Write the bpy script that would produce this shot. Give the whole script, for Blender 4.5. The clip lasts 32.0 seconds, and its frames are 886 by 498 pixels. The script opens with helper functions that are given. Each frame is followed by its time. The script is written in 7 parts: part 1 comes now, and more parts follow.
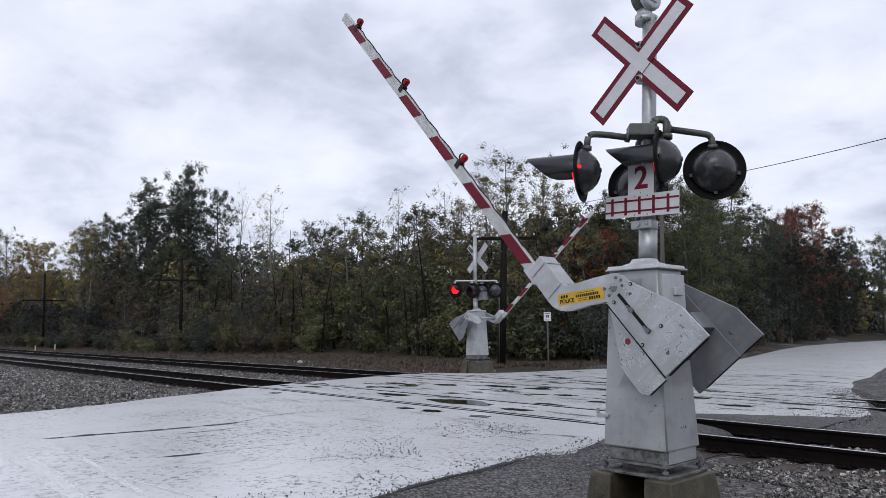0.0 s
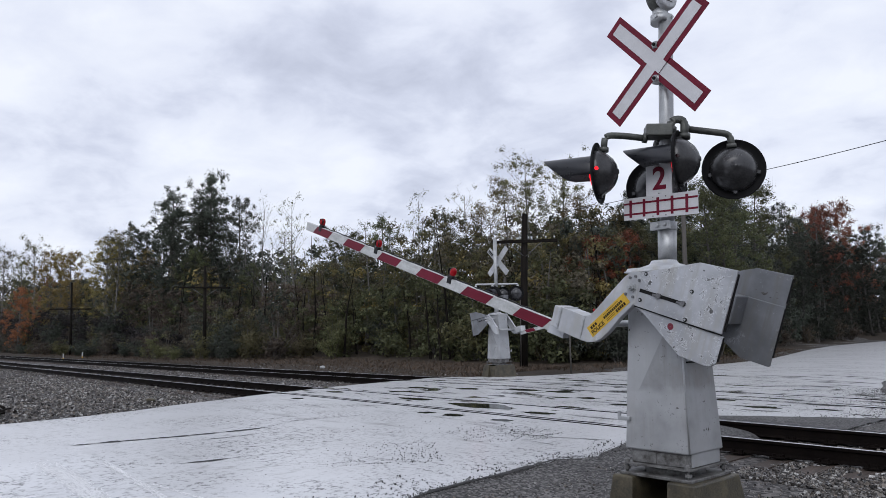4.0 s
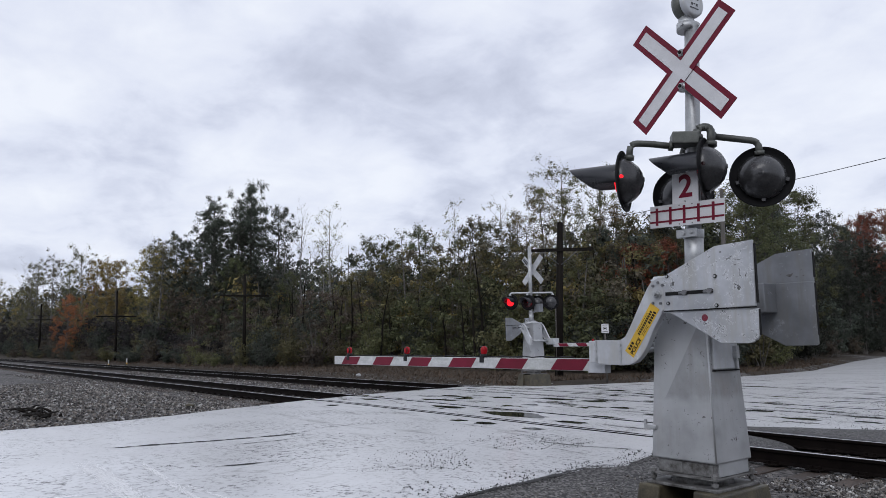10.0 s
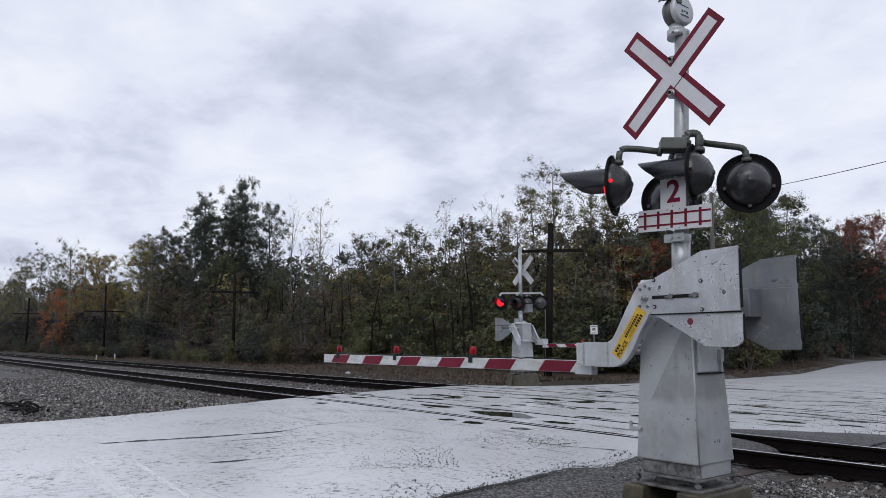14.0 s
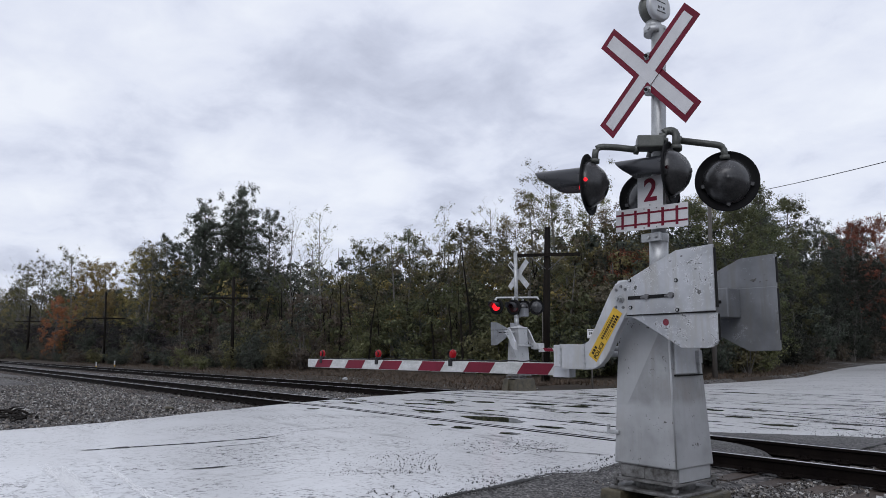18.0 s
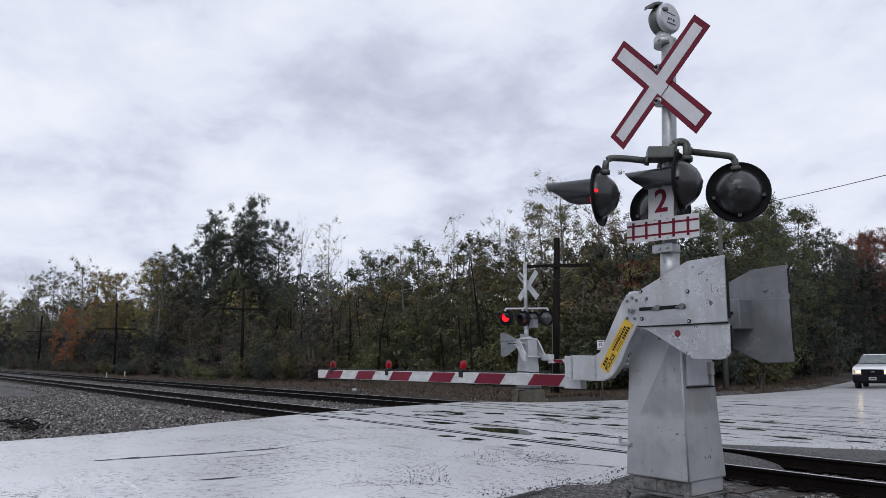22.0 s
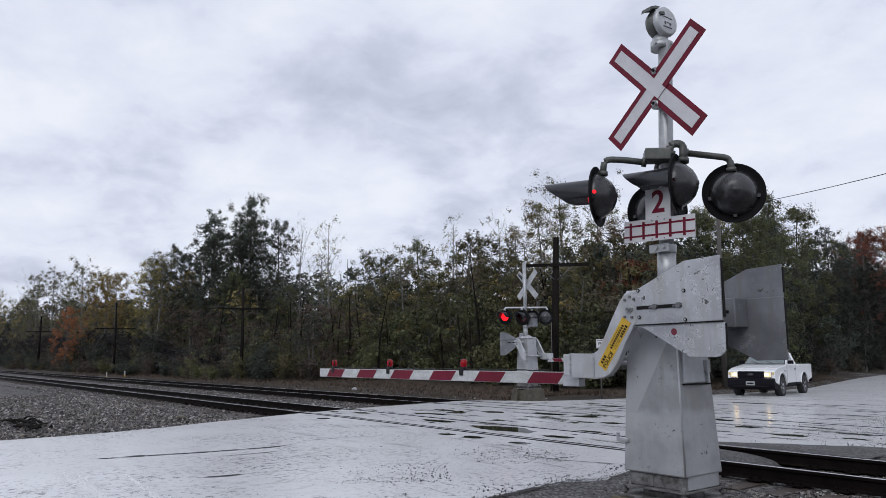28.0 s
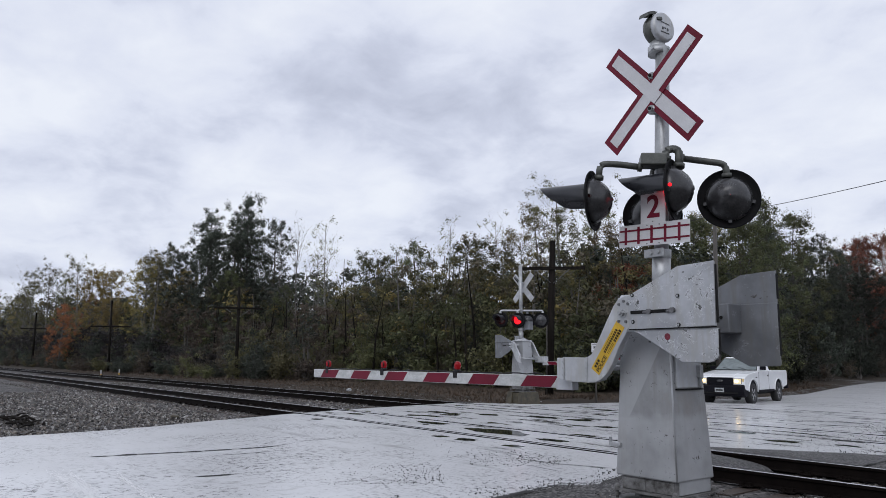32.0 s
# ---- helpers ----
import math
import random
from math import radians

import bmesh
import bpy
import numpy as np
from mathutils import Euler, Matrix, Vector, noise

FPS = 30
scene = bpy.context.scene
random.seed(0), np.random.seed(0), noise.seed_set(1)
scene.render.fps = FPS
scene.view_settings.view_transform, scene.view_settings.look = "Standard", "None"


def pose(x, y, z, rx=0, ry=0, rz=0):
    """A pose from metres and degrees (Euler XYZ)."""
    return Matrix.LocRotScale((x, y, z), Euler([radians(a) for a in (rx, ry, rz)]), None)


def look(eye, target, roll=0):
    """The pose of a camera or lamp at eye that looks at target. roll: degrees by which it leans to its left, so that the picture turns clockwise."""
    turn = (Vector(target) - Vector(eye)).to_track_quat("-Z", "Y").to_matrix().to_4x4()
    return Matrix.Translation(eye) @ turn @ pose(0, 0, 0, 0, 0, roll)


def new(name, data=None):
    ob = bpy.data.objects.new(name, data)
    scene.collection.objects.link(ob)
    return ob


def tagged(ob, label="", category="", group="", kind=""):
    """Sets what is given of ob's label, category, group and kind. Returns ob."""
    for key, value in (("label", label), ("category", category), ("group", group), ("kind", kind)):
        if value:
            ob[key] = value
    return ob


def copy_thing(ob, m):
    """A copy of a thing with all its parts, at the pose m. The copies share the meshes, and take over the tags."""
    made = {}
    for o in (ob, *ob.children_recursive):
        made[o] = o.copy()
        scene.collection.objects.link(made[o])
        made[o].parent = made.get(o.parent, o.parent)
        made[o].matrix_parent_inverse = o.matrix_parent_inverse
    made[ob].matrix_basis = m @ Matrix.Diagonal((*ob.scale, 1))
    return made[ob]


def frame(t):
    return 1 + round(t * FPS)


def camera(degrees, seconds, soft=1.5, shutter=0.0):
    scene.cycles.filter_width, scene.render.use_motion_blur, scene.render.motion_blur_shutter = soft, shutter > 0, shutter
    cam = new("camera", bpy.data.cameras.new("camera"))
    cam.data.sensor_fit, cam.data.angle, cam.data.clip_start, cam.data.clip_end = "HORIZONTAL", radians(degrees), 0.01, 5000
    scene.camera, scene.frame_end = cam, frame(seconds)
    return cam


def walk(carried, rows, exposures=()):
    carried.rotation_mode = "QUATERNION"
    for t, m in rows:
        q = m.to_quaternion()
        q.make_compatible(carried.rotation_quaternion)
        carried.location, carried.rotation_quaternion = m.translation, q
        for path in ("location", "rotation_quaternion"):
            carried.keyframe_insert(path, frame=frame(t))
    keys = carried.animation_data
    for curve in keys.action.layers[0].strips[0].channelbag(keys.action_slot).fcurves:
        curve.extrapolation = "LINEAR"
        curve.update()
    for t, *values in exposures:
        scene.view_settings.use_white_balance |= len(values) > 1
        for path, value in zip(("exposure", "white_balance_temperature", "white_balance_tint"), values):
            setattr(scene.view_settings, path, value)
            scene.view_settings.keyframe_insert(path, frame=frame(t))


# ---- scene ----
cam = camera(63.0, 32.0, 0.6)
PATH = [
    (0, (3.17, -8.901, 1.354), (1.712, -7.55, 1.578), -0.4),
    (0.5, (3.168, -8.888, 1.356), (1.711, -7.535, 1.573), -0.6),
    (1, (3.159, -8.874, 1.358), (1.701, -7.522, 1.575), -0.7),
    (1.5, (3.155, -8.878, 1.359), (1.694, -7.53, 1.577), -0.9),
    (2, (3.16, -8.877, 1.353), (1.692, -7.536, 1.572), -1.1),
    (2.5, (3.167, -8.882, 1.351), (1.692, -7.549, 1.571), -1.1),
    (3, (3.176, -8.887, 1.356), (1.693, -7.564, 1.579), -1.2),
    (3.5, (3.179, -8.886, 1.357), (1.689, -7.571, 1.586), -1.1),
    (5.5, (3.269, -8.866, 1.349), (1.76, -7.579, 1.607), -1.2),
    (6, (3.289, -8.851, 1.349), (1.776, -7.57, 1.615), -1.2),
    (6.5, (3.298, -8.851, 1.348), (1.78, -7.577, 1.615), -1.1),
    (7, (3.295, -8.841, 1.341), (1.769, -7.575, 1.605), -1.0),
    (7.5, (3.295, -8.846, 1.334), (1.762, -7.589, 1.592), -0.8),
    (8, (3.29, -8.842, 1.341), (1.747, -7.595, 1.592), -0.8),
    (8.5, (3.301, -8.863, 1.341), (1.75, -7.625, 1.587), -0.8),
    (9, (3.302, -8.854, 1.338), (1.745, -7.623, 1.587), -0.8),
    (9.5, (3.302, -8.848, 1.342), (1.743, -7.621, 1.596), -0.8),
    (10, (3.312, -8.861, 1.338), (1.753, -7.635, 1.599), -0.7),
    (10.5, (3.308, -8.859, 1.341), (1.75, -7.633, 1.604), -0.6),
    (11, (3.312, -8.863, 1.335), (1.753, -7.638, 1.597), -0.3),
    (11.5, (3.315, -8.874, 1.338), (1.755, -7.649, 1.593), -0.0),
    (12, (3.325, -8.879, 1.346), (1.763, -7.655, 1.596), 0.1),
    (12.5, (3.331, -8.883, 1.344), (1.768, -7.66, 1.592), 0.2),
    (13, (3.337, -8.934, 1.34), (1.776, -7.709, 1.591), 0.2),
    (13.5, (3.344, -8.943, 1.347), (1.789, -7.711, 1.603), 0.0),
    (14, (3.363, -8.895, 1.347), (1.82, -7.65, 1.605), -0.0),
    (14.5, (3.366, -8.903, 1.344), (1.834, -7.643, 1.6), -0.0),
    (16.5, (3.386, -8.761, 1.329), (1.862, -7.489, 1.571), 0.2),
    (17, (3.405, -8.633, 1.326), (1.872, -7.372, 1.575), 0.1),
    (17.5, (3.416, -8.617, 1.321), (1.876, -7.367, 1.58), -0.1),
    (18, (3.427, -8.638, 1.324), (1.881, -7.399, 1.597), -0.3),
    (18.5, (3.429, -8.665, 1.335), (1.878, -7.435, 1.621), -0.4),
    (19, (3.434, -8.669, 1.329), (1.879, -7.448, 1.627), -0.4),
    (19.5, (3.429, -8.666, 1.33), (1.871, -7.449, 1.633), -0.5),
    (20, (3.425, -8.661, 1.333), (1.867, -7.444, 1.637), -0.7),
    (20.5, (3.436, -8.658, 1.329), (1.88, -7.439, 1.634), -0.6),
    (21, (3.44, -8.663, 1.329), (1.885, -7.442, 1.633), -0.5),
    (21.5, (3.431, -8.66, 1.324), (1.875, -7.44, 1.628), -0.3),
    (22, (3.429, -8.658, 1.323), (1.871, -7.441, 1.626), -0.2),
    (22.5, (3.433, -8.658, 1.331), (1.875, -7.443, 1.635), -0.3),
    (23, (3.432, -8.653, 1.331), (1.873, -7.437, 1.637), -0.4),
    (23.5, (3.441, -8.658, 1.328), (1.883, -7.442, 1.632), -0.5),
    (24, (3.445, -8.652, 1.329), (1.885, -7.436, 1.625), -0.6),
    (24.5, (3.445, -8.658, 1.331), (1.882, -7.443, 1.616), -0.6),
    (25, (3.447, -8.714, 1.322), (1.88, -7.501, 1.598), -0.6),
    (25.5, (3.493, -8.736, 1.321), (1.925, -7.525, 1.596), -0.7),
    (27.5, (3.49, -8.723, 1.316), (1.929, -7.508, 1.611), -0.4),
    (28, (3.504, -8.734, 1.315), (1.947, -7.515, 1.616), -0.3),
    (28.5, (3.507, -8.737, 1.323), (1.955, -7.514, 1.632), -0.1),
    (29, (3.501, -8.732, 1.322), (1.951, -7.507, 1.637), 0.0),
    (29.5, (3.493, -8.73, 1.323), (1.946, -7.504, 1.641), 0.1),
    (30, (3.499, -8.729, 1.32), (1.951, -7.504, 1.637), 0.2),
    (30.5, (3.511, -8.729, 1.315), (1.959, -7.508, 1.631), 0.3),
    (31, (3.512, -8.73, 1.322), (1.957, -7.512, 1.635), 0.2),
    (31.5, (3.517, -8.73, 1.323), (1.961, -7.512, 1.634), 0.3),
    (32, (3.515, -8.722, 1.317), (1.964, -7.497, 1.623), 0.4),
]
walk(cam, [(t, look(eye, target, roll)) for t, eye, target, roll in PATH], ((0, 0.07), (4, 0.06), (8, 0.02), (24, -0.03), (32, -0.05)))

# ---- sky, light, exposure ----
SUN_EL, SUN_AZ = radians(42), radians(150)
world = bpy.data.worlds.new("overcast_sky")
scene.world = world
world.use_nodes = True
wn, wl = world.node_tree.nodes, world.node_tree.links
wn.clear()


def wnode(kind, **props):
    n = wn.new(kind)
    for k, v in props.items():
        n.inputs[k].default_value = v
    return n


sky = wn.new("ShaderNodeTexSky")
sky.sky_type, sky.sun_disc, sky.sun_elevation, sky.sun_rotation = "NISHITA", False, SUN_EL, SUN_AZ
sky.air_density, sky.dust_density = 1.0, 2.0
co = wn.new("ShaderNodeTexCoord")
sep = wn.new("ShaderNodeSeparateXYZ")
wl.new(co.outputs["Generated"], sep.inputs[0])
lift = wn.new("ShaderNodeMath")
lift.operation = "ADD"
lift.inputs[1].default_value = 0.30
zabs = wn.new("ShaderNodeMath")
zabs.operation = "ABSOLUTE"
wl.new(sep.outputs[2], zabs.inputs[0])
wl.new(zabs.outputs[0], lift.inputs[0])
flat = wn.new("ShaderNodeVectorMath")
flat.operation = "DIVIDE"
comb = wn.new("ShaderNodeCombineXYZ")
for i in range(3):
    wl.new(lift.outputs[0], comb.inputs[i])
wl.new(co.outputs["Generated"], flat.inputs[0])
wl.new(comb.outputs[0], flat.inputs[1])
big = wnode("ShaderNodeTexNoise", Scale=1.7, Detail=6.0, Roughness=0.50, Distortion=0.35)
wl.new(flat.outputs[0], big.inputs["Vector"])
fine = wnode("ShaderNodeTexNoise", Scale=4.6, Detail=7.0, Roughness=0.54, Distortion=0.3)
wl.new(flat.outputs[0], fine.inputs["Vector"])
blend = wn.new("ShaderNodeMix")
blend.data_type = "FLOAT"
blend.inputs[0].default_value = 0.46
wl.new(big.outputs[0], blend.inputs[2])
wl.new(fine.outputs[0], blend.inputs[3])
ramp = wn.new("ShaderNodeValToRGB")
wl.new(blend.outputs[0], ramp.inputs[0])
for i, (p, c) in enumerate(((0.35, (0.55, 0.59, 0.725)), (0.43, (0.67, 0.715, 0.86)), (0.50, (0.80, 0.845, 0.98)), (0.62, (0.915, 0.955, 1.05)))):
    e = ramp.color_ramp.elements[i] if i < 2 else ramp.color_ramp.elements.new(p)
    e.position, e.color = p, (*c, 1)
clouds = wnode("ShaderNodeBackground", Strength=1.0)
wl.new(ramp.outputs[0], clouds.inputs[0])
clear_sky = wnode("ShaderNodeBackground", Strength=0.07)
wl.new(sky.outputs[0], clear_sky.inputs[0])
mixs = wnode("ShaderNodeMixShader", Fac=0.92)
wl.new(clear_sky.outputs[0], mixs.inputs[1])
wl.new(clouds.outputs[0], mixs.inputs[2])
wout = wn.new("ShaderNodeOutputWorld")
wl.new(mixs.outputs[0], wout.inputs[0])

sun = new("sun", bpy.data.lights.new("sun", "SUN"))
sun.data.energy, sun.data.angle, sun.data.color = 0.95, radians(40), (0.98, 0.98, 1.0)
sun.matrix_world = look((0, 0, 50), (-50 * math.sin(SUN_AZ) / math.tan(SUN_EL), -50 * math.cos(SUN_AZ) / math.tan(SUN_EL), 0))
scene.view_settings.exposure = 0.0

# ---- materials ----


def material(name):
    m = bpy.data.materials.new(name)
    m.use_nodes = True
    nt = m.node_tree
    return m, nt, nt.nodes["Principled BSDF"]


def noise_tex(nt, scale, detail=4.0, rough=0.55, space="Object", stretch=None, distort=0.0):
    c = nt.nodes.new("ShaderNodeTexCoord")
    n = nt.nodes.new("ShaderNodeTexNoise")
    n.inputs["Scale"].default_value, n.inputs["Detail"].default_value = scale, detail
    n.inputs["Roughness"].default_value, n.inputs["Distortion"].default_value = rough, distort
    src = c.outputs[space]
    if stretch:
        mp = nt.nodes.new("ShaderNodeMapping")
        mp.inputs["Scale"].default_value = stretch
        nt.links.new(src, mp.inputs[0])
        src = mp.outputs[0]
    nt.links.new(src, n.inputs["Vector"])
    return n.outputs[0]


def ramp_of(nt, src, stops):
    r = nt.nodes.new("ShaderNodeValToRGB")
    els = r.color_ramp.elements
    for i, (p, c) in enumerate(stops):
        e = els[i] if i < 2 else els.new(p)
        e.position = p
        e.color = (*c, 1) if isinstance(c, tuple) else (c, c, c, 1)
    nt.links.new(src, r.inputs[0])
    return r.outputs[0]


def mix_rgb(nt, fac, a, b, mode="MIX"):
    m = nt.nodes.new("ShaderNodeMix")
    m.data_type, m.blend_type = "RGBA", mode
    for sock, v in ((m.inputs[0], fac), (m.inputs[6], a), (m.inputs[7], b)):
        if isinstance(v, (int, float)):
            sock.default_value = v
        elif isinstance(v, tuple):
            sock.default_value = (*v, 1)
        else:
            nt.links.new(v, sock)
    return m.outputs[2]


def arith(nt, op, a, b=0.0):
    m = nt.nodes.new("ShaderNodeMath")
    m.operation = op
    for sock, v in ((m.inputs[0], a), (m.inputs[1], b)):
        if isinstance(v, (int, float)):
            sock.default_value = v
        else:
            nt.links.new(v, sock)
    return m.outputs[0]


def bump(nt, bsdf, height, strength, distance=0.01):
    b = nt.nodes.new("ShaderNodeBump")
    b.inputs["Strength"].default_value, b.inputs["Distance"].default_value = strength, distance
    nt.links.new(height, b.inputs["Height"])
    nt.links.new(b.outputs[0], bsdf.inputs["Normal"])


def surface(name, dark, light, rough=(0.4, 0.6), scale=6.0, grain=60.0, metal=0.0, relief=0.15, depth=0.004, stretch=None, vary=0.0, spec=0.5):
    """A plain weathered surface: two colours mixed by a coarse and a fine noise."""
    m, nt, b = material(name)
    a = noise_tex(nt, scale, 5.0, 0.6, stretch=stretch)
    g = noise_tex(nt, grain, 3.0)
    f = arith(nt, "ADD", arith(nt, "MULTIPLY", a, 0.7), arith(nt, "MULTIPLY", g, 0.3))
    col = ramp_of(nt, f, ((0.36, dark), (0.64, light)))
    if vary:
        oi = nt.nodes.new("ShaderNodeObjectInfo")
        hsv = nt.nodes.new("ShaderNodeHueSaturation")
        nt.links.new(col, hsv.inputs["Color"])
        nt.links.new(arith(nt, "ADD", arith(nt, "MULTIPLY", oi.outputs["Random"], 2 * vary), 1 - vary), hsv.inputs["Value"])
        col = hsv.outputs[0]
    nt.links.new(col, b.inputs["Base Color"])
    nt.links.new(ramp_of(nt, f, ((0.3, rough[0]), (0.7, rough[1]))), b.inputs["Roughness"])
    b.inputs["Metallic"].default_value = metal
    b.inputs["Specular IOR Level"].default_value = spec
    if relief:
        bump(nt, b, g, relief, depth)
    return m


def painted_steel(name, base, chip, amount=0.60, stain=(0.42, 0.40, 0.36)):
    """Aluminium paint with peeled flakes and rain streaks."""
    m, nt, b = material(name)
    cloudy = noise_tex(nt, 3.0, 4.0, 0.6)
    streak = noise_tex(nt, 5.0, 4.0, 0.6, stretch=(3.0, 3.0, 0.35))
    col = mix_rgb(nt, ramp_of(nt, cloudy, ((0.35, 0.0), (0.65, 1.0))), tuple(c * 0.70 for c in base), tuple(c * 1.06 for c in base))
    col = mix_rgb(nt, ramp_of(nt, streak, ((0.47, 0.0), (0.68, 0.80))), col, tuple(base[i] * stain[i] * 1.9 for i in range(3)))
    flake = noise_tex(nt, 22.0, 7.0, 0.78, distort=0.8)
    patch = noise_tex(nt, 4.5, 2.0)
    peel = arith(nt, "ADD", arith(nt, "MULTIPLY", flake, 0.66), arith(nt, "MULTIPLY", patch, 0.34))
    chipped = ramp_of(nt, peel, ((amount, 0.0), (amount + 0.012, 1.0)))
    rim = ramp_of(nt, peel, ((amount - 0.024, 0.0), (amount - 0.010, 1.0), (amount + 0.004, 0.0)))
    col = mix_rgb(nt, rim, col, tuple(min(0.8, c * 1.6) for c in base))
    col = mix_rgb(nt, chipped, col, chip)
    nt.links.new(col, b.inputs["Base Color"])
    nt.links.new(ramp_of(nt, cloudy, ((0.3, 0.36), (0.7, 0.54))), b.inputs["Roughness"])
    b.inputs["Metallic"].default_value = 0.35
    bump(nt, b, arith(nt, "SUBTRACT", arith(nt, "ADD", noise_tex(nt, 6.0, 3.0), rim), chipped), 0.40, 0.004)
    return m


def glowing(name, colour, strength, base=(0.2, 0.01, 0.01)):
    m, nt, b = material(name)
    b.inputs["Base Color"].default_value = (*base, 1)
    b.inputs["Emission Color"].default_value = (*colour, 1)
    b.inputs["Emission Strength"].default_value = strength
    b.inputs["Roughness"].default_value = 0.2
    b.inputs["Specular IOR Level"].default_value = 0.2
    return m


def glass(name, colour=(0.9, 0.95, 0.95), rough=0.03):
    m, nt, b = material(name)
    b.inputs["Base Color"].default_value = (*colour, 1)
    b.inputs["Transmission Weight"].default_value = 1.0
    b.inputs["Roughness"].default_value = rough
    b.inputs["IOR"].default_value = 1.45
    return m


def wet_road():
    """Old asphalt under a film of rain, paled and given sheen in place of sky glare: drained dark grain, streaks, loose
    grit, pools by the rails.
    """
    m, nt, b = material("wet_asphalt")
    c = nt.nodes.new("ShaderNodeTexCoord")
    xyz = nt.nodes.new("ShaderNodeSeparateXYZ")
    nt.links.new(c.outputs["Object"], xyz.inputs[0])
    patches = noise_tex(nt, 0.35, 6.0, 0.62, stretch=(1.3, 0.7, 1.0))
    grit = noise_tex(nt, 70.0, 3.0, 0.7)
    pit = noise_tex(nt, 12.0, 5.0, 0.75)
    # far paler than asphalt: the sky's reflection is put into the base colour
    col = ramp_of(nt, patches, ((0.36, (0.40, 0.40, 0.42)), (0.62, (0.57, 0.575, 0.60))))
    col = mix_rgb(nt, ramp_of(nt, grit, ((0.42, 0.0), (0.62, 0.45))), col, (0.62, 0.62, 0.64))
    # open dark grain where the water has drained off
    grain = ramp_of(nt, arith(nt, "ADD", arith(nt, "MULTIPLY", noise_tex(nt, 15.0, 5.0, 0.75, stretch=(1.0, 0.8, 1.0)), 0.75), arith(nt, "MULTIPLY", grit, 0.25)), ((0.525, 0.0), (0.575, 1.0)))
    drained = ramp_of(nt, noise_tex(nt, 0.60, 6.0, 0.68, stretch=(0.8, 1.1, 1.0)), ((0.40, 0.10), (0.49, 0.55), (0.57, 1.0)))
    bare = arith(nt, "MULTIPLY", grain, drained)
    col = mix_rgb(nt, bare, col, (0.050, 0.049, 0.050))
    # long streaks beside the rails
    streaks = ramp_of(nt, noise_tex(nt, 1.0, 6.0, 0.64, stretch=(0.55, 2.6, 1.0)), ((0.56, 0.0), (0.66, 0.95)))
    zone = ramp_of(nt, arith(nt, "DIVIDE", arith(nt, "ABSOLUTE", arith(nt, "SUBTRACT", xyz.outputs[1], 8.2)), 20.0), ((0.31, 1.0), (0.60, 0.12)))
    film = arith(nt, "MULTIPLY", streaks, zone)
    col = mix_rgb(nt, film, col, (0.12, 0.12, 0.125))
    # loose grit, denser in some places
    vor = nt.nodes.new("ShaderNodeTexVoronoi")
    vor.inputs["Scale"].default_value = 13.0
    nt.links.new(c.outputs["Object"], vor.inputs["Vector"])
    speck = arith(nt, "MULTIPLY", ramp_of(nt, vor.outputs["Distance"], ((0.13, 1.0), (0.19, 0.0))), ramp_of(nt, noise_tex(nt, 0.9, 4.0), ((0.44, 0.0), (0.58, 1.0))))
    col = mix_rgb(nt, speck, col, (0.03, 0.03, 0.032))
    # hairline cracks along the lanes
    crack = noise_tex(nt, 0.55, 7.0, 0.6, stretch=(1.0, 0.28, 1.0))
    line = ramp_of(nt, arith(nt, "ABSOLUTE", arith(nt, "SUBTRACT", crack, 0.5)), ((0.0, 1.0), (0.006, 0.0)))
    line = arith(nt, "MULTIPLY", line, ramp_of(nt, noise_tex(nt, 0.6, 2.0), ((0.50, 0.0), (0.60, 1.0))))
    col = mix_rgb(nt, line, col, (0.02, 0.02, 0.02))
    # standing water near the rails
    near = ramp_of(nt, arith(nt, "DIVIDE", arith(nt, "ABSOLUTE", arith(nt, "SUBTRACT", xyz.outputs[1], 5.0)), 20.0), ((0.18, 1.0), (0.34, 0.0)))
    pool_n = noise_tex(nt, 1.3, 4.0, 0.55, stretch=(0.6, 1.6, 1.0))
    pool = arith(nt, "ADD", pool_n, arith(nt, "SUBTRACT", arith(nt, "MULTIPLY", near, 0.20), 0.115))
    pool = ramp_of(nt, pool, ((0.690, 0.0), (0.705, 1.0)))
    nt.links.new(mix_rgb(nt, pool, col, (0.035, 0.037, 0.034)), b.inputs["Base Color"])
    flooded = ramp_of(nt, arith(nt, "ADD", arith(nt, "MULTIPLY", xyz.outputs[1], 0.05), arith(nt, "ADD", 0.30, arith(nt, "MULTIPLY", noise_tex(nt, 0.5, 4.0, 0.6), 0.3))), ((0.42, 0.0), (0.62, 1.0)))
    cr = mix_rgb(nt, flooded, (0.22, 0.22, 0.22), (0.15, 0.15, 0.15))
    cr = mix_rgb(nt, film, cr, (0.07, 0.07, 0.07))
    nt.links.new(mix_rgb(nt, pool, cr, (0.02, 0.02, 0.02)), b.inputs["Coat Roughness"])
    nt.links.new(arith(nt, "SUBTRACT", 1.0, arith(nt, "MULTIPLY", bare, 0.85)), b.inputs["Coat Weight"])
    rough = ramp_of(nt, arith(nt, "ADD", arith(nt, "MULTIPLY", patches, 0.6), arith(nt, "MULTIPLY", pit, 0.4)), ((0.35, 0.28), (0.65, 0.42)))
    rough = mix_rgb(nt, arith(nt, "MAXIMUM", bare, speck), rough, (0.6, 0.6, 0.6))
    rough = mix_rgb(nt, film, rough, (0.16, 0.16, 0.16))
    nt.links.new(mix_rgb(nt, pool, rough, (0.03, 0.03, 0.03)), b.inputs["Roughness"])
    b.inputs["IOR"].default_value = 1.5
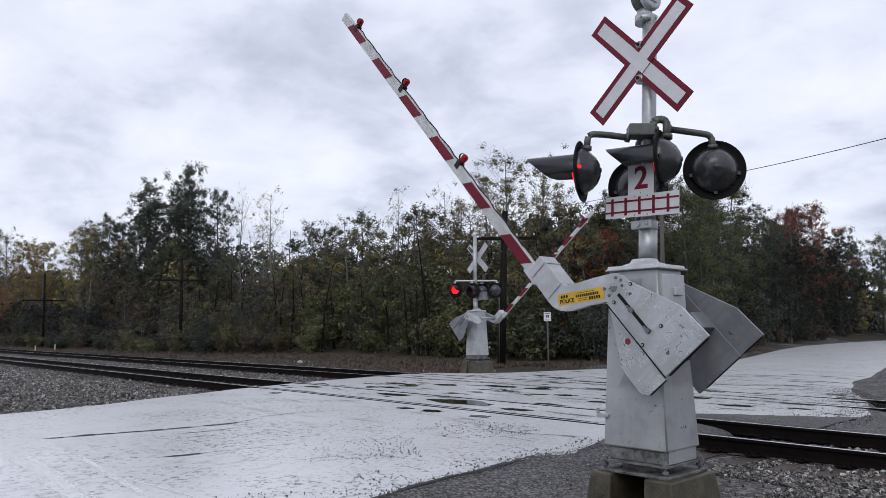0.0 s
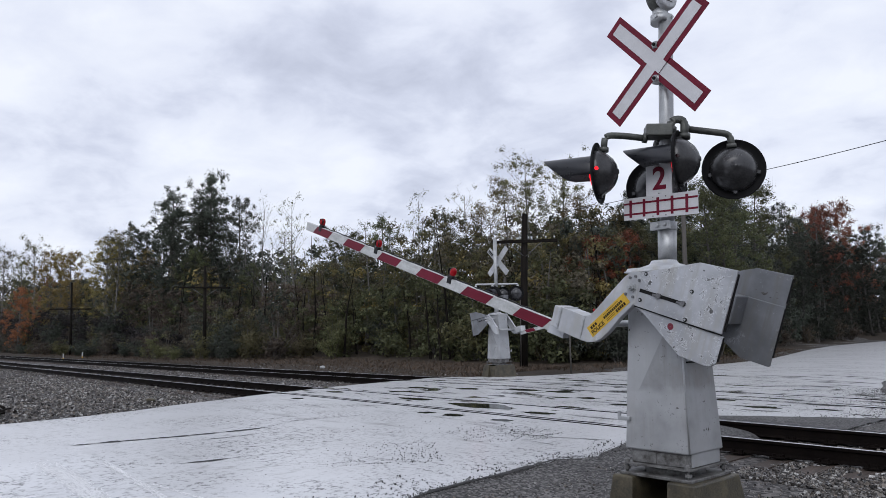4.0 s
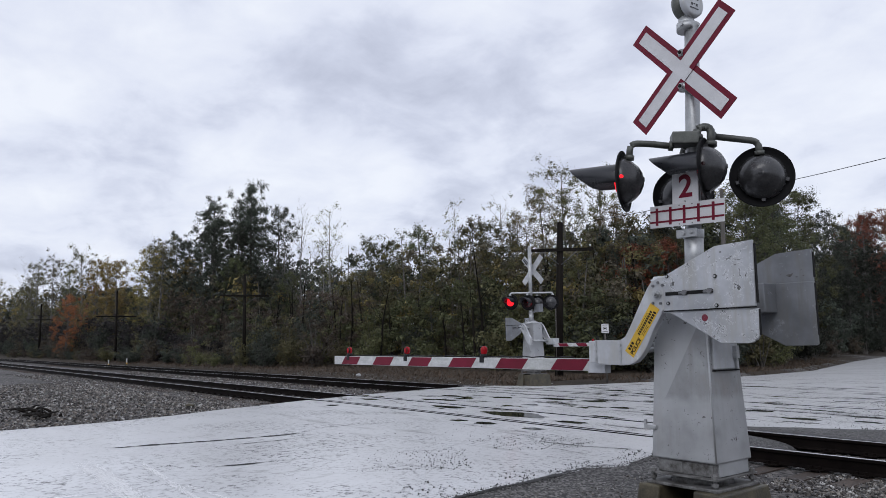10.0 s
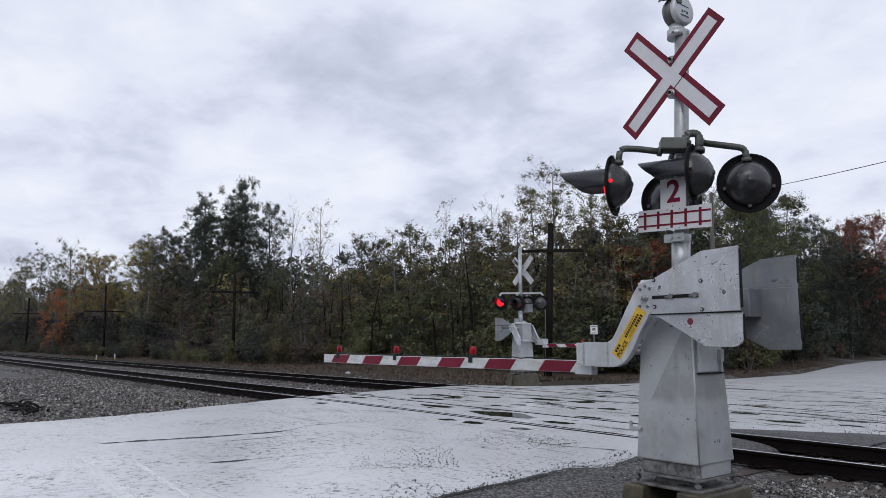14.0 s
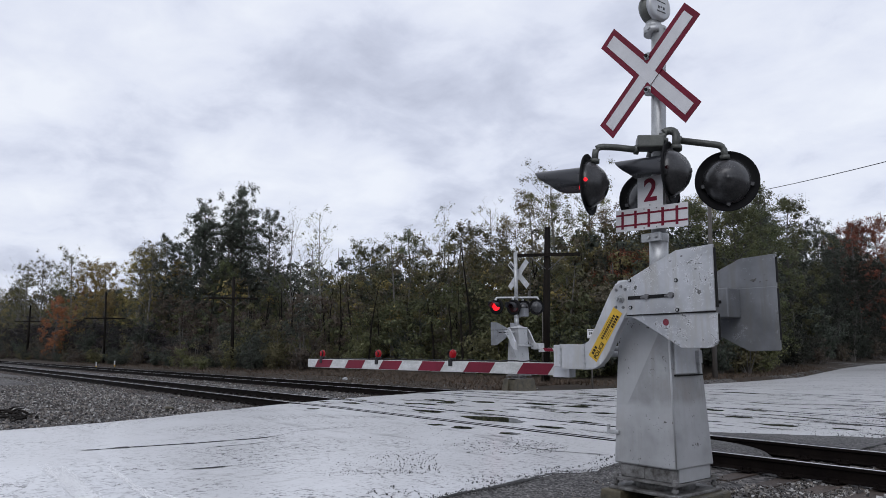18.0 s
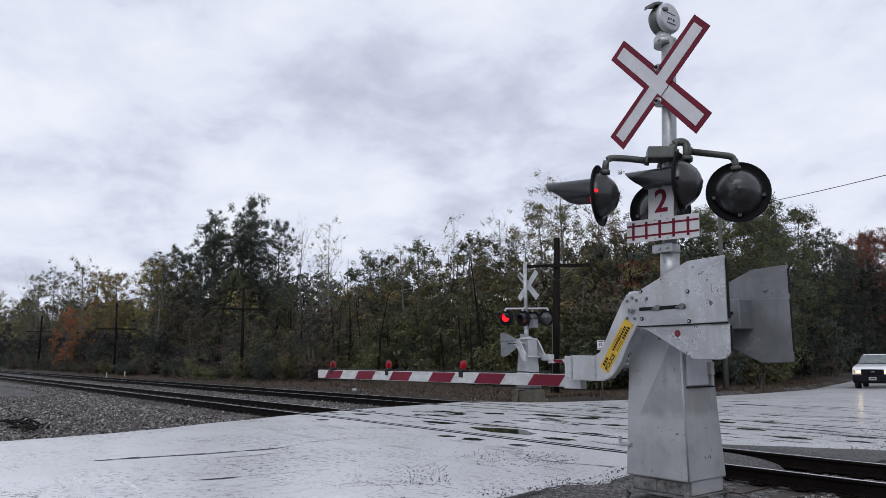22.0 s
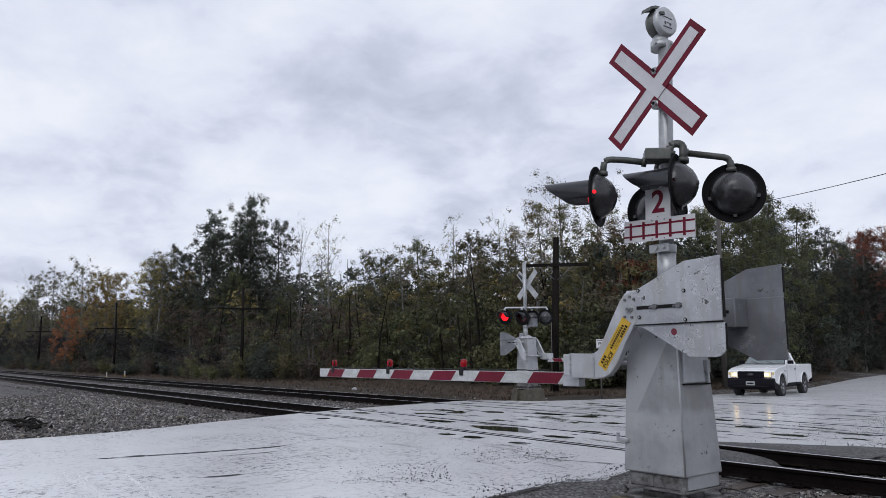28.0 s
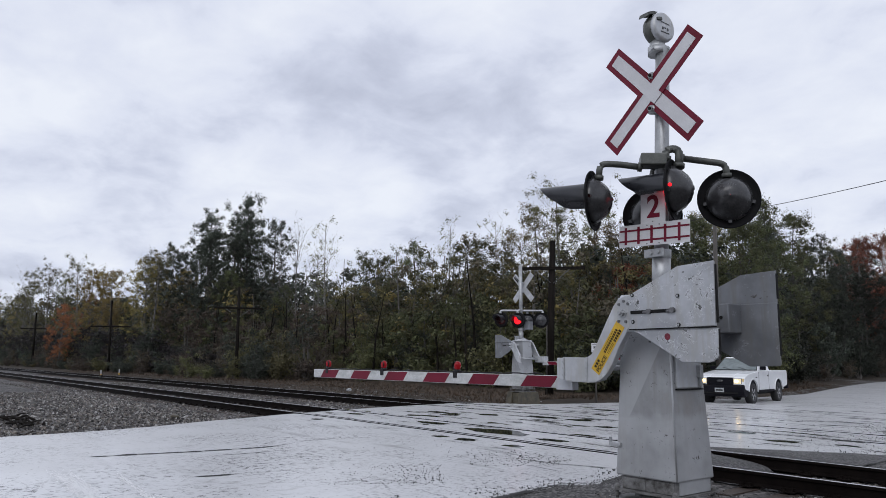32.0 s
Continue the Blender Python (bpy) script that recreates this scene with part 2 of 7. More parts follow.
    # sheen adds a grazing sky gleam, except on pools, streaks and bare grain
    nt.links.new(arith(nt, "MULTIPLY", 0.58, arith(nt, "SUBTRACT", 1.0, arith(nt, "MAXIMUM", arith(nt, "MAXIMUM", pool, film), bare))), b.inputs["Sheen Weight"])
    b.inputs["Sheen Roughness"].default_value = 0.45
    b.inputs["Coat IOR"].default_value = 1.6
    h = arith(nt, "MULTIPLY", arith(nt, "ADD", arith(nt, "MULTIPLY", grit, 0.35), arith(nt, "MULTIPLY", pit, 0.65)), arith(nt, "SUBTRACT", 1.0, pool))
    bump(nt, b, h, 0.40, 0.010)
    return m


def gravel(name, tones, scale=26.0, relief=1.0):
    m, nt, b = material(name)
    c = nt.nodes.new("ShaderNodeTexCoord")
    vor = nt.nodes.new("ShaderNodeTexVoronoi")
    vor.inputs["Scale"].default_value = scale
    nt.links.new(c.outputs["Object"], vor.inputs["Vector"])
    sep3 = nt.nodes.new("ShaderNodeSeparateXYZ")
    nt.links.new(vor.outputs["Color"], sep3.inputs[0])
    col = ramp_of(nt, sep3.outputs[0], ((0.1, tones[0]), (0.5, tones[1]), (0.95, tones[2])))
    col = mix_rgb(nt, ramp_of(nt, noise_tex(nt, 0.5, 5.0, 0.65), ((0.4, 0.0), (0.65, 0.6))), col, tuple(t * 0.75 for t in tones[0]))
    nt.links.new(col, b.inputs["Base Color"])
    b.inputs["Roughness"].default_value = 0.7
    b.inputs["Specular IOR Level"].default_value = 0.25
    bump(nt, b, arith(nt, "SUBTRACT", 1.0, vor.outputs["Distance"]), relief, 0.03)
    return m


def leaf_mat(name, dark, light, hue=0.08, clump=(0.55, 1.3)):
    """Leaves that differ a little one by one, more by clump, and from tree to tree."""
    m, nt, b = material(name)
    geo = nt.nodes.new("ShaderNodeNewGeometry")
    oi = nt.nodes.new("ShaderNodeObjectInfo")
    col = ramp_of(nt, geo.outputs["Random Per Island"], ((0.1, dark), (0.9, light)))
    hsv = nt.nodes.new("ShaderNodeHueSaturation")
    nt.links.new(col, hsv.inputs["Color"])
    nt.links.new(arith(nt, "ADD", arith(nt, "MULTIPLY", oi.outputs["Random"], hue), 0.5 - hue / 2), hsv.inputs["Hue"])
    big_n = noise_tex(nt, 0.9, 3.0)
    val = ramp_of(nt, big_n, ((0.34, clump[0]), (0.66, clump[1])))
    nt.links.new(arith(nt, "MULTIPLY", val, arith(nt, "ADD", arith(nt, "MULTIPLY", oi.outputs["Random"], 0.45), 0.78) if hue else 1.0), hsv.inputs["Value"])
    nt.links.new(hsv.outputs[0], b.inputs["Base Color"])
    b.inputs["Roughness"].default_value = 0.55
    b.inputs["Specular IOR Level"].default_value = 0.22
    if hue:
        # thin leaves let part of the light through
        tr = nt.nodes.new("ShaderNodeBsdfTranslucent")
        nt.links.new(hsv.outputs[0], tr.inputs["Color"])
        mx = nt.nodes.new("ShaderNodeMixShader")
        mx.inputs[0].default_value = 0.38
        nt.links.new(b.outputs[0], mx.inputs[1])
        nt.links.new(tr.outputs[0], mx.inputs[2])
        nt.links.new(mx.outputs[0], nt.nodes["Material Output"].inputs["Surface"])
    return m


def case_paint():
    """Aluminium paint in coats of two ages: a clean wedge, a repainted foot, rain streaks, chips."""
    m, nt, b = material("case_aluminium_paint")
    c = nt.nodes.new("ShaderNodeTexCoord")
    xyz = nt.nodes.new("ShaderNodeSeparateXYZ")
    nt.links.new(c.outputs["Object"], xyz.inputs[0])
    x, z = xyz.outputs[0], xyz.outputs[2]
    wob = arith(nt, "MULTIPLY", arith(nt, "SUBTRACT", noise_tex(nt, 4.0, 4.0), 0.5), 0.16)
    cloudy = noise_tex(nt, 3.0, 5.0, 0.62)
    streak = noise_tex(nt, 6.0, 5.0, 0.6, stretch=(3.0, 3.0, 0.22))
    col = ramp_of(nt, cloudy, ((0.34, (0.23, 0.235, 0.24)), (0.66, (0.36, 0.37, 0.38))))
    col = mix_rgb(nt, ramp_of(nt, streak, ((0.48, 0.0), (0.66, 0.75))), col, (0.26, 0.26, 0.26))
    wedge = arith(nt, "SUBTRACT", arith(nt, "MULTIPLY", arith(nt, "SUBTRACT", z, 0.776), 0.54), arith(nt, "ADD", x, 0.205))
    wedge = ramp_of(nt, arith(nt, "ADD", wedge, 0.5), ((0.497, 0.0), (0.505, 0.50)))
    low = arith(nt, "SUBTRACT", 0.90, arith(nt, "ADD", z, wob))
    low = ramp_of(nt, arith(nt, "ADD", low, 0.5), ((0.47, 0.0), (0.53, 0.6)))
    fresh = arith(nt, "MAXIMUM", wedge, arith(nt, "MULTIPLY", low, ramp_of(nt, noise_tex(nt, 2.2, 3.0), ((0.36, 0.25), (0.55, 1.0)))))
    col = mix_rgb(nt, fresh, col, (0.47, 0.48, 0.50))
    brown = arith(nt, "MULTIPLY", ramp_of(nt, noise_tex(nt, 2.6, 4.0, 0.6), ((0.52, 0.0), (0.68, 0.45))), arith(nt, "SUBTRACT", 1.0, fresh))
    col = mix_rgb(nt, brown, col, (0.27, 0.24, 0.215))
    flake = noise_tex(nt, 26.0, 6.0, 0.75, distort=0.6)
    chips = ramp_of(nt, arith(nt, "ADD", arith(nt, "MULTIPLY", flake, 0.7), arith(nt, "MULTIPLY", noise_tex(nt, 4.5, 2.0), 0.3)), ((0.605, 0.0), (0.617, 1.0)))
    col = mix_rgb(nt, chips, col, (0.07, 0.065, 0.06))
    nt.links.new(col, b.inputs["Base Color"])
    nt.links.new(ramp_of(nt, cloudy, ((0.3, 0.36), (0.7, 0.52))), b.inputs["Roughness"])
    b.inputs["Metallic"].default_value = 0.3
    bump(nt, b, arith(nt, "SUBTRACT", noise_tex(nt, 7.0, 2.0), chips), 0.30, 0.004)
    return m


def stone_mat():
    """Crushed stones of mixed kinds: dark slate, brown, grey, tan and a few pale ones."""
    m, nt, b = material("crushed_stone")
    geo = nt.nodes.new("ShaderNodeNewGeometry")
    col = ramp_of(nt, geo.outputs["Random Per Island"], ((0.0, (0.012, 0.011, 0.011)), (0.24, (0.050, 0.045, 0.043)), (0.46, (0.105, 0.088, 0.074)), (0.66, (0.160, 0.154, 0.152)), (0.80, (0.28, 0.240, 0.200)), (0.92, (0.40, 0.39, 0.37)), (1.0, (0.58, 0.57, 0.55))))
    grime = noise_tex(nt, 0.8, 4.0, 0.6)
    col = mix_rgb(nt, ramp_of(nt, grime, ((0.36, 0.30), (0.60, 0.0))), col, (0.030, 0.027, 0.024))
    fleck = noise_tex(nt, 60.0, 3.0, 0.6)
    col = mix_rgb(nt, ramp_of(nt, fleck, ((0.40, 0.35), (0.60, 0.0))), col, (0.02, 0.019, 0.018))
    nt.links.new(col, b.inputs["Base Color"])
    nt.links.new(ramp_of(nt, fleck, ((0.3, 0.28), (0.7, 0.55))), b.inputs["Roughness"])
    b.inputs["Specular IOR Level"].default_value = 0.35
    return m


MAT = dict(
    silver=painted_steel("aluminium_paint", (0.47, 0.485, 0.515), (0.10, 0.10, 0.10), 0.578),
    silver_clean=painted_steel("aluminium_paint_clean", (0.53, 0.545, 0.57), (0.22, 0.22, 0.22), 0.66),
    galv=surface("galvanised_steel", (0.30, 0.31, 0.32), (0.46, 0.47, 0.48), (0.35, 0.5), 8.0, 90.0, 0.5),
    dark_cast=surface("dark_grey_cast_iron", (0.028, 0.028, 0.030), (0.064, 0.064, 0.067), (0.16, 0.30), 5.0, 70.0, 0.2),
    black=surface("black_paint", (0.006, 0.006, 0.007), (0.014, 0.014, 0.015), (0.35, 0.5), 8.0, 80.0, spec=0.25),
    lamp_black=surface("lamp_black_paint", (0.005, 0.005, 0.006), (0.010, 0.010, 0.011), (0.55, 0.7), 8.0, 80.0, spec=0.12),
    visor_black=surface("visor_black_paint", (0.010, 0.011, 0.014), (0.022, 0.023, 0.028), (0.22, 0.36), 5.0, 70.0),
    arm_cast=surface("weathered_conduit", (0.06, 0.063, 0.058), (0.12, 0.125, 0.115), (0.4, 0.55), 8.0, 70.0, 0.3),
    white=surface("white_sheeting", (0.49, 0.49, 0.505), (0.61, 0.61, 0.63), (0.4, 0.5), 3.0, 120.0, relief=0.03),
    red=surface("dark_red_sheeting", (0.108, 0.004, 0.015), (0.155, 0.007, 0.026), (0.4, 0.5), 4.0, 100.0, relief=0.03, spec=0.25),
    yellow=surface("yellow_sticker", (0.50, 0.30, 0.02), (0.64, 0.40, 0.03), (0.4, 0.5), 9.0, 90.0, relief=0.02),
    ink=surface("black_ink", (0.008, 0.008, 0.008), (0.018, 0.018, 0.018), (0.5, 0.7), 20.0, 90.0, relief=0.0, spec=0.1),
    bolt=surface("bolt_steel", (0.10, 0.10, 0.105), (0.24, 0.24, 0.245), (0.3, 0.5), 30.0, 200.0, 0.6),
    rail=surface("rusty_rail_side", (0.004, 0.003, 0.003), (0.010, 0.0075, 0.0065), (0.6, 0.8), 3.0, 50.0, 0.0, 0.3, spec=0.05),
    railtop=surface("polished_rail_top", (0.50, 0.50, 0.52), (0.66, 0.66, 0.68), (0.30, 0.45), 4.0, 80.0, 0.7, stretch=(0.1, 1, 1)),
    tie=surface("weathered_tie_wood", (0.026, 0.019, 0.015), (0.095, 0.072, 0.060), (0.5, 0.75), 5.0, 60.0, 0.0, 0.5, 0.01, (4, 0.6, 4), 0.25, 0.25),
    concrete=surface("mossy_concrete", (0.014, 0.012, 0.008), (0.092, 0.078, 0.048), (0.35, 0.65), 6.0, 60.0, 0.0, 0.5, 0.006),
    pole=surface("creosoted_pole", (0.008, 0.007, 0.006), (0.020, 0.017, 0.015), (0.7, 0.9), 4.0, 40.0, stretch=(3, 3, 0.3), relief=0.4, spec=0.05),
    greypole=surface("grey_wood_pole", (0.045, 0.040, 0.035), (0.095, 0.086, 0.077), (0.6, 0.8), 4.0, 40.0, stretch=(3, 3, 0.3), relief=0.4),
    bark=surface("grey_bark", (0.06, 0.055, 0.05), (0.16, 0.15, 0.14), (0.6, 0.8), 3.0, 20.0, stretch=(2, 2, 0.5), relief=0.5, depth=0.02),
    dark_bark=surface("dark_wet_bark", (0.028, 0.025, 0.023), (0.080, 0.073, 0.067), (0.6, 0.8), 3.0, 20.0, stretch=(2, 2, 0.5), relief=0.5, depth=0.02),
    birch=surface("pale_bark", (0.085, 0.08, 0.075), (0.23, 0.22, 0.21), (0.6, 0.8), 2.5, 14.0, stretch=(1, 1, 2.5), relief=0.3, depth=0.01),
    ceramic=surface("white_insulator", (0.6, 0.62, 0.62), (0.75, 0.76, 0.76), (0.15, 0.25), 8.0, 80.0, relief=0.0),
    road=wet_road(),
    ground=gravel("ground_gravel", ((0.030, 0.028, 0.028), (0.075, 0.070, 0.067), (0.21, 0.195, 0.185)), 19.0),
    stone=stone_mat(),
    red_lit=glowing("lit_red_lens", (1.0, 0.012, 0.022), 1.7),
    red_dim=glowing("gate_lamp_red_lens", (0.9, 0.01, 0.02), 0.06, (0.20, 0.006, 0.010)),
    red_dark=surface("unlit_red_lens", (0.012, 0.002, 0.003), (0.022, 0.003, 0.004), (0.1, 0.2), 10.0, 60.0, relief=0.0),
    paint_red=surface("red_spray_mark", (0.12, 0.008, 0.020), (0.20, 0.014, 0.035), (0.5, 0.6), 30.0, 90.0, relief=0.0),
    leaf_green=leaf_mat("green_leaves", (0.066, 0.070, 0.037), (0.136, 0.143, 0.071), 0.06),
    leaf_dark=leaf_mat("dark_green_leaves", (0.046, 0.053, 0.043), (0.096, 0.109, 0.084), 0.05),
    # deep green, darkened further: the shade of the roadside woods is in the colour
    leaf_deep=leaf_mat("shaded_deep_green_leaves", (0.024, 0.028, 0.021), (0.050, 0.056, 0.042), 0.05),
    leaf_olive=leaf_mat("fading_olive_leaves", (0.108, 0.090, 0.043), (0.220, 0.184, 0.086), 0.06),
    leaf_yellow=leaf_mat("yellowing_leaves", (0.1898, 0.1552, 0.0575), (0.3795, 0.3162, 0.115), 0.05),
    leaf_light=leaf_mat("pale_olive_leaves", (0.102, 0.099, 0.050), (0.205, 0.196, 0.098), 0.06),
    leaf_red=leaf_mat("red_autumn_leaves", (0.118, 0.043, 0.031), (0.240, 0.088, 0.061), 0.02),
    leaf_orange=leaf_mat("rusty_orange_leaves", (0.200, 0.078, 0.042), (0.400, 0.156, 0.084), 0.02),
    leaf_brown=leaf_mat("brown_dry_leaves", (0.0782, 0.0655, 0.0494), (0.1552, 0.1288, 0.0966), 0.05),
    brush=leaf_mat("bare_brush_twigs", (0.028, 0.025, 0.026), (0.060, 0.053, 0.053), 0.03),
    truck_white=surface("white_car_paint", (0.70, 0.71, 0.72), (0.78, 0.79, 0.80), (0.12, 0.2), 1.5, 40.0, relief=0.0),
    truck_black=surface("black_plastic", (0.004, 0.004, 0.006), (0.009, 0.009, 0.013), (0.5, 0.7), 5.0, 80.0, spec=0.1),
    rubber=surface("tyre_rubber", (0.010, 0.010, 0.010), (0.025, 0.025, 0.025), (0.6, 0.8), 8.0, 60.0),
    chrome=surface("wheel_alloy", (0.35, 0.35, 0.36), (0.55, 0.55, 0.56), (0.2, 0.3), 8.0, 60.0, 0.9, relief=0.0),
    headlight=glowing("lit_headlight", (1.0, 0.64, 0.22), 9.0, (0.6, 0.55, 0.45)),
    lit_lens=glowing("lit_headlight_lens", (1.0, 0.80, 0.36), 0.55, (0.55, 0.52, 0.45)),
    lit_corner=glowing("corner_lamp_lens", (1.0, 0.72, 0.28), 0.14, (0.42, 0.34, 0.20)),
    # glass tint lightened towards teal to hold some of the sky's reflection
    dark_glass=surface("tinted_sky_windscreen", (0.085, 0.108, 0.108), (0.15, 0.18, 0.18), (0.02, 0.05), 2.0, 10.0, relief=0.0, spec=1.0),
    grass=surface("dry_grass", (0.034, 0.023, 0.014), (0.100, 0.066, 0.042), (0.6, 0.8), 2.0, 20.0, relief=0.0),
    grit=surface("dark_grit", (0.02, 0.02, 0.02), (0.06, 0.058, 0.056), (0.5, 0.7), 20.0, 90.0),
    heap=gravel("asphalt_fines", ((0.050, 0.049, 0.050), (0.095, 0.093, 0.094), (0.19, 0.185, 0.18)), 44.0, 0.7),
    soil=surface("brown_soil", (0.022, 0.018, 0.014), (0.062, 0.050, 0.039), (0.7, 0.9), 0.9, 14.0, relief=0.6, depth=0.03, spec=0.15),
    case=case_paint(),
    puddle=surface("standing_water", (0.018, 0.020, 0.018), (0.030, 0.032, 0.028), (0.015, 0.04), 2.0, 20.0, relief=0.0),
    crack=surface("open_crack", (0.010, 0.010, 0.010), (0.045, 0.044, 0.044), (0.5, 0.8), 14.0, 90.0, relief=0.4, spec=0.2),
    dark_alloy=surface("dark_wheel_alloy", (0.07, 0.07, 0.075), (0.15, 0.15, 0.155), (0.25, 0.4), 8.0, 60.0, 0.7, relief=0.0),
    # dirty steel, also darkened for the shade in the gap under the case
    foot_dirt=surface("dirty_shaded_steel", (0.045, 0.041, 0.037), (0.22, 0.22, 0.22), (0.45, 0.65), 9.0, 50.0, 0.2, 0.3),
    arm_white=surface("dirty_white_arm", (0.34, 0.35, 0.345), (0.54, 0.55, 0.55), (0.4, 0.55), 5.0, 60.0, relief=0.06, stretch=(1.5, 1, 4)),
    # weathered paint, darkened to carry the shade on the rear panel
    silver_dark=painted_steel("weathered_shaded_paint", (0.23, 0.24, 0.26), (0.10, 0.10, 0.10), 0.62),
    dirt=gravel("wet_dark_shoulder", ((0.034, 0.033, 0.033), (0.085, 0.082, 0.080), (0.22, 0.21, 0.205)), 46.0, 0.65),
)


def worn_paint():
    m, nt, b = material("worn_road_paint")
    n = noise_tex(nt, 3.0, 6.0, 0.75)
    nt.links.new(ramp_of(nt, n, ((0.36, (0.74, 0.74, 0.75)), (0.60, (0.86, 0.86, 0.87)))), b.inputs["Base Color"])
    b.inputs["Roughness"].default_value = 0.35
    # full sheen gives the paint the road's added sky gleam
    b.inputs["Sheen Weight"].default_value = 1.0
    b.inputs["Coat Weight"].default_value = 1.0
    b.inputs["Coat Roughness"].default_value = 0.25
    return m


MAT["road_paint"] = worn_paint()

# ---- mesh helpers ----


class Shape:
    """Collects vertices and faces; every method takes an optional matrix."""

    def __init__(self, m=None):
        self.v, self.f, self.s, self.k, self.m = [], [], [], [], m
        self.slot = 0

    def add(self, verts, faces, smooth=False, m=None):
        o = len(self.v)
        for p in verts:
            p = Vector(p)
            if m:
                p = m @ p
            if self.m:
                p = self.m @ p
            self.v.append(p)
        for f in faces:
            self.f.append([i + o for i in f])
            self.s.append(smooth)
            self.k.append(self.slot)
        return self

    def box(self, x0, x1, y0, y1, z0, z1, m=None, taper=None):
        t = taper or (0, 0)
        v = [(x0, y0, z0), (x1, y0, z0), (x1, y1, z0), (x0, y1, z0), (x0 + t[0], y0 + t[1], z1), (x1 - t[0], y0 + t[1], z1), (x1 - t[0], y1 - t[1], z1), (x0 + t[0], y1 - t[1], z1)]
        return self.add(v, [(3, 2, 1, 0), (4, 5, 6, 7), (0, 1, 5, 4), (1, 2, 6, 5), (2, 3, 7, 6), (3, 0, 4, 7)], m=m)

    def plate(self, pts, y0, y1, m=None):
        """A polygon in x and z, thick from y0 to y1; pts run clockwise seen from -y or not, either is mended."""
        area = sum(pts[i][0] * pts[(i + 1) % len(pts)][1] - pts[(i + 1) % len(pts)][0] * pts[i][1] for i in range(len(pts)))
        pts = list(pts) if area > 0 else list(pts)[::-1]
        n = len(pts)
        v = [(x, y0, z) for x, z in pts] + [(x, y1, z) for x, z in pts]
        f = [tuple(range(n)), tuple(range(2 * n - 1, n - 1, -1))] + [(i, i + n, (i + 1) % n + n, (i + 1) % n) for i in range(n)]
        return self.add(v, f, m=m)

    def tube(self, pts, radii, n=12, caps=True, m=None, smooth=True):
        pts = [Vector(p) for p in pts]
        if not hasattr(radii, "__len__"):
            radii = [radii] * len(pts)
        v, f = [], []
        for i, p in enumerate(pts):
            d = (pts[min(i + 1, len(pts) - 1)] - pts[max(i - 1, 0)]).normalized()
            a = d.cross(Vector((0, 0, 1)) if abs(d.z) < 0.9 else Vector((1, 0, 0))).normalized()
            b = d.cross(a)
            for j in range(n):
                w = 2 * math.pi * j / n
                v.append(p + radii[i] * (a * math.cos(w) + b * math.sin(w)))
        for i in range(len(pts) - 1):
            for j in range(n):
                f.append((i * n + j, i * n + (j + 1) % n, (i + 1) * n + (j + 1) % n, (i + 1) * n + j))
        self.add(v, f, smooth, m)
        if caps:
            o = len(self.v) - len(v)
            for ring, flip in ((0, True), (len(pts) - 1, False)):
                idx = [o + ring * n + j for j in range(n)]
                self.f.append(idx[::-1] if flip else idx)
                self.s.append(False)
                self.k.append(self.slot)
        return self

    def lathe(self, prof, n=28, m=None, smooth=True, arc=(0.0, 2 * math.pi)):
        """Turns (radius, y) pairs about the y axis."""
        full = abs(arc[1] - arc[0]) > 6.28
        k = n if full else n + 1
        v = [(r * math.cos(arc[0] + (arc[1] - arc[0]) * j / n), y, r * math.sin(arc[0] + (arc[1] - arc[0]) * j / n)) for r, y in prof for j in range(k)]
        f = [(i * k + j, i * k + (j + 1) % k, (i + 1) * k + (j + 1) % k, (i + 1) * k + j) for i in range(len(prof) - 1) for j in range(n)]
        return self.add(v, f, smooth, m)

    def bolt(self, p, r=0.012, h=0.012, axis=(0, -1, 0)):
        p, a = Vector(p), Vector(axis)
        return self.tube([p, p + a * h], r, 6, smooth=False)


def part(name, shape, mat, parent=None, label="", bevel=0.0, m=None):
    """Links a Shape as one mesh object, under a thing or part if given."""
    me = bpy.data.meshes.new(name)
    me.from_pydata([tuple(p) for p in shape.v], [], shape.f)
    for one in mat if isinstance(mat, (list, tuple)) else [mat]:
        me.materials.append(MAT[one] if isinstance(one, str) else one)
    me.polygons.foreach_set("use_smooth", shape.s)
    me.polygons.foreach_set("material_index", shape.k)
    me.validate()
    me.update()
    bm = bmesh.new()
    bm.from_mesh(me)
    bmesh.ops.recalc_face_normals(bm, faces=bm.faces)
    bm.to_mesh(me)
    bm.free()
    ob = new(name, me)
    if parent:
        ob.parent = parent
    if m:
        ob.matrix_basis = m
    if label:
        ob["label"] = label
    if bevel:
        b = ob.modifiers.new("bevel", "BEVEL")
        b.width, b.segments, b.limit_method, b.angle_limit = bevel, 2, "ANGLE", radians(35)
    return ob


def raw_mesh(name, verts, faces, mat, parent=None, smooth=False, normals=None):
    """A big mesh straight from arrays."""
    me = bpy.data.meshes.new(name)
    me.from_pydata(verts, [], faces)
    for one in mat if isinstance(mat, (list, tuple)) else [mat]:
        me.materials.append(MAT[one])
    if smooth:
        me.polygons.foreach_set("use_smooth", [True] * len(me.polygons))
    if normals is not None:
        me.normals_split_custom_set_from_vertices(normals)
    ob = new(name, me)
    if parent:
        ob.parent = parent
    return ob


def thing(name, m, label, category, group=""):
    ob = new(name)
    ob.empty_display_size = 0.2
    ob.matrix_basis = m
    return tagged(ob, label, category, group)


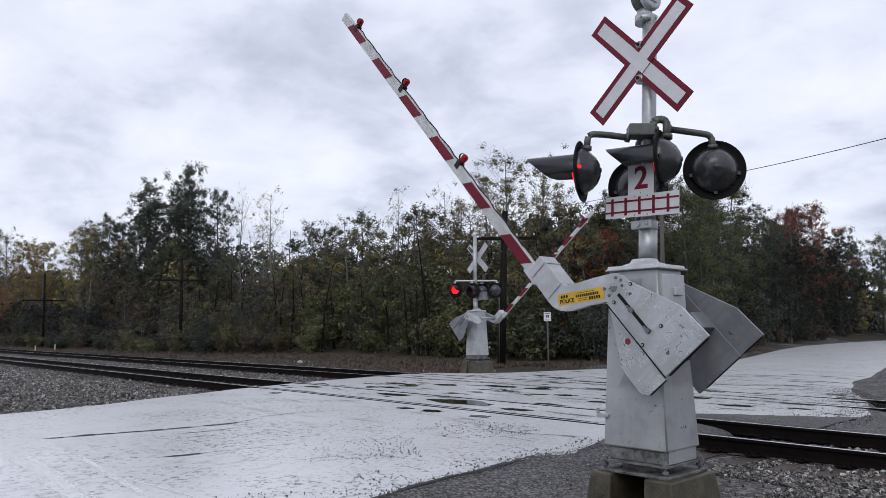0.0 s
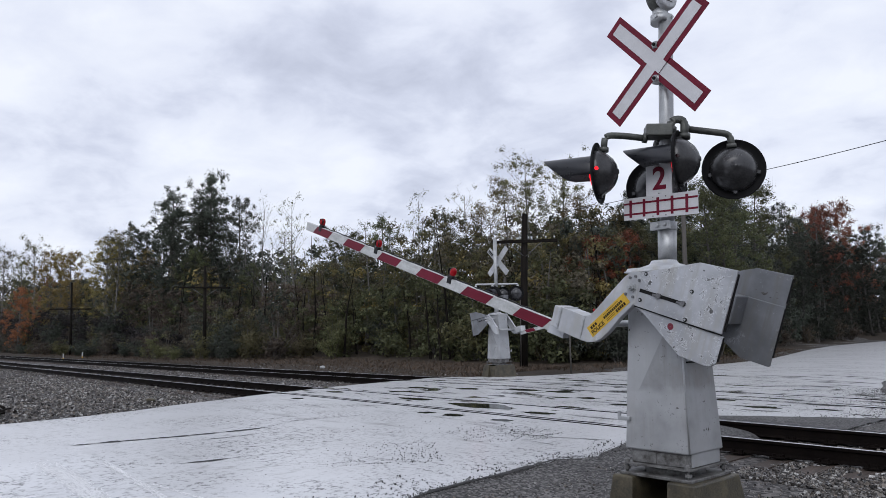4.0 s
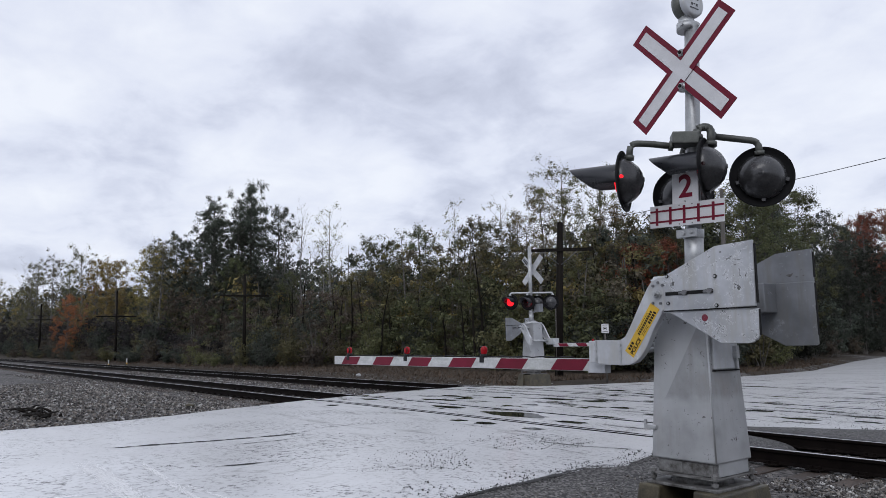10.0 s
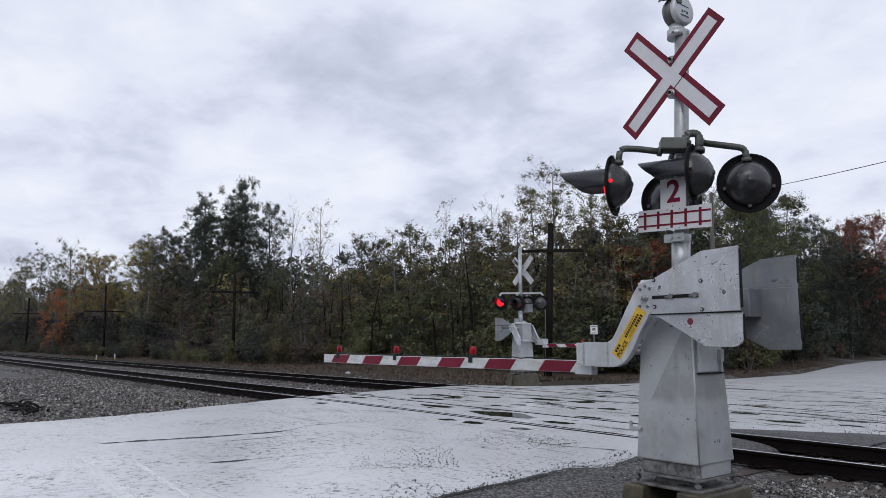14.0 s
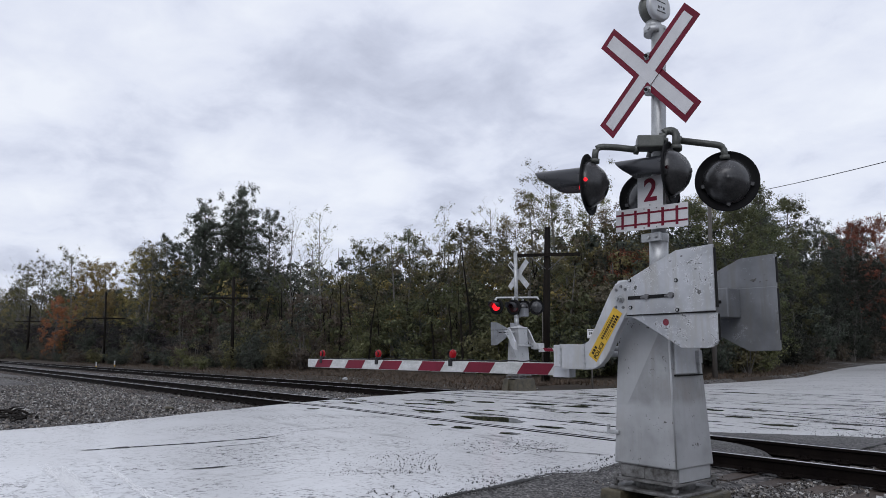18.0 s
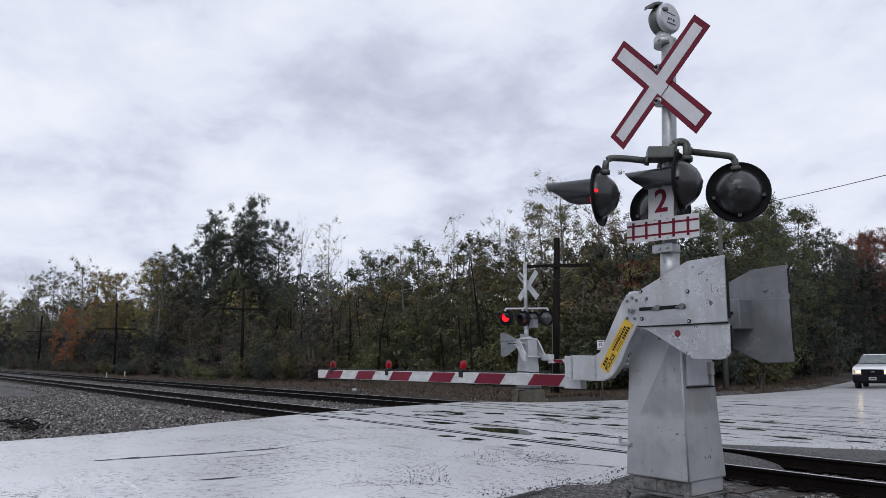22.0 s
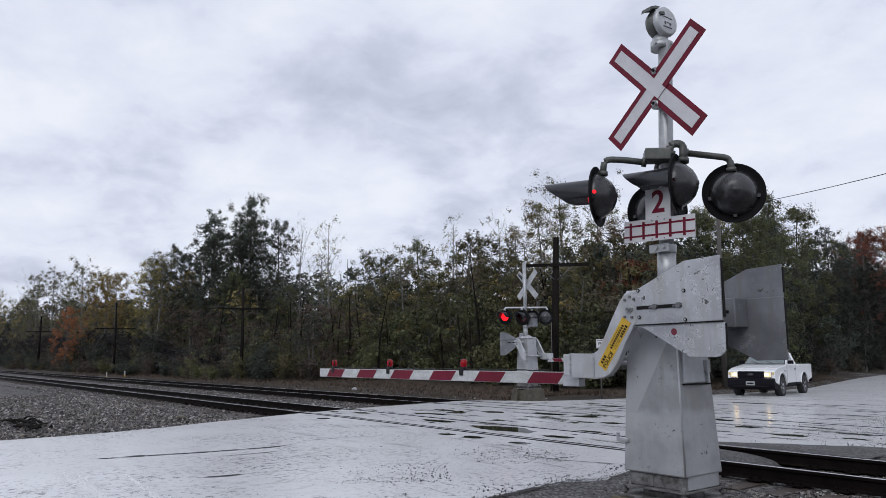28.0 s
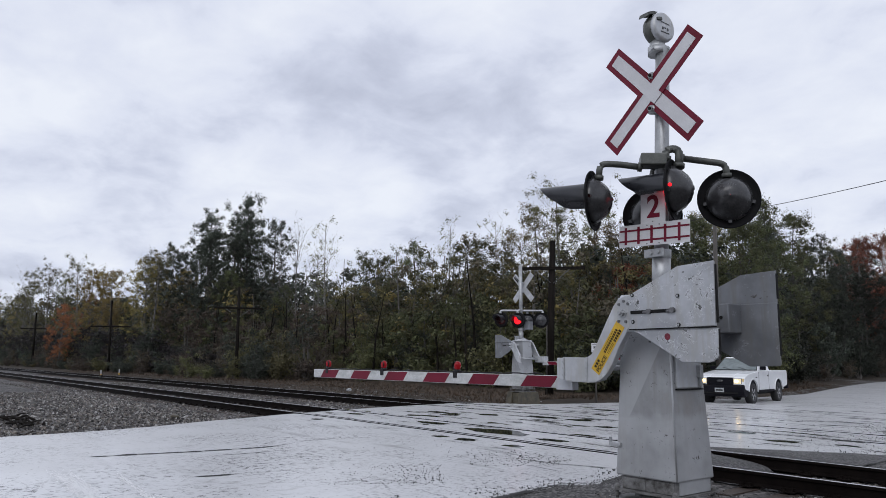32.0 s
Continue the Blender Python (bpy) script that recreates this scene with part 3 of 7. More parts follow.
def lettering(name, text, size, mat, parent, m):
    cu = bpy.data.curves.new(name, "FONT")
    cu.body, cu.size, cu.align_x, cu.align_y, cu.extrude, cu.offset = text, size, "CENTER", "CENTER", 0.0008, size * 0.022
    tmp = bpy.data.objects.new("tmp", cu)
    me = bpy.data.meshes.new_from_object(tmp)
    bpy.data.objects.remove(tmp)
    me.materials.append(MAT[mat])
    ob = new(name, me)
    ob.parent, ob.matrix_basis = parent, m
    return ob

# ---- ground, road, tracks ----
ROAD_LEFT = ((-60, -9.6), (-9, -10.9), (-5, -11.3), (-2, -12.6), (-0.9, -13.1), (1.5, -13.9), (4.1, -14.5), (6.6, -14.8), (8.9, -13.2), (14, -13.0), (21, -13.0), (27, -13.5), (32, -15.0), (43, -18.2), (54, -20.8), (71, -22.8), (120, -23.0))
ROAD_RIGHT = ((-60, 1.6), (-9, -0.4), (-6, -1.30), (-4.9, -1.55), (-4.5, -1.64), (-3.7, -1.76), (-2.8, -1.86), (-2.3, -1.72), (-1.6, -1.85), (-0.9, -2.1), (0, -2.2), (1.5, -2.0), (1.57, -0.75), (3.1, -0.75), (4.8, -1.05), (6.4, -1.6), (9, -2.7), (13, -3.95), (15.5, -4.3), (19, -5.1), (22.4, -5.8), (26, -5.0), (31, -2.0), (40, -1.0), (120, -1.0))


def along(table, y):
    return float(np.interp(y, [r[0] for r in table], [r[1] for r in table]))


def road_z(y):
    return float(np.interp(y, (-60, 7, 10, 16, 34, 60, 120), (0.0, 0.0, -0.05, -0.13, -0.14, -0.10, -0.05)))


def ground_z(x, y):
    l, r = along(ROAD_LEFT, y), along(ROAD_RIGHT, y)
    if x < l:
        z = float(np.interp(y, (-60, -3.0, -1.6, 8.0, 9.5, 13, 18, 30, 60, 200), (-0.06, -0.05, -0.20, -0.20, -0.02, 0.10, 0.45, 1.6, 4.0, 9.0)))
        z = z if y < 10 else z * min(1.0, max(0.0, (l - x - 1.0) / 22.0)) - 0.04
    else:
        z = float(np.interp(y, (-60, -3.0, -1.2, 8.0, 10, 20, 60, 200), (-0.13, -0.13, -0.20, -0.20, -0.10, -0.08, 0.0, 5.0)))
    d = min(x - l, r - x)
    if d > -0.5:
        z = min(z, road_z(y) - 0.03 - 0.10 * min(max((d + 0.5) / 0.8, 0), 1))
    return z + 0.025 * noise.noise((x * 0.7, y * 0.7, 0)) * (1 if abs(x) < 60 else 0)


def axis_steps(fine_lo, fine_hi, step, reach):
    a = list(np.arange(fine_lo, fine_hi + 0.01, step))
    w = step
    while a[-1] < reach:
        w *= 1.35
        a.append(a[-1] + w)
    w = step
    while a[0] > -reach:
        w *= 1.35
        a.insert(0, a[0] - w)
    return a


gx, gy = axis_steps(-48, 10, 0.5, 2500), axis_steps(-12, 34, 0.4, 2500)
gv = [(x, y, ground_z(x, y)) for y in gy for x in gx]
gf = [(j * len(gx) + i, j * len(gx) + i + 1, (j + 1) * len(gx) + i + 1, (j + 1) * len(gx) + i) for j in range(len(gy) - 1) for i in range(len(gx) - 1)]
ground = raw_mesh("ground", gv, gf, "ground", smooth=True)
tagged(ground, "wet grey crushed gravel ground beside the tracks", "ground", kind="structure")

# brown verge between the far track and the woods
vx, vy = list(np.arange(-46, -12.0, 0.7)), list(np.arange(8.3, 30, 0.6)) + list(np.arange(30.5, 96, 2.5))
vx = [-420, -300, -220, -160, -120, -95, -80, -70, -62, -56, -51] + vx
vv, vf = [], []
for y in vy:
    lim = along(ROAD_LEFT, y) - 0.12 + 0.15 * noise.noise((y * 1.3, 9.0, 0))
    for x in vx:
        xx = min(x, lim)
        vv.append((xx, y, ground_z(xx, y) + 0.02 + (0.03 * noise.noise((xx * 0.9, y * 0.9, 6)) if x < lim - 1 else -0.01)))
for j in range(len(vy) - 1):
    vf += [(j * len(vx) + i, j * len(vx) + i + 1, (j + 1) * len(vx) + i + 1, (j + 1) * len(vx) + i) for i in range(len(vx) - 1)]
tagged(raw_mesh("verge", vv, vf, "soil", smooth=True), "brown soil verge with dead grass before the woods", "verge", kind="structure")

RAIL_Y = (0.0, 1.51, 4.86, 6.37)
road = new("road")
tagged(road, "wet worn grey asphalt road across two railway tracks", "road", kind="structure")


def road_strip(name, y0, y1, step, label="", skirt=0.25, short=0.0):
    ys = list(np.arange(y0, y1, step)) + [y1]
    v, f, n = [], [], 15
    for y in ys:
        l, r = along(ROAD_LEFT, y), along(ROAD_RIGHT, y)
        l += 0.12 * noise.noise((y * 0.9, 3.1, 0))
        r += (0.16 if y < 5 else 0.05) * noise.noise((y * 1.1, 7.7, 0)) - short
        mid = 1 - abs(2 * (y - y0) / (y1 - y0) - 1)
        out = skirt * (0.55 + 0.45 * min(1, 2 * mid)) if short else skirt
        for i in range(n):
            u = i / (n - 1)
            crown = 0.0 if -1.5 < y < 8 else 0.05 * math.sin(math.pi * u) * min(1, abs(y - 3) / 8 - 0.5)
            v.append((l + (r - l) * u, y, road_z(y) + crown + (0.0 if 0 < i < n - 1 else -0.015)))
        out *= 1 + 0.35 * noise.noise((y * 1.7, 4.4, 0))
        for x in (l - 0.25, r + out):
            v.append((x, y, road_z(y) - 0.14 - (0.05 if short and x > r else 0)))
    w = n + 2
    for j in range(len(ys) - 1):
        a, b = j * w, (j + 1) * w
        f += [(a + i, a + i + 1, b + i + 1, b + i) for i in range(n - 1)]
        f += [(a + n, a, b, b + n), (a + n - 1, a + n + 1, b + n + 1, b + n - 1)]
    for row, rev in ((0, False), (len(ys) - 1, True)):
        o = row * w
        e = len(v)
        v += [(v[o + i][0], v[o + i][1], v[o + i][2] - 0.12) for i in range(n)]
        f += [((o + i, e + i, e + i + 1, o + i + 1) if not rev else (o + i, o + i + 1, e + i + 1, e + i)) for i in range(n - 1)]
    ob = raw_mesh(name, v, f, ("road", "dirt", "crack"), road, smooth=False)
    for j in range(len(ys) - 1):
        for k in (n - 1, n):
            ob.data.polygons[j * (n + 1) + k].material_index = 1
    for face in ob.data.polygons[(len(ys) - 1) * (n + 1):]:
        face.material_index = 2
    if label:
        ob["label"] = label
    return ob


road_strip("approach_pavement", -60, -0.105, 0.5)
road_strip("crossing_panel", 0.14, 1.40, 0.12, "asphalt panel between two rails", 0.35, 0.75)
road_strip("crossing_panel", 1.585, 4.78, 0.4, "asphalt panel between the two tracks", 1.1)
road_strip("crossing_panel", 4.97, 6.26, 0.25, "asphalt panel between two rails")
road_strip("far_pavement", 6.43, 120, 0.6)

# dark gritty shoulder beside the near signal
sv, sf, sn = [], [], 26
sy = list(np.arange(-30, -0.72, 0.22))
for y in sy:
    r = along(ROAD_RIGHT, y)
    e = r - 0.18 + 0.10 * noise.noise((y * 0.8, 1.3, 0)) + 0.09 * noise.noise((y * 3.1, 5.3, 0))
    for i in range(sn):
        u = (i / (sn - 1)) ** 1.7
        x = e + u * float(np.interp(y, (-6.6, -5.4, -4.6, -3.0, -0.7), (7.0, 2.1, 1.75, 1.45, 0.9)))
        drop = float(np.interp(x - e, (0, 0.10, 0.5, 1.3, 3.0), (0.002, 0.012, -0.035, -0.085, -0.10)))
        sv.append((x, y, road_z(y) + drop + 0.012 * noise.noise((x * 2.3, y * 2.3, 2.0)) * min(1, 6 * u)))
for j in range(len(sy) - 1):
    sf += [(j * sn + i, j * sn + i + 1, (j + 1) * sn + i + 1, (j + 1) * sn + i) for i in range(sn - 1)]
shoulder = raw_mesh("road_shoulder", sv, sf, "dirt", road, smooth=True)
shoulder["label"] = "dark wet gritty shoulder"

# dark unworn strip along the second rail, and a heap of asphalt fines
sv, sf = [], []
xs = list(np.linspace(-4.2, -0.735, 30))
for x in xs:
    far = 1.62 + float(np.interp(x, (-4.2, -3.2, -2.0, -0.6), (0.02, 0.25, 0.95, 1.5))) * (1 + 0.3 * noise.noise((x * 1.4, 0.4, 0)) + 0.15 * noise.noise((x * 5.0, 2.4, 0)))
    for i in range(6):
        sv.append((x, 1.60 + (far - 1.60) * i / 5, 0.006 + 0.004 * math.sin(math.pi * i / 5)))
for j in range(len(xs) - 1):
    sf += [(j * 6 + i, (j + 1) * 6 + i, (j + 1) * 6 + i + 1, j * 6 + i + 1) for i in range(5)]
strip = raw_mesh("gritty_strip", sv, sf, "heap", road, smooth=True)
strip["label"] = "dark gritty asphalt strip along the rail"
sv, sf, n = [], [], 20
for j in range(13):
    v_ = -1 + 2 * j / 12
    for i in range(n):
        u = i / (n - 1)
        h = math.sqrt(max(0.0, 1 - (max(u - 0.25, 0) / 0.75) ** 2)) * (1 - 0.25 * v_ * v_)
        x = -3.3 + 1.5 * u + 0.12 * noise.noise((v_ * 2, 3.0, 0))
        sv.append((x, 0.755 + 0.645 * v_, -0.19 + 0.205 * h + 0.018 * noise.noise((x * 4, v_ * 4, 0)) * u))
for j in range(12):
    sf += [(j * n + i, j * n + i + 1, (j + 1) * n + i + 1, (j + 1) * n + i) for i in range(n - 1)]
heap = raw_mesh("asphalt_heap", sv, sf, "heap", road, smooth=True)
heap["label"] = "rounded heap of grey asphalt fines"

def road_top(x, y):
    l, r = along(ROAD_LEFT, y), along(ROAD_RIGHT, y)
    u = min(1.0, max(0.0, (x - l) / (r - l)))
    return road_z(y) + (0.0 if -1.5 < y < 8 else 0.05 * math.sin(math.pi * u) * min(1, abs(y - 3) / 8 - 0.5))


def road_crack(pts, width, seed, mat="crack", label="ragged dark crack in the asphalt", lift=0.004):
    """A ragged strip along a line on the road, a little open here and there."""
    pts = [Vector((x, y, 0)) for x, y in pts]
    v, f = [], []
    rows = [a.lerp(b, k / max(2, int((b - a).length / 0.045))) for a, b in zip(pts, pts[1:]) for k in range(max(2, int((b - a).length / 0.045)))] + [pts[-1]]
    for i, p in enumerate(rows):
        d = (rows[min(i + 1, len(rows) - 1)] - rows[max(i - 1, 0)]).normalized()
        n = Vector((-d.y, d.x, 0))
        taper = min(1.0, i / 6, (len(rows) - 1 - i) / 6)
        w = width * taper * max(0.10, 0.55 + 1.1 * noise.noise((i * 0.22, seed, 0)) + 0.5 * noise.noise((i * 0.9, seed, 3)))
        off = 0.035 * noise.noise((i * 0.12, seed, 7)) + 0.012 * noise.noise((i * 0.7, seed, 9))
        for sg in (-1, 1):
            q = p + n * (off + sg * w / 2)
            v.append((q.x, q.y, road_top(q.x, q.y) + lift))
    f = [(2 * i, 2 * i + 1, 2 * i + 3, 2 * i + 2) for i in range(len(rows) - 1)]
    ob = raw_mesh("crack", v, f, mat, road)
    ob["label"] = label


for k, (line, w) in enumerate((
        (((-7.10, -6.3), (-7.04, -5.8), (-6.92, -4.9), (-6.88, -4.05), (-6.98, -3.6)), 0.17), (((-6.98, -3.6), (-7.42, -2.9), (-7.40, -2.3), (-7.30, -1.5)), 0.035), (((-4.70, -5.95), (-4.64, -5.05)), 0.075), (((-4.08, -6.40), (-4.10, -5.95)), 0.022), (((-5.9, -5.2), (-5.95, -4.3)), 0.03), (((-6.3, -5.0), (-6.35, -3.7)), 0.025),
        (((-5.06, -3.1), (-5.13, -2.4)), 0.018), (((-8.6, -4.6), (-8.65, -3.6)), 0.03), (((-8.0, -3.2), (-8.1, -2.2)), 0.03), (((-10.4, -1.4), (-9.0, -0.75), (-7.6, -0.62)), 0.03),
        (((-4.2, -1.6), (-3.2, -1.5), (-2.4, -1.2)), 0.05), (((-3.3, -1.9), (-2.6, -2.0)), 0.035), (((-9.5, 12.0), (-6.5, 12.1), (-4.4, 11.9)), 0.10), (((-8.2, 9.2), (-5.9, 8.9), (-3.5, 9.1)), 0.09), (((-5.2, 7.7), (-3.9, 7.5)), 0.10))):
    road_crack(line, w, 3.7 * k + 1)
# ragged dark trough where the pavement ends
road_crack([(along(ROAD_RIGHT, y) - 0.13 + 0.04 * math.sin(3 * y), y) for y in np.arange(-8.0, -2.2, 0.4)], 0.10, 2.9, "crack", "dark ragged trough along the pavement's edge", 0.017)


def puddle(x, y, rx, ry, seed):
    """A thin sheet of standing water with a ragged edge."""
    n, v = 40, [(x, y, road_top(x, y) + 0.005)]
    for i in range(n):
        w = 2 * math.pi * i / n
        k = 1 + 0.45 * noise.noise((math.cos(w) * 1.3 + seed, math.sin(w) * 1.3, 0)) + 0.22 * noise.noise((math.cos(w) * 4 + seed, math.sin(w) * 4, 2))
        px, py = x + rx * k * math.cos(w), y + ry * k * math.sin(w)
        v.append((px, py, road_top(px, py) + 0.005))
    ob = raw_mesh("puddle", v, [(0, i + 1, (i + 1) % n + 1) for i in range(n)], "puddle", road, smooth=True)
    ob["label"] = "shallow puddle on the asphalt"


for k, q in enumerate(((-9.04, 0.95, 0.75, 0.20), (-6.96, 0.82, 0.80, 0.36), (-6.77, -0.63, 0.22, 0.16), (-6.10, -0.60, 0.30, 0.22), (-4.97, -0.58, 0.28, 0.16), (-5.22, 0.56, 0.42, 0.17), (-8.9, 4.15, 0.7, 0.28), (-11.3, -0.6, 0.22, 0.16), (-7.77, 4.2, 0.55, 0.25),
                         (-4.07, 4.55, 0.42, 0.17), (-2.82, 3.67, 0.42, 0.16), (-8.3, 12.2, 0.8, 0.22), (-10.2, 3.6, 0.5, 0.25), (-11.6, 3.1, 0.6, 0.2), (-6.3, 3.3, 0.35, 0.2), (-5.2, 5.6, 0.3, 0.2), (-7.2, 7.2, 0.5, 0.22), (-9.8, 7.6, 0.6, 0.25), (-5.0, 2.6, 0.3, 0.15), (-8.2, 2.6, 0.3, 0.18), (-12.2, 1.0, 0.4, 0.18))):
    puddle(q[0], q[1], q[2] * (1.0 if k == 1 else 0.72), q[3] * (1.0 if k == 1 else 0.80), 2.3 * k)
# worn stop bar and edge line
def worn_mark(name, a, b, width, seed, keep, label):
    """Paint left on the road between two points, brushed thin along its length."""
    rng = np.random.default_rng(seed)
    a, b = Vector((*a, 0)), Vector((*b, 0))
    d = (b - a).normalized()
    n = Vector((-d.y, d.x, 0))
    v, f, step, wide = [], [], 0.022, 0.007
    for u in np.arange(0, (b - a).length, step):
        for w in np.arange(-width / 2, width / 2, wide):
            fade = min(1.0, u / 0.8, ((b - a).length - u) / 0.4, (width / 2 - abs(w)) / (0.35 * width) + 0.1)
            wear = 0.55 * noise.noise((u * 6, w * 60, seed)) + 0.45 * noise.noise((u * 1.6, w * 9, seed + 3))
            if rng.random() > keep * fade + 0.8 * wear:
                continue
            o = len(v)
            for du, dw in ((0, 0), (step, 0), (step, wide), (0, wide)):
                q = a + d * (u + du + rng.uniform(-0.006, 0.006)) + n * (w + dw + rng.uniform(-0.002, 0.002))
                v.append((q.x, q.y, road_top(q.x, q.y) + 0.0035))
            f.append((o, o + 1, o + 2, o + 3))
    ob = raw_mesh(name, v, f, "road_paint", road)
    ob["label"] = label


worn_mark("stop_line", (-6.1, -6.84), (-2.9, -6.99), 0.27, 5, 0.80, "worn white stop line")
worn_mark("lane_mark", (-5.8, -6.33), (-2.8, -6.56), 0.09, 6, 0.70, "thin worn white line")
worn_mark("lane_mark", (-4.2, -6.44), (-2.6, -6.27), 0.05, 8, 0.62, "thin worn white line")
worn_mark("lane_mark", (-3.99, -8.4), (-3.99, -7.1), 0.06, 7, 0.75, "thin worn white line")
RAIL_PROFILE = ((-0.070, -0.171), (0.070, -0.171), (0.070, -0.160), (0.012, -0.140), (0.009, -0.045), (0.036, -0.034), (0.036, -0.006), (0.029, 0.0), (-0.029, 0.0), (-0.036, -0.006), (-0.036, -0.034), (-0.009, -0.045), (-0.012, -0.140), (-0.070, -0.160))


def rail_shape(x0, x1):
    s, n = Shape(), len(RAIL_PROFILE)
    s.v = [Vector((x, y, z)) for x in (x0, x1) for y, z in RAIL_PROFILE]
    for i in range(n):
        s.f.append([i, (i + 1) % n, n + (i + 1) % n, n + i])
        s.k.append(1 if i == 7 else 0)
        s.s.append(False)
    s.f += [list(range(n))[::-1], list(range(n, 2 * n))]
    s.k += [0, 0]
    s.s += [False, False]
    return s


TIE = Shape()
TIE.box(-0.115, 0.115, -1.5, 1.5, -0.17, 0.0, taper=(0.008, 0.0))
TIE_PLATE = Shape()
TIE_PLATE.box(-0.09, 0.09, -0.16, 0.16, 0.0, 0.012)
for sx in (-0.05, 0.05):
    for sy in (-0.095, 0.095):
        TIE_PLATE.box(sx - 0.012, sx + 0.012, sy - 0.016, sy + 0.016, 0.012, 0.045)
tie_mesh = plate_mesh = None
for k, (ya, yb) in enumerate(((RAIL_Y[0], RAIL_Y[1]), (RAIL_Y[2], RAIL_Y[3]))):
    track = new("railway_track" if k == 0 else "railway_track.001")
    tagged(track, "railway track of dark steel rails with shiny worn tops", "railway track", "tracks at the crossing", "structure")
    for y in (ya, yb):
        part("rail", rail_shape(-420, 70), ("rail", "railtop"), track, m=pose(0, y, 0.004))
    xs = [-13.9 - i * 0.53 - (0.5 if k else 0) for i in range(115)] + [-1.37 + i * 0.51 for i in range(26)]
    for i, x in enumerate(xs):
        m = pose(x, (ya + yb) / 2 + random.uniform(-0.06, 0.06), -0.192, 0, 0, random.uniform(-1.5, 1.5))
        if tie_mesh is None:
            ob = part("tie", TIE, "tie", track, m=m)
            tie_mesh = ob.data
        else:
            ob = new("tie", tie_mesh)
            ob.parent, ob.matrix_basis = track, m
        if -1.6 < x < 6 or -22 < x < -13.5:
            for y in (ya, yb):
                mm = pose(x, y, -0.172)
                if plate_mesh is None:
                    pl = part("tie_plate", TIE_PLATE, "rail", track, m=mm)
                    plate_mesh = pl.data
                else:
                    pl = new("tie_plate", plate_mesh)
                    pl.parent, pl.matrix_basis = track, mm


def scatter_stones(name, spots, lo, hi, seed, label, mat="stone"):
    """Loose crushed stones: jittered eight-cornered lumps."""
    rng = np.random.default_rng(seed)
    base = np.array([(-1, -1, -1), (1, -1, -1), (1, 1, -1), (-1, 1, -1), (-1, -1, 1), (1, -1, 1), (1, 1, 1), (-1, 1, 1)], float) * 0.62
    quads = np.array([(3, 2, 1, 0), (4, 5, 6, 7), (0, 1, 5, 4), (1, 2, 6, 5), (2, 3, 7, 6), (3, 0, 4, 7)])
    n = len(spots)
    v = base[None] * (1 + rng.uniform(-0.55, 0.55, (n, 8, 3)))
    size = (lo + (hi - lo) * rng.random(n) ** 2)[:, None, None] * rng.uniform(0.6, 1.25, (n, 1, 3))
    v = v * size / 2
    a, b = rng.uniform(0, 6.28, n), rng.uniform(-0.9, 0.9, n)
    ca, sa, cb, sb = np.cos(a), np.sin(a), np.cos(b), np.sin(b)
    x, y, z = v[..., 0].copy(), v[..., 1].copy(), v[..., 2].copy()
    y2, z2 = y * cb[:, None] - z * sb[:, None], y * sb[:, None] + z * cb[:, None]
    v[..., 0], v[..., 1], v[..., 2] = x * ca[:, None] - y2 * sa[:, None], x * sa[:, None] + y2 * ca[:, None], z2
    v += np.asarray(spots)[:, None, :]
    f = quads[None] + (np.arange(n) * 8)[:, None, None]
    ob = raw_mesh(name, v.reshape(-1, 3).tolist(), f.reshape(-1, 4).tolist(), mat)
    return tagged(ob, label, "gravel", kind="stuff")


def spots_in(n, x0, x1, y0, y1, seed, keep=None, lift=0.004, surf=None):
    rng = np.random.default_rng(seed)
    out = []
    while len(out) < n:
        x, y = rng.uniform(x0, x1), rng.uniform(y0, y1)
        if along(ROAD_LEFT, y) - 0.1 < x < along(ROAD_RIGHT, y) + 0.1:
            continue
        if keep and not keep(x, y):
            continue
        out.append((x, y, (surf(x, y) if surf else ground_z(x, y)) + lift + rng.uniform(-0.008, 0.012)))
    return out

# ---- woods ----


def leaf_quads(centres, size, rng, out, jitter=0.45):
    """Small three-cornered leaves, laid like shingles over their clump, give or take."""
    n = len(centres)
    nrm = out + rng.normal(size=(n, 3)) * jitter
    nrm /= np.linalg.norm(nrm, axis=1)[:, None] + 1e-9
    a = np.cross(nrm, rng.normal(size=(n, 3)))
    a /= np.linalg.norm(a, axis=1)[:, None] + 1e-9
    b = np.cross(nrm, a)
    s = (size * rng.uniform(0.6, 1.3, n))[:, None]
    p = centres
    v = np.stack([p - a * s, p + a * s - b * s * 0.35, p + b * s * 0.75], 1).reshape(-1, 3)
    f = np.arange(n * 3).reshape(-1, 3)
    q = v.reshape(-1, 3, 3)
    flip = np.einsum("ij,ij->i", np.cross(q[:, 1] - q[:, 0], q[:, 2] - q[:, 0]), nrm) < 0
    f[flip] = f[flip][:, ::-1]
    soft = out + nrm * 0.7
    soft /= np.linalg.norm(soft, axis=1)[:, None] + 1e-9
    return v, f, np.repeat(soft, 3, axis=0)


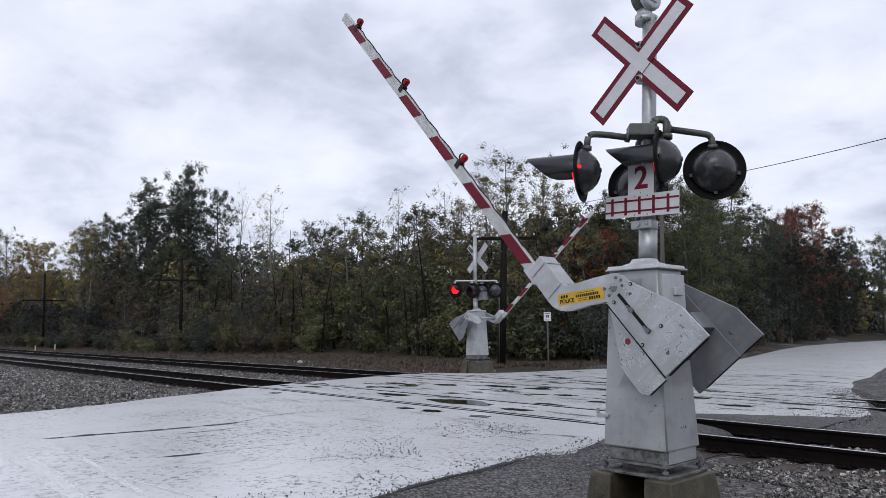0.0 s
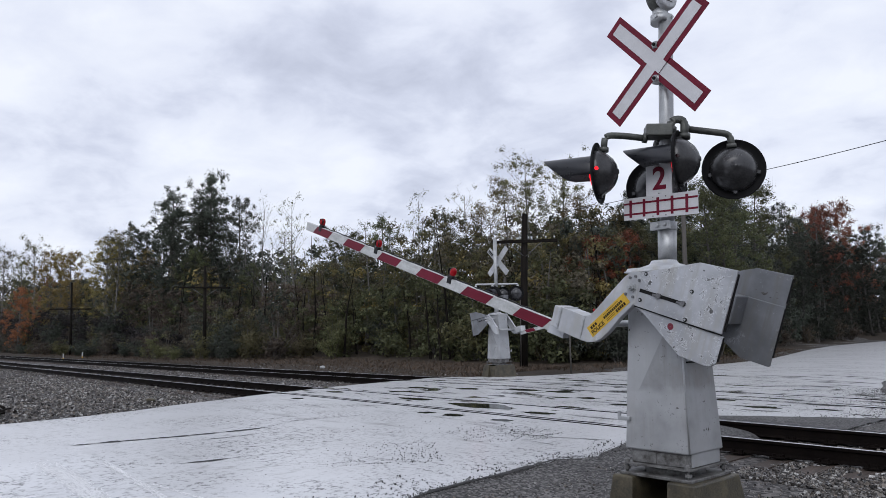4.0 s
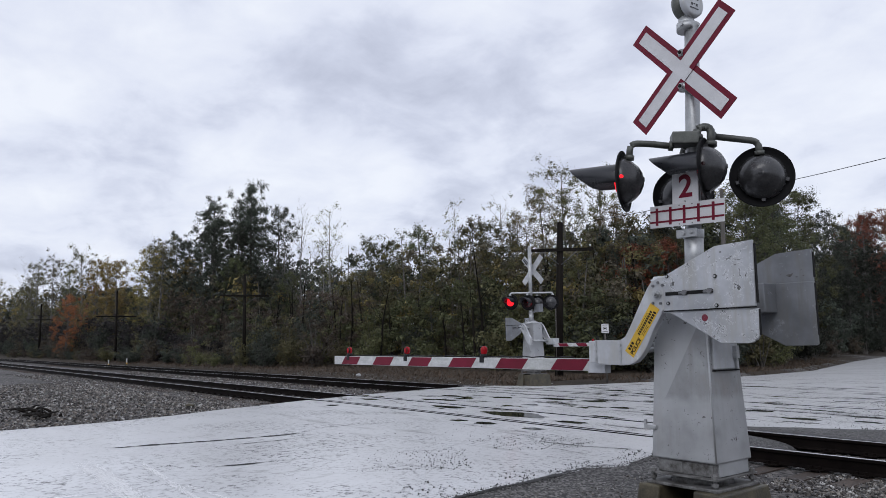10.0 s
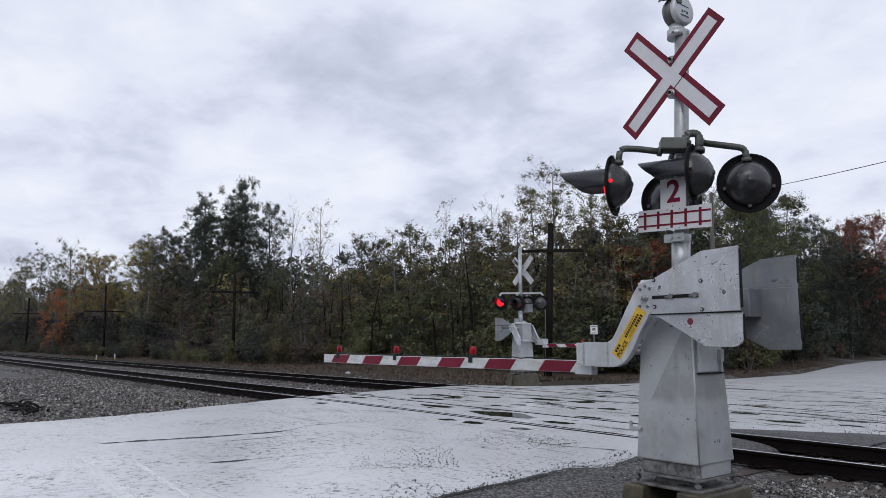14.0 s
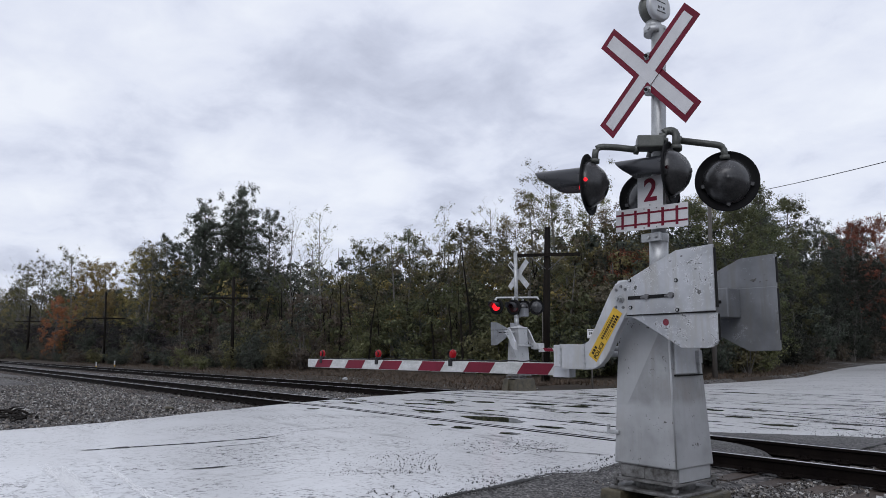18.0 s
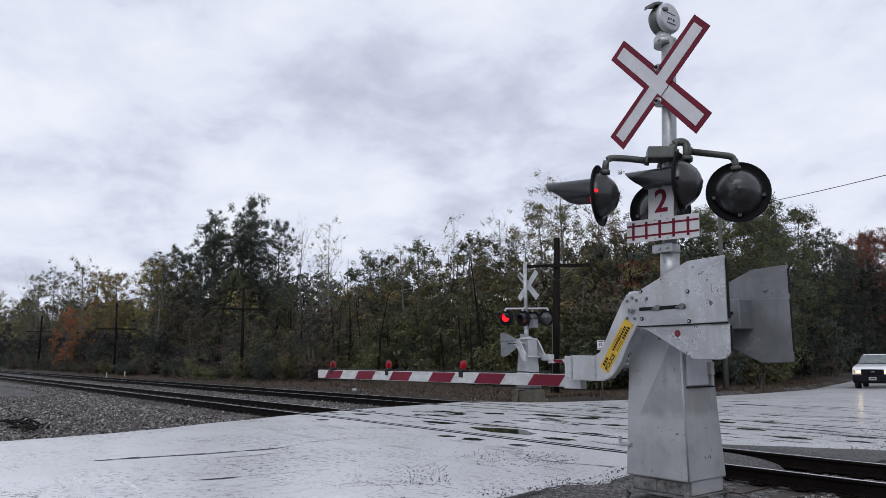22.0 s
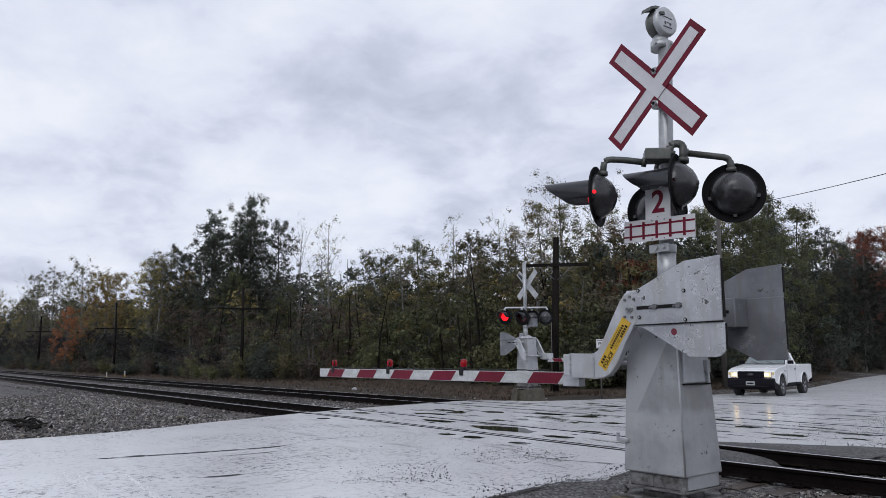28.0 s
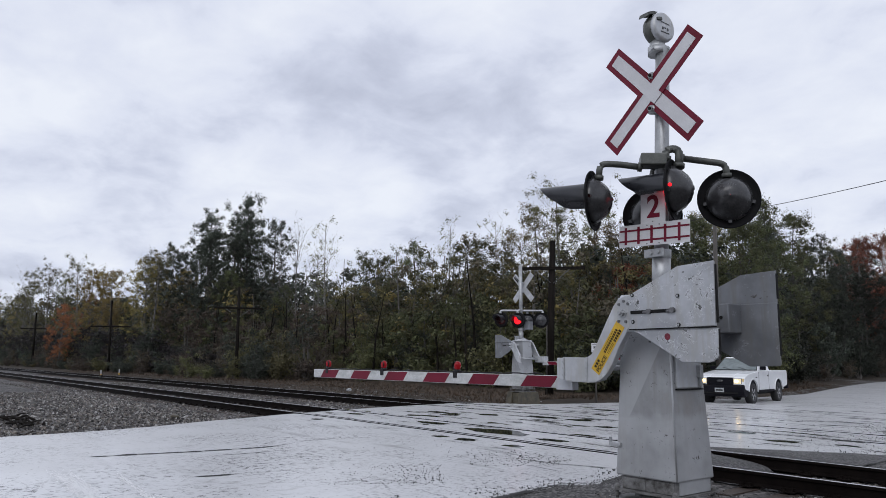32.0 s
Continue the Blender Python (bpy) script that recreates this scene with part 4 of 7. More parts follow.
def leaf_clumps(centres, radius, per, size, rng, flat=0.72, up=0.45, loose=0.45):
    """Ragged balls of leaves round the given centres, with gaps between them."""
    n = len(centres)
    d = rng.normal(size=(n, per, 3))
    d /= np.linalg.norm(d, axis=2)[:, :, None]
    # each clump has a few lobes
    lobes = rng.normal(size=(n, 4, 3))
    lobes /= np.linalg.norm(lobes, axis=2)[:, :, None]
    reach = 0.55 + 0.75 * np.clip(np.einsum("npk,nlk->npl", d, lobes).max(2), 0, 1)[:, :, None] ** 2
    r = rng.random((n, per, 1)) ** loose * reach * (radius * rng.uniform(0.6, 1.35, n))[:, None, None]
    p = centres[:, None, :] + d * r * np.array([1.0, 1.0, flat])
    out = d + np.array([0, 0, up])
    return leaf_quads(p.reshape(-1, 3), size, rng, out.reshape(-1, 3))


# leaf, bark, limbs, clumps on a limb, leaves in a clump, leaf size, clump radius, spread, lowest limb, rise
STYLES = dict(
    green=("leaf_green", "dark_bark", 36, 5, 82, 0.059, 0.40, 0.235, 0.08, (0.25, 0.95)),
    light=("leaf_light", "birch", 34, 4, 62, 0.051, 0.37, 0.17, 0.18, (0.5, 1.2)),
    dark=("leaf_dark", "dark_bark", 44, 5, 56, 0.062, 0.31, 0.160, 0.12, (0.4, 1.1)),
    deep=("leaf_deep", "dark_bark", 44, 5, 66, 0.062, 0.31, 0.170, 0.05, (0.2, 0.9)),
    olive=("leaf_olive", "bark", 34, 5, 66, 0.050, 0.38, 0.20, 0.12, (0.4, 1.1)),
    yellow=("leaf_yellow", "bark", 32, 5, 66, 0.064, 0.38, 0.21, 0.10, (0.3, 1.0)),
    thin=("leaf_light", "birch", 26, 2, 20, 0.060, 0.36, 0.15, 0.30, (0.7, 1.5)),
    bare=("leaf_brown", "bark", 24, 1, 4, 0.060, 0.30, 0.26, 0.28, (0.8, 1.6)),
    red=("leaf_red", "bark", 26, 4, 110, 0.066, 0.48, 0.28, 0.08, (0.2, 0.8)),
    orange=("leaf_orange", "bark", 26, 4, 110, 0.066, 0.46, 0.26, 0.10, (0.2, 0.8)),
)
TREE_WORDS = dict(
    green=("green leafy tree at the edge of the woods", "tree"),
    light=("tall poplar with thin pale olive leaves", "tree"),
    dark=("tall dark green tree with an open clumped crown", "tree"),
    deep=("deep green tree crowding the far road", "tree"),
    olive=("tree with fading olive brown leaves", "tree"),
    yellow=("tree with yellowing autumn leaves", "tree"),
    thin=("slender birch with few remaining leaves", "tree"),
    bare=("bare leafless tree with thin dark branches", "tree"),
    red=("maple with red autumn leaves", "tree"),
    orange=("tree with rusty orange autumn leaves", "tree"),
)


def make_tree(style, seed, h=10.0):
    """A tapered trunk with limbs, and a ragged crown of leaf clumps, ten metres high."""
    leaf, bark, limbs, each, per, size, radius, spread, low, rises = STYLES[style]
    rng = np.random.default_rng(seed)
    root = thing("tree", pose(0, 0, 0), *TREE_WORDS[style], "trees of the woods")
    wood = Shape()
    lean = rng.uniform(-0.03, 0.03, 2)
    pts = [Vector((lean[0] * z * 10 + 0.012 * h * math.sin(z * 5 + seed), lean[1] * z * 10 + 0.012 * h * math.cos(z * 4 + seed), z * h)) for z in np.linspace(-0.03, 0.97, 9)]
    r0 = 0.0105 * h if style not in ("thin", "bare") else 0.0075 * h
    wood.tube(pts, [r0 * (1.15 - 0.98 * i / 8) for i in range(9)], 7)
    part("trunk", wood, bark, root)
    spots, twigs = [], Shape()
    slim = style in ("thin", "bare", "light")
    for i in range(limbs):
        u = low + (0.97 - low) * (i + rng.random()) / limbs
        k = min(int(u * 8), 7)
        p0 = pts[k].lerp(pts[k + 1], u * 8 - k)
        w = i * 2.4 + rng.uniform(-0.7, 0.7)
        v = (u - low) / (1 - low)
        shape = 0.15 + 0.85 * math.sin(math.pi * (0.22 + 0.76 * v)) if not slim else 0.5 + 0.6 * (1 - u)
        length = spread * h * shape * rng.uniform(0.5, 1.2) + 0.03 * h
        d = Vector((math.cos(w), math.sin(w), rng.uniform(*rises))).normalized()
        line = [p0]
        for s in range(1, 5):
            line.append(p0 + d * length * s / 4 + Vector((rng.normal(0, 0.03), rng.normal(0, 0.03), (0.16 if slim else 0.05) * (s / 4) ** 2)) * length)
        rr = r0 * 0.36 * (1.1 - u) + 0.006
        twigs.tube(line[::2], [rr, rr * 0.6, rr * 0.15], 4, caps=False)
        for s in (2, 3, 4):
            for q in range(3 if slim else 2):
                e = line[s] + Vector(rng.normal(0, 0.16 * length, 3).tolist())
                if slim:
                    e.z = line[s].z + abs(e.z - line[s].z) + 0.15 * length
                twigs.tube([line[s], e], [rr * 0.33, rr * 0.08], 3, caps=False)
        for c in range(each):
            f_ = 1.0 - 0.72 * c / max(1, each) + rng.uniform(-0.08, 0.08)
            q = p0.lerp(line[4], min(1.0, max(0.2, f_)))
            spots.append(tuple(q + Vector((rng.uniform(-1, 1, 3) * 0.055 * h * (0.4 + shape)).tolist())))
    part("branching", twigs, bark, root)
    if style not in ("thin", "bare"):
        spots += [tuple(pts[-2].lerp(pts[-1], rng.uniform(-0.6, 0.9)) if style == "light" else pts[-1] + Vector((rng.normal(0, 0.02 * h), rng.normal(0, 0.02 * h), rng.uniform(-0.05, 0.03) * h))) for _ in range(4)]
    c = np.array(spots)
    v, f, nrm = leaf_clumps(c, radius * h / 10, per, size * h / 10, rng, 0.92, 0.45, loose=0.5 if style != "light" else 0.65)
    raw_mesh("crown", v.tolist(), f.tolist(), leaf, root, True, nrm.tolist())
    return root


# x, y, height, style: the trees that stand out against the sky
SKYLINE = (
    (-160, 15, 19.3, "bare"), (-137, 15, 17.7, "light"), (-114, 15, 16.6, "light"), (-99, 15, 13.1, "yellow"), (-82, 15.5, 13.1, "yellow"), (-77, 15.5, 13.5, "light"),
    (-102, 11.2, 8.8, "orange"), (-103.5, 11.6, 7.6, "orange"), (-150, 15, 18.5, "light"), (-95, 15.2, 13.0, "yellow"), (-108, 15.4, 14.4, "yellow"), (-122, 15.0, 14.6, "light"), (-84.8, 19, 15.3, "dark"), (-71.2, 19, 17.4, "dark"), (-66.9, 20, 15.9, "dark"), (-63.0, 20, 17.7, "dark"), (-60.6, 21, 14.6, "dark"), (-86.5, 18.5, 13.6, "dark"), (-89.5, 19, 13.4, "dark"), (-64.8, 21, 15.6, "dark"), (-74.5, 20, 15.6, "dark"), (-69.2, 18.6, 14.8, "dark"), (-58.4, 20.6, 12.5, "bare"), (-79.5, 19.2, 13.6, "dark"), (-62.8, 18.4, 13.5, "dark"),
    (-51, 19, 13.2, "bare"), (-44.1, 18, 12.2, "thin"), (-47.6, 19, 10.5, "thin"), (-45.3, 22, 9.5, "green"), (-45.5, 24, 9.3, "green"), (-38.6, 22, 9.6, "green"),
    (-34.2, 22, 11.0, "thin"), (-31, 21, 9.1, "green"), (-31.4, 23, 11.1, "thin"))
NEAR_WOODS = (
    (-28.3, 22, 9.3, "olive"), (-26.4, 22, 10.6, "olive"), (-24.4, 22, 11.7, "light"), (-23.0, 23, 11.4, "light"), (-21.1, 22, 9.1, "olive"), (-19.1, 21, 6.4, "orange"),
    (-17.8, 22, 6.6, "orange"), (-20.2, 24, 8.2, "olive"), (-18.5, 26, 9.6, "green"), (-16, 26.1, 9.7, "green"), (-16, 28, 9.2, "green"), (-19, 34.9, 12.0, "green"),
    (-21.5, 40, 11.6, "dark"), (-23, 46.6, 13.1, "green"), (-25.5, 58.2, 12.9, "dark"), (-27, 68.2, 13.8, "red"), (-29, 80, 15.6, "red"), (-30, 70, 12.6, "dark"), (-24.6, 62.5, 9.4, "deep"), (-25.6, 70.0, 10.2, "deep"), (-25.9, 78.0, 10.6, "deep"), (-25.5, 16.8, 4.6, "deep"), (-23.4, 55.0, 7.4, "deep"), (-31, 78, 14.0, "dark"), (-33.5, 86, 14.6, "dark"), (-29.5, 73, 12.4, "deep"), (-27, 84, 13.2, "dark"), (-25.9, 85, 5.5, "yellow"))
# second row, lower, that fills the gaps
FILL = []
frng = np.random.default_rng(5)
for x in np.arange(-300, -150, 11):
    FILL.append((x, frng.uniform(13, 17), frng.uniform(15, 20), str(frng.choice(['green', 'light', 'light', 'yellow']))))
for x in np.arange(-150, -17, 4.4):
    far = -x
    top = float(np.interp(x, (-150, -100, -75, -58, -50, -38, -28, -17), (13, 10, 11.5, 9.5, 6.2, 7.4, 7.6, 7.0)))
    st = frng.choice(["green", "dark", "yellow", "yellow", "light", "orange"] if x < -72 else ["dark", "dark", "green", "light"] if x < -54 else ["olive", "light", "green", "olive", "green", "yellow"])
    FILL.append((x + frng.uniform(-1, 1), frng.uniform(17, 24), top * frng.uniform(0.8, 1.02), str(st)))
for x in np.arange(-48, -22, 4.6):
    FILL.append((x, frng.uniform(90, 99), frng.uniform(11.5, 14.5), str(frng.choice(['green', 'dark', 'green', 'light', 'dark']))))
for y in np.arange(26, 90, 4.0):
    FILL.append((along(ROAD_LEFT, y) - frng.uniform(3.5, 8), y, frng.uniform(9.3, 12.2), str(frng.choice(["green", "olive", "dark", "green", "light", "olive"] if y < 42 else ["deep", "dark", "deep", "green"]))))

protos = {}
for x, y, h, style in SKYLINE + NEAR_WOODS + tuple(FILL):
    pool = protos.setdefault(style, [])
    want = 3 if style in ("green", "dark", "light", "thin", "olive") else 2
    if len(pool) < want:
        t = make_tree(style, 11 * len(pool) + len(style) * 7 + 3)
        pool.append(t)
        t.matrix_basis = pose(x, y, ground_z(x, y), 0, 0, frng.uniform(0, 360))
    else:
        t = copy_thing(pool[int(frng.integers(0, want))], pose(x, y, ground_z(x, y), 0, 0, frng.uniform(0, 360)))
    w = h / (11.0 if style in ("thin", "bare") else 10.5)
    t.scale = (w * frng.uniform(0.9, 1.1), w * frng.uniform(0.9, 1.1), w)

# shrubs along the wood's edge
SHRUB = dict(green=("leaf_light", "round pale green shrub at the wood's edge"), dark=("leaf_dark", "dark green shrub at the wood's edge"), yellow=("leaf_yellow", "shrub with yellow green leaves"), brown=("leaf_brown", "brown half bare shrub"), red=("leaf_red", "low shrub with dark red leaves"), deep=("leaf_deep", "deep green shrub beside the far road, shade in its leaf colour"))


def make_shrub(style, seed):
    leaf, words = SHRUB[style]
    rng = np.random.default_rng(seed)
    root = thing("shrub", pose(0, 0, 0), words, "shrub", "shrubs at the wood's edge")
    stems, tips = Shape(), []
    for i in range(12):
        w, r = rng.uniform(0, 6.283), rng.uniform(0.2, 1.0)
        e = Vector((math.cos(w) * r, math.sin(w) * r, rng.uniform(0.9, 2.1) * (1.15 - 0.4 * r)))
        mid = e * 0.5 + Vector((0, 0, 0.15))
        stems.tube([(e.x * 0.08, e.y * 0.08, -0.05), mid, e], [0.02, 0.013, 0.004], 4, caps=False)
        tips += [mid * 0.6, mid, (mid + e) / 2, e]
    part("stem", stems, "bark", root)
    c = np.array([tuple(p) for p in tips])[:: 1 if style != "brown" else 2]
    c = c[c[:, 2] > 0.15] + rng.normal(size=(int((c[:, 2] > 0.15).sum()), 3)) * 0.10
    v, f, nrm = leaf_clumps(c, 0.36, 64, 0.057, rng, 0.8, 0.5, 0.5)
    raw_mesh("foliage", v.tolist(), f.tolist(), leaf, root, True, nrm.tolist())
    return root


shrubs = {}
for i in range(120):
    if i < 92:
        x = -15.5 - 1.15 * i * (1 + 0.004 * i)
        y = float(np.interp(x, (-150, -60, -38, -28, -15.5), (12.5, 12.5, 12.6, 15.5, 17.5))) + frng.uniform(-0.8, 2.2)
        if -18.0 < x < -15 and y < 14:
            continue
    else:
        y = 18 + (i - 92) * 1.9
        x = along(ROAD_LEFT, y) - frng.uniform(1.6, 3.2)
    style = str(frng.choice(["green", "dark", "deep", "brown", "dark", "dark", "green"] if x > -31 else ["green", "dark", "green", "brown", "green", "dark", "green"] if x > -44 else ["brown", "dark", "brown", "green", "dark", "brown", "green" if x > -70 else "dark"]))
    if -22 < x and i < 92:
        style = str(frng.choice(["green", "dark", "dark", "yellow"]))
    if i >= 92:
        style = str(frng.choice(["green", "deep", "brown", "dark"] if y < 34 else ["deep", "dark", "deep", "brown"]))
    pool = shrubs.setdefault(style, [])
    m = pose(x, y, ground_z(x, y), 0, 0, frng.uniform(0, 360))
    if len(pool) < 2:
        s = make_shrub(style, 3 + 5 * len(pool) + len(style))
        pool.append(s)
        s.matrix_basis = m
    else:
        s = copy_thing(pool[int(frng.integers(0, 2))], m)
    w = frng.uniform(0.85, 1.7)
    s.scale = (w, w, w * frng.uniform(0.85, 1.25))


for i in range(56):
    x = -40 - 1.5 * i * (1 + 0.004 * i)
    y = frng.uniform(9.6, 12.0)
    style = str(frng.choice(["brown", "dark", "brown", "brown", "dark", "green"]))
    pool = shrubs.setdefault(style, [])
    m = pose(x, y, ground_z(x, y), 0, 0, frng.uniform(0, 360))
    if len(pool) < 2:
        s = make_shrub(style, 3 + 5 * len(pool) + len(style))
        pool.append(s)
        s.matrix_basis = m
    else:
        s = copy_thing(pool[int(frng.integers(0, 2))], m)
    w = frng.uniform(0.45, 0.95)
    s.scale = (w * 1.4, w, w * frng.uniform(0.7, 1.1))


def woodland(name, n, place, size, mat, seed, label, per=54):
    """Leaves in ragged clumps, one triangle each."""
    rng = np.random.default_rng(seed)
    c = np.array([place(rng) for _ in range(n // per)])
    v, f, nrm = leaf_clumps(c, size * 5.2, per, size, rng, 0.75, 0.5, 0.5)
    v[:, 2] = np.maximum(v[:, 2], -0.1)
    ob = raw_mesh(name, v.tolist(), f.tolist(), mat, None, True, nrm.tolist())
    return tagged(ob, label, "woodland", kind="stuff")


def behind(lo, hi, top, start=16, reach=150, gather=1.6):
    def spot(rng):
        x = -start - reach * rng.random() ** gather
        y = rng.uniform(lo, hi)
        if x > along(ROAD_LEFT, y) - 4:
            x = along(ROAD_LEFT, y) - 4 - rng.random() * 10
        t = float(np.interp(x, (-166, -100, -75, -58, -48, -38, -28, -17), (11, 9, 10, 8.6, 5.4, 7.2, 7.8, 7.2))) * top
        t *= 0.8 + 0.35 * noise.noise((x * 0.25, y * 0.25, 1.7))
        return (x, y, ground_z(x, y) + t * rng.random())
    return spot


def roadside(rng):
    y = 24 + 70 * rng.random()
    x = along(ROAD_LEFT, y) - 4 - 12 * rng.random()
    return (x, y, ground_z(x, y) + 9.6 * rng.random() * (0.8 + 0.3 * noise.noise((x * 0.3, y * 0.3, 4.0))))


woodland("undergrowth", 96000, behind(14.5, 20, 0.62), 0.10, "leaf_green", 21, "dense green undergrowth inside the woods")
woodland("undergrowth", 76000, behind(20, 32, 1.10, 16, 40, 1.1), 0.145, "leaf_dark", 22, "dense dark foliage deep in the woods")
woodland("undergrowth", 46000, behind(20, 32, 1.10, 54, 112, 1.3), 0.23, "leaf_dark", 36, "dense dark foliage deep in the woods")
woodland("undergrowth", 50000, behind(16, 24, 1.05), 0.10, "leaf_brown", 23, "brown thinning foliage inside the woods")
woodland("undergrowth", 58000, behind(15.5, 24, 1.08), 0.10, "leaf_green", 24, "green foliage inside the woods")
woodland("undergrowth", 32000, behind(17, 24, 1.12, 16, 34, 1.0), 0.08, "leaf_olive", 37, "fading olive foliage inside the woods")
woodland("undergrowth", 28000, behind(13.5, 17, 0.78, 36, 36, 1.0), 0.085, "leaf_brown", 38, "brown half bare thicket at the wood's edge")
woodland("undergrowth", 12000, behind(17, 24, 0.8), 0.12, "leaf_yellow", 28, "yellowing foliage inside the woods")
# roadside clumps use the leaf colour that carries the woods' shade
woodland("roadside_woods", 60000, roadside, 0.14, "leaf_deep", 25, "green woods beside the far road, darkened as shade")
woodland("roadside_woods", 40000, roadside, 0.13, "leaf_deep", 26, "foliage beside the far road, darkened as shade")


def distant(rng):
    x = -58 - 290 * rng.random() ** 1.3
    y = rng.uniform(16.5, 27)
    t = float(np.interp(x, (-350, -210, -140, -100, -75, -58), (19, 15, 12.5, 9.5, 9.5, 7.5))) * (0.85 + 0.3 * noise.noise((x * 0.2, y * 0.2, 3.3)))
    return (x, y, 0.2 + t * rng.random() ** 1.25)


def brushwood(rng):
    """Low dark brush at the foot of the far woods."""
    x = -56 - 190 * rng.random() ** 1.5
    y = rng.uniform(12.0, 15.0)
    t = float(np.interp(x, (-250, -140, -90, -70, -56), (9.0, 7.6, 5.8, 3.6, 1.8))) * (0.75 + 0.5 * noise.noise((x * 0.25, y * 0.25, 5.1)))
    return (x, y, ground_z(x, y) + t * rng.random() ** 0.9)


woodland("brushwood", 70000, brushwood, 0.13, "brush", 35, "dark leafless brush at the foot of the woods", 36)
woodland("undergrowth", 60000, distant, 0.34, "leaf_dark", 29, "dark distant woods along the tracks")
woodland("undergrowth", 16000, distant, 0.24, "leaf_brown", 30, "brown distant woods along the tracks")
woodland("undergrowth", 8000, distant, 0.24, "leaf_yellow", 32, "yellowing distant woods along the tracks")
woodland("roadside_woods", 34000, roadside, 0.25, "leaf_deep", 33, "dense woods beside the far road, darkened as shade")


def far_wall(rng):
    """Woods closing the view beyond the road's bend."""
    x, y = rng.uniform(-60, 60), rng.uniform(93, 106)
    return (x, y, ground_z(x, y) + 12 * rng.random() ** 1.2 * (0.85 + 0.3 * noise.noise((x * 0.2, y * 0.2, 6.0))))


def rear_wall(rng):
    """Woods behind the camera."""
    a = rng.uniform(-2.6, 0.5)
    x, y = 70 * math.cos(a) + 10, 70 * math.sin(a) - 10
    return (x, y, ground_z(x, y) + 12 * rng.random() ** 1.2)


woodland("far_woods", 60000, far_wall, 0.28, "leaf_dark", 27, "distant dark woods beyond the road")
woodland("far_woods", 24000, rear_wall, 0.60, "leaf_dark", 34, "distant dark woods round the crossing")
TRUNKS = Shape()
for i in range(170):
    x = -17 - 130 * frng.random() ** 1.4
    y = frng.uniform(18, 27)
    h = frng.uniform(5, 9) * (1.0 if x < -27 else 0.72)
    TRUNKS.tube([(x, y, ground_z(x, y) - 0.1), (x + frng.uniform(-0.3, 0.3), y, h * 0.5), (x + frng.uniform(-0.5, 0.5), y, h)], [0.075, 0.06, 0.02], 5, caps=False)
tagged(part("tree_trunks", TRUNKS, "bark"), "grey thin trunks between the leaves", "woodland", kind="stuff")
STEMS = Shape()
for i in range(85):
    x = -17 - 75 * frng.random() ** 1.3
    y = frng.uniform(14.5, 18.5) if x < -24 else frng.uniform(18.5, 22)
    h = frng.uniform(3.2, 6.8)
    lx = frng.uniform(-0.9, 0.9)
    STEMS.tube([(x, y, ground_z(x, y) - 0.1), (x + lx * 0.4, y, h * 0.5), (x + lx, y + frng.uniform(-0.4, 0.4), h)], [0.075, 0.055, 0.012], 5, caps=False)
    for k in range(3):
        u = frng.uniform(0.45, 0.85)
        p = Vector((x + lx * u, y, h * u))
        STEMS.tube([p, p + Vector((frng.uniform(-0.9, 0.9), frng.uniform(-0.3, 0.3), frng.uniform(0.5, 1.3)))], [0.03, 0.008], 4, caps=False)
tagged(part("tree_trunks", STEMS, "pole"), "dark thin trunks at the wood's edge", "woodland", kind="stuff")

# dry grass on the verge
n = 26000
gr = np.random.default_rng(31)
pos = []
while len(pos) < n:
    x, y = -15 - 70 * gr.random() ** 1.7, gr.uniform(8.4, 14)
    if gr.random() < 0.18:
        y = gr.uniform(12, 40)
        x = along(ROAD_LEFT, y) - gr.uniform(0.2, 2.4)
    pos.append((x, y, ground_z(x, y)))
pos = np.array(pos)
tip = pos + np.stack([gr.normal(0, 0.12, n), gr.normal(0, 0.12, n), gr.uniform(0.04, 0.19, n)], 1)
wid = np.stack([gr.normal(0, 0.014, n), gr.normal(0, 0.014, n), np.zeros(n)], 1)
gvv = np.stack([pos - wid, pos + wid, tip], 1).reshape(-1, 3)
tagged(raw_mesh("verge_grass", gvv.tolist(), np.arange(n * 3).reshape(-1, 3).tolist(), "grass"), "dry brown grass along the far verge", "grass", kind="stuff")

# ---- crossing signals and gates ----
FLASH = []


def facing(p, fx, fy, tilt=0):
    return pose(*p, tilt, 0, math.degrees(math.atan2(fx, -fy)))


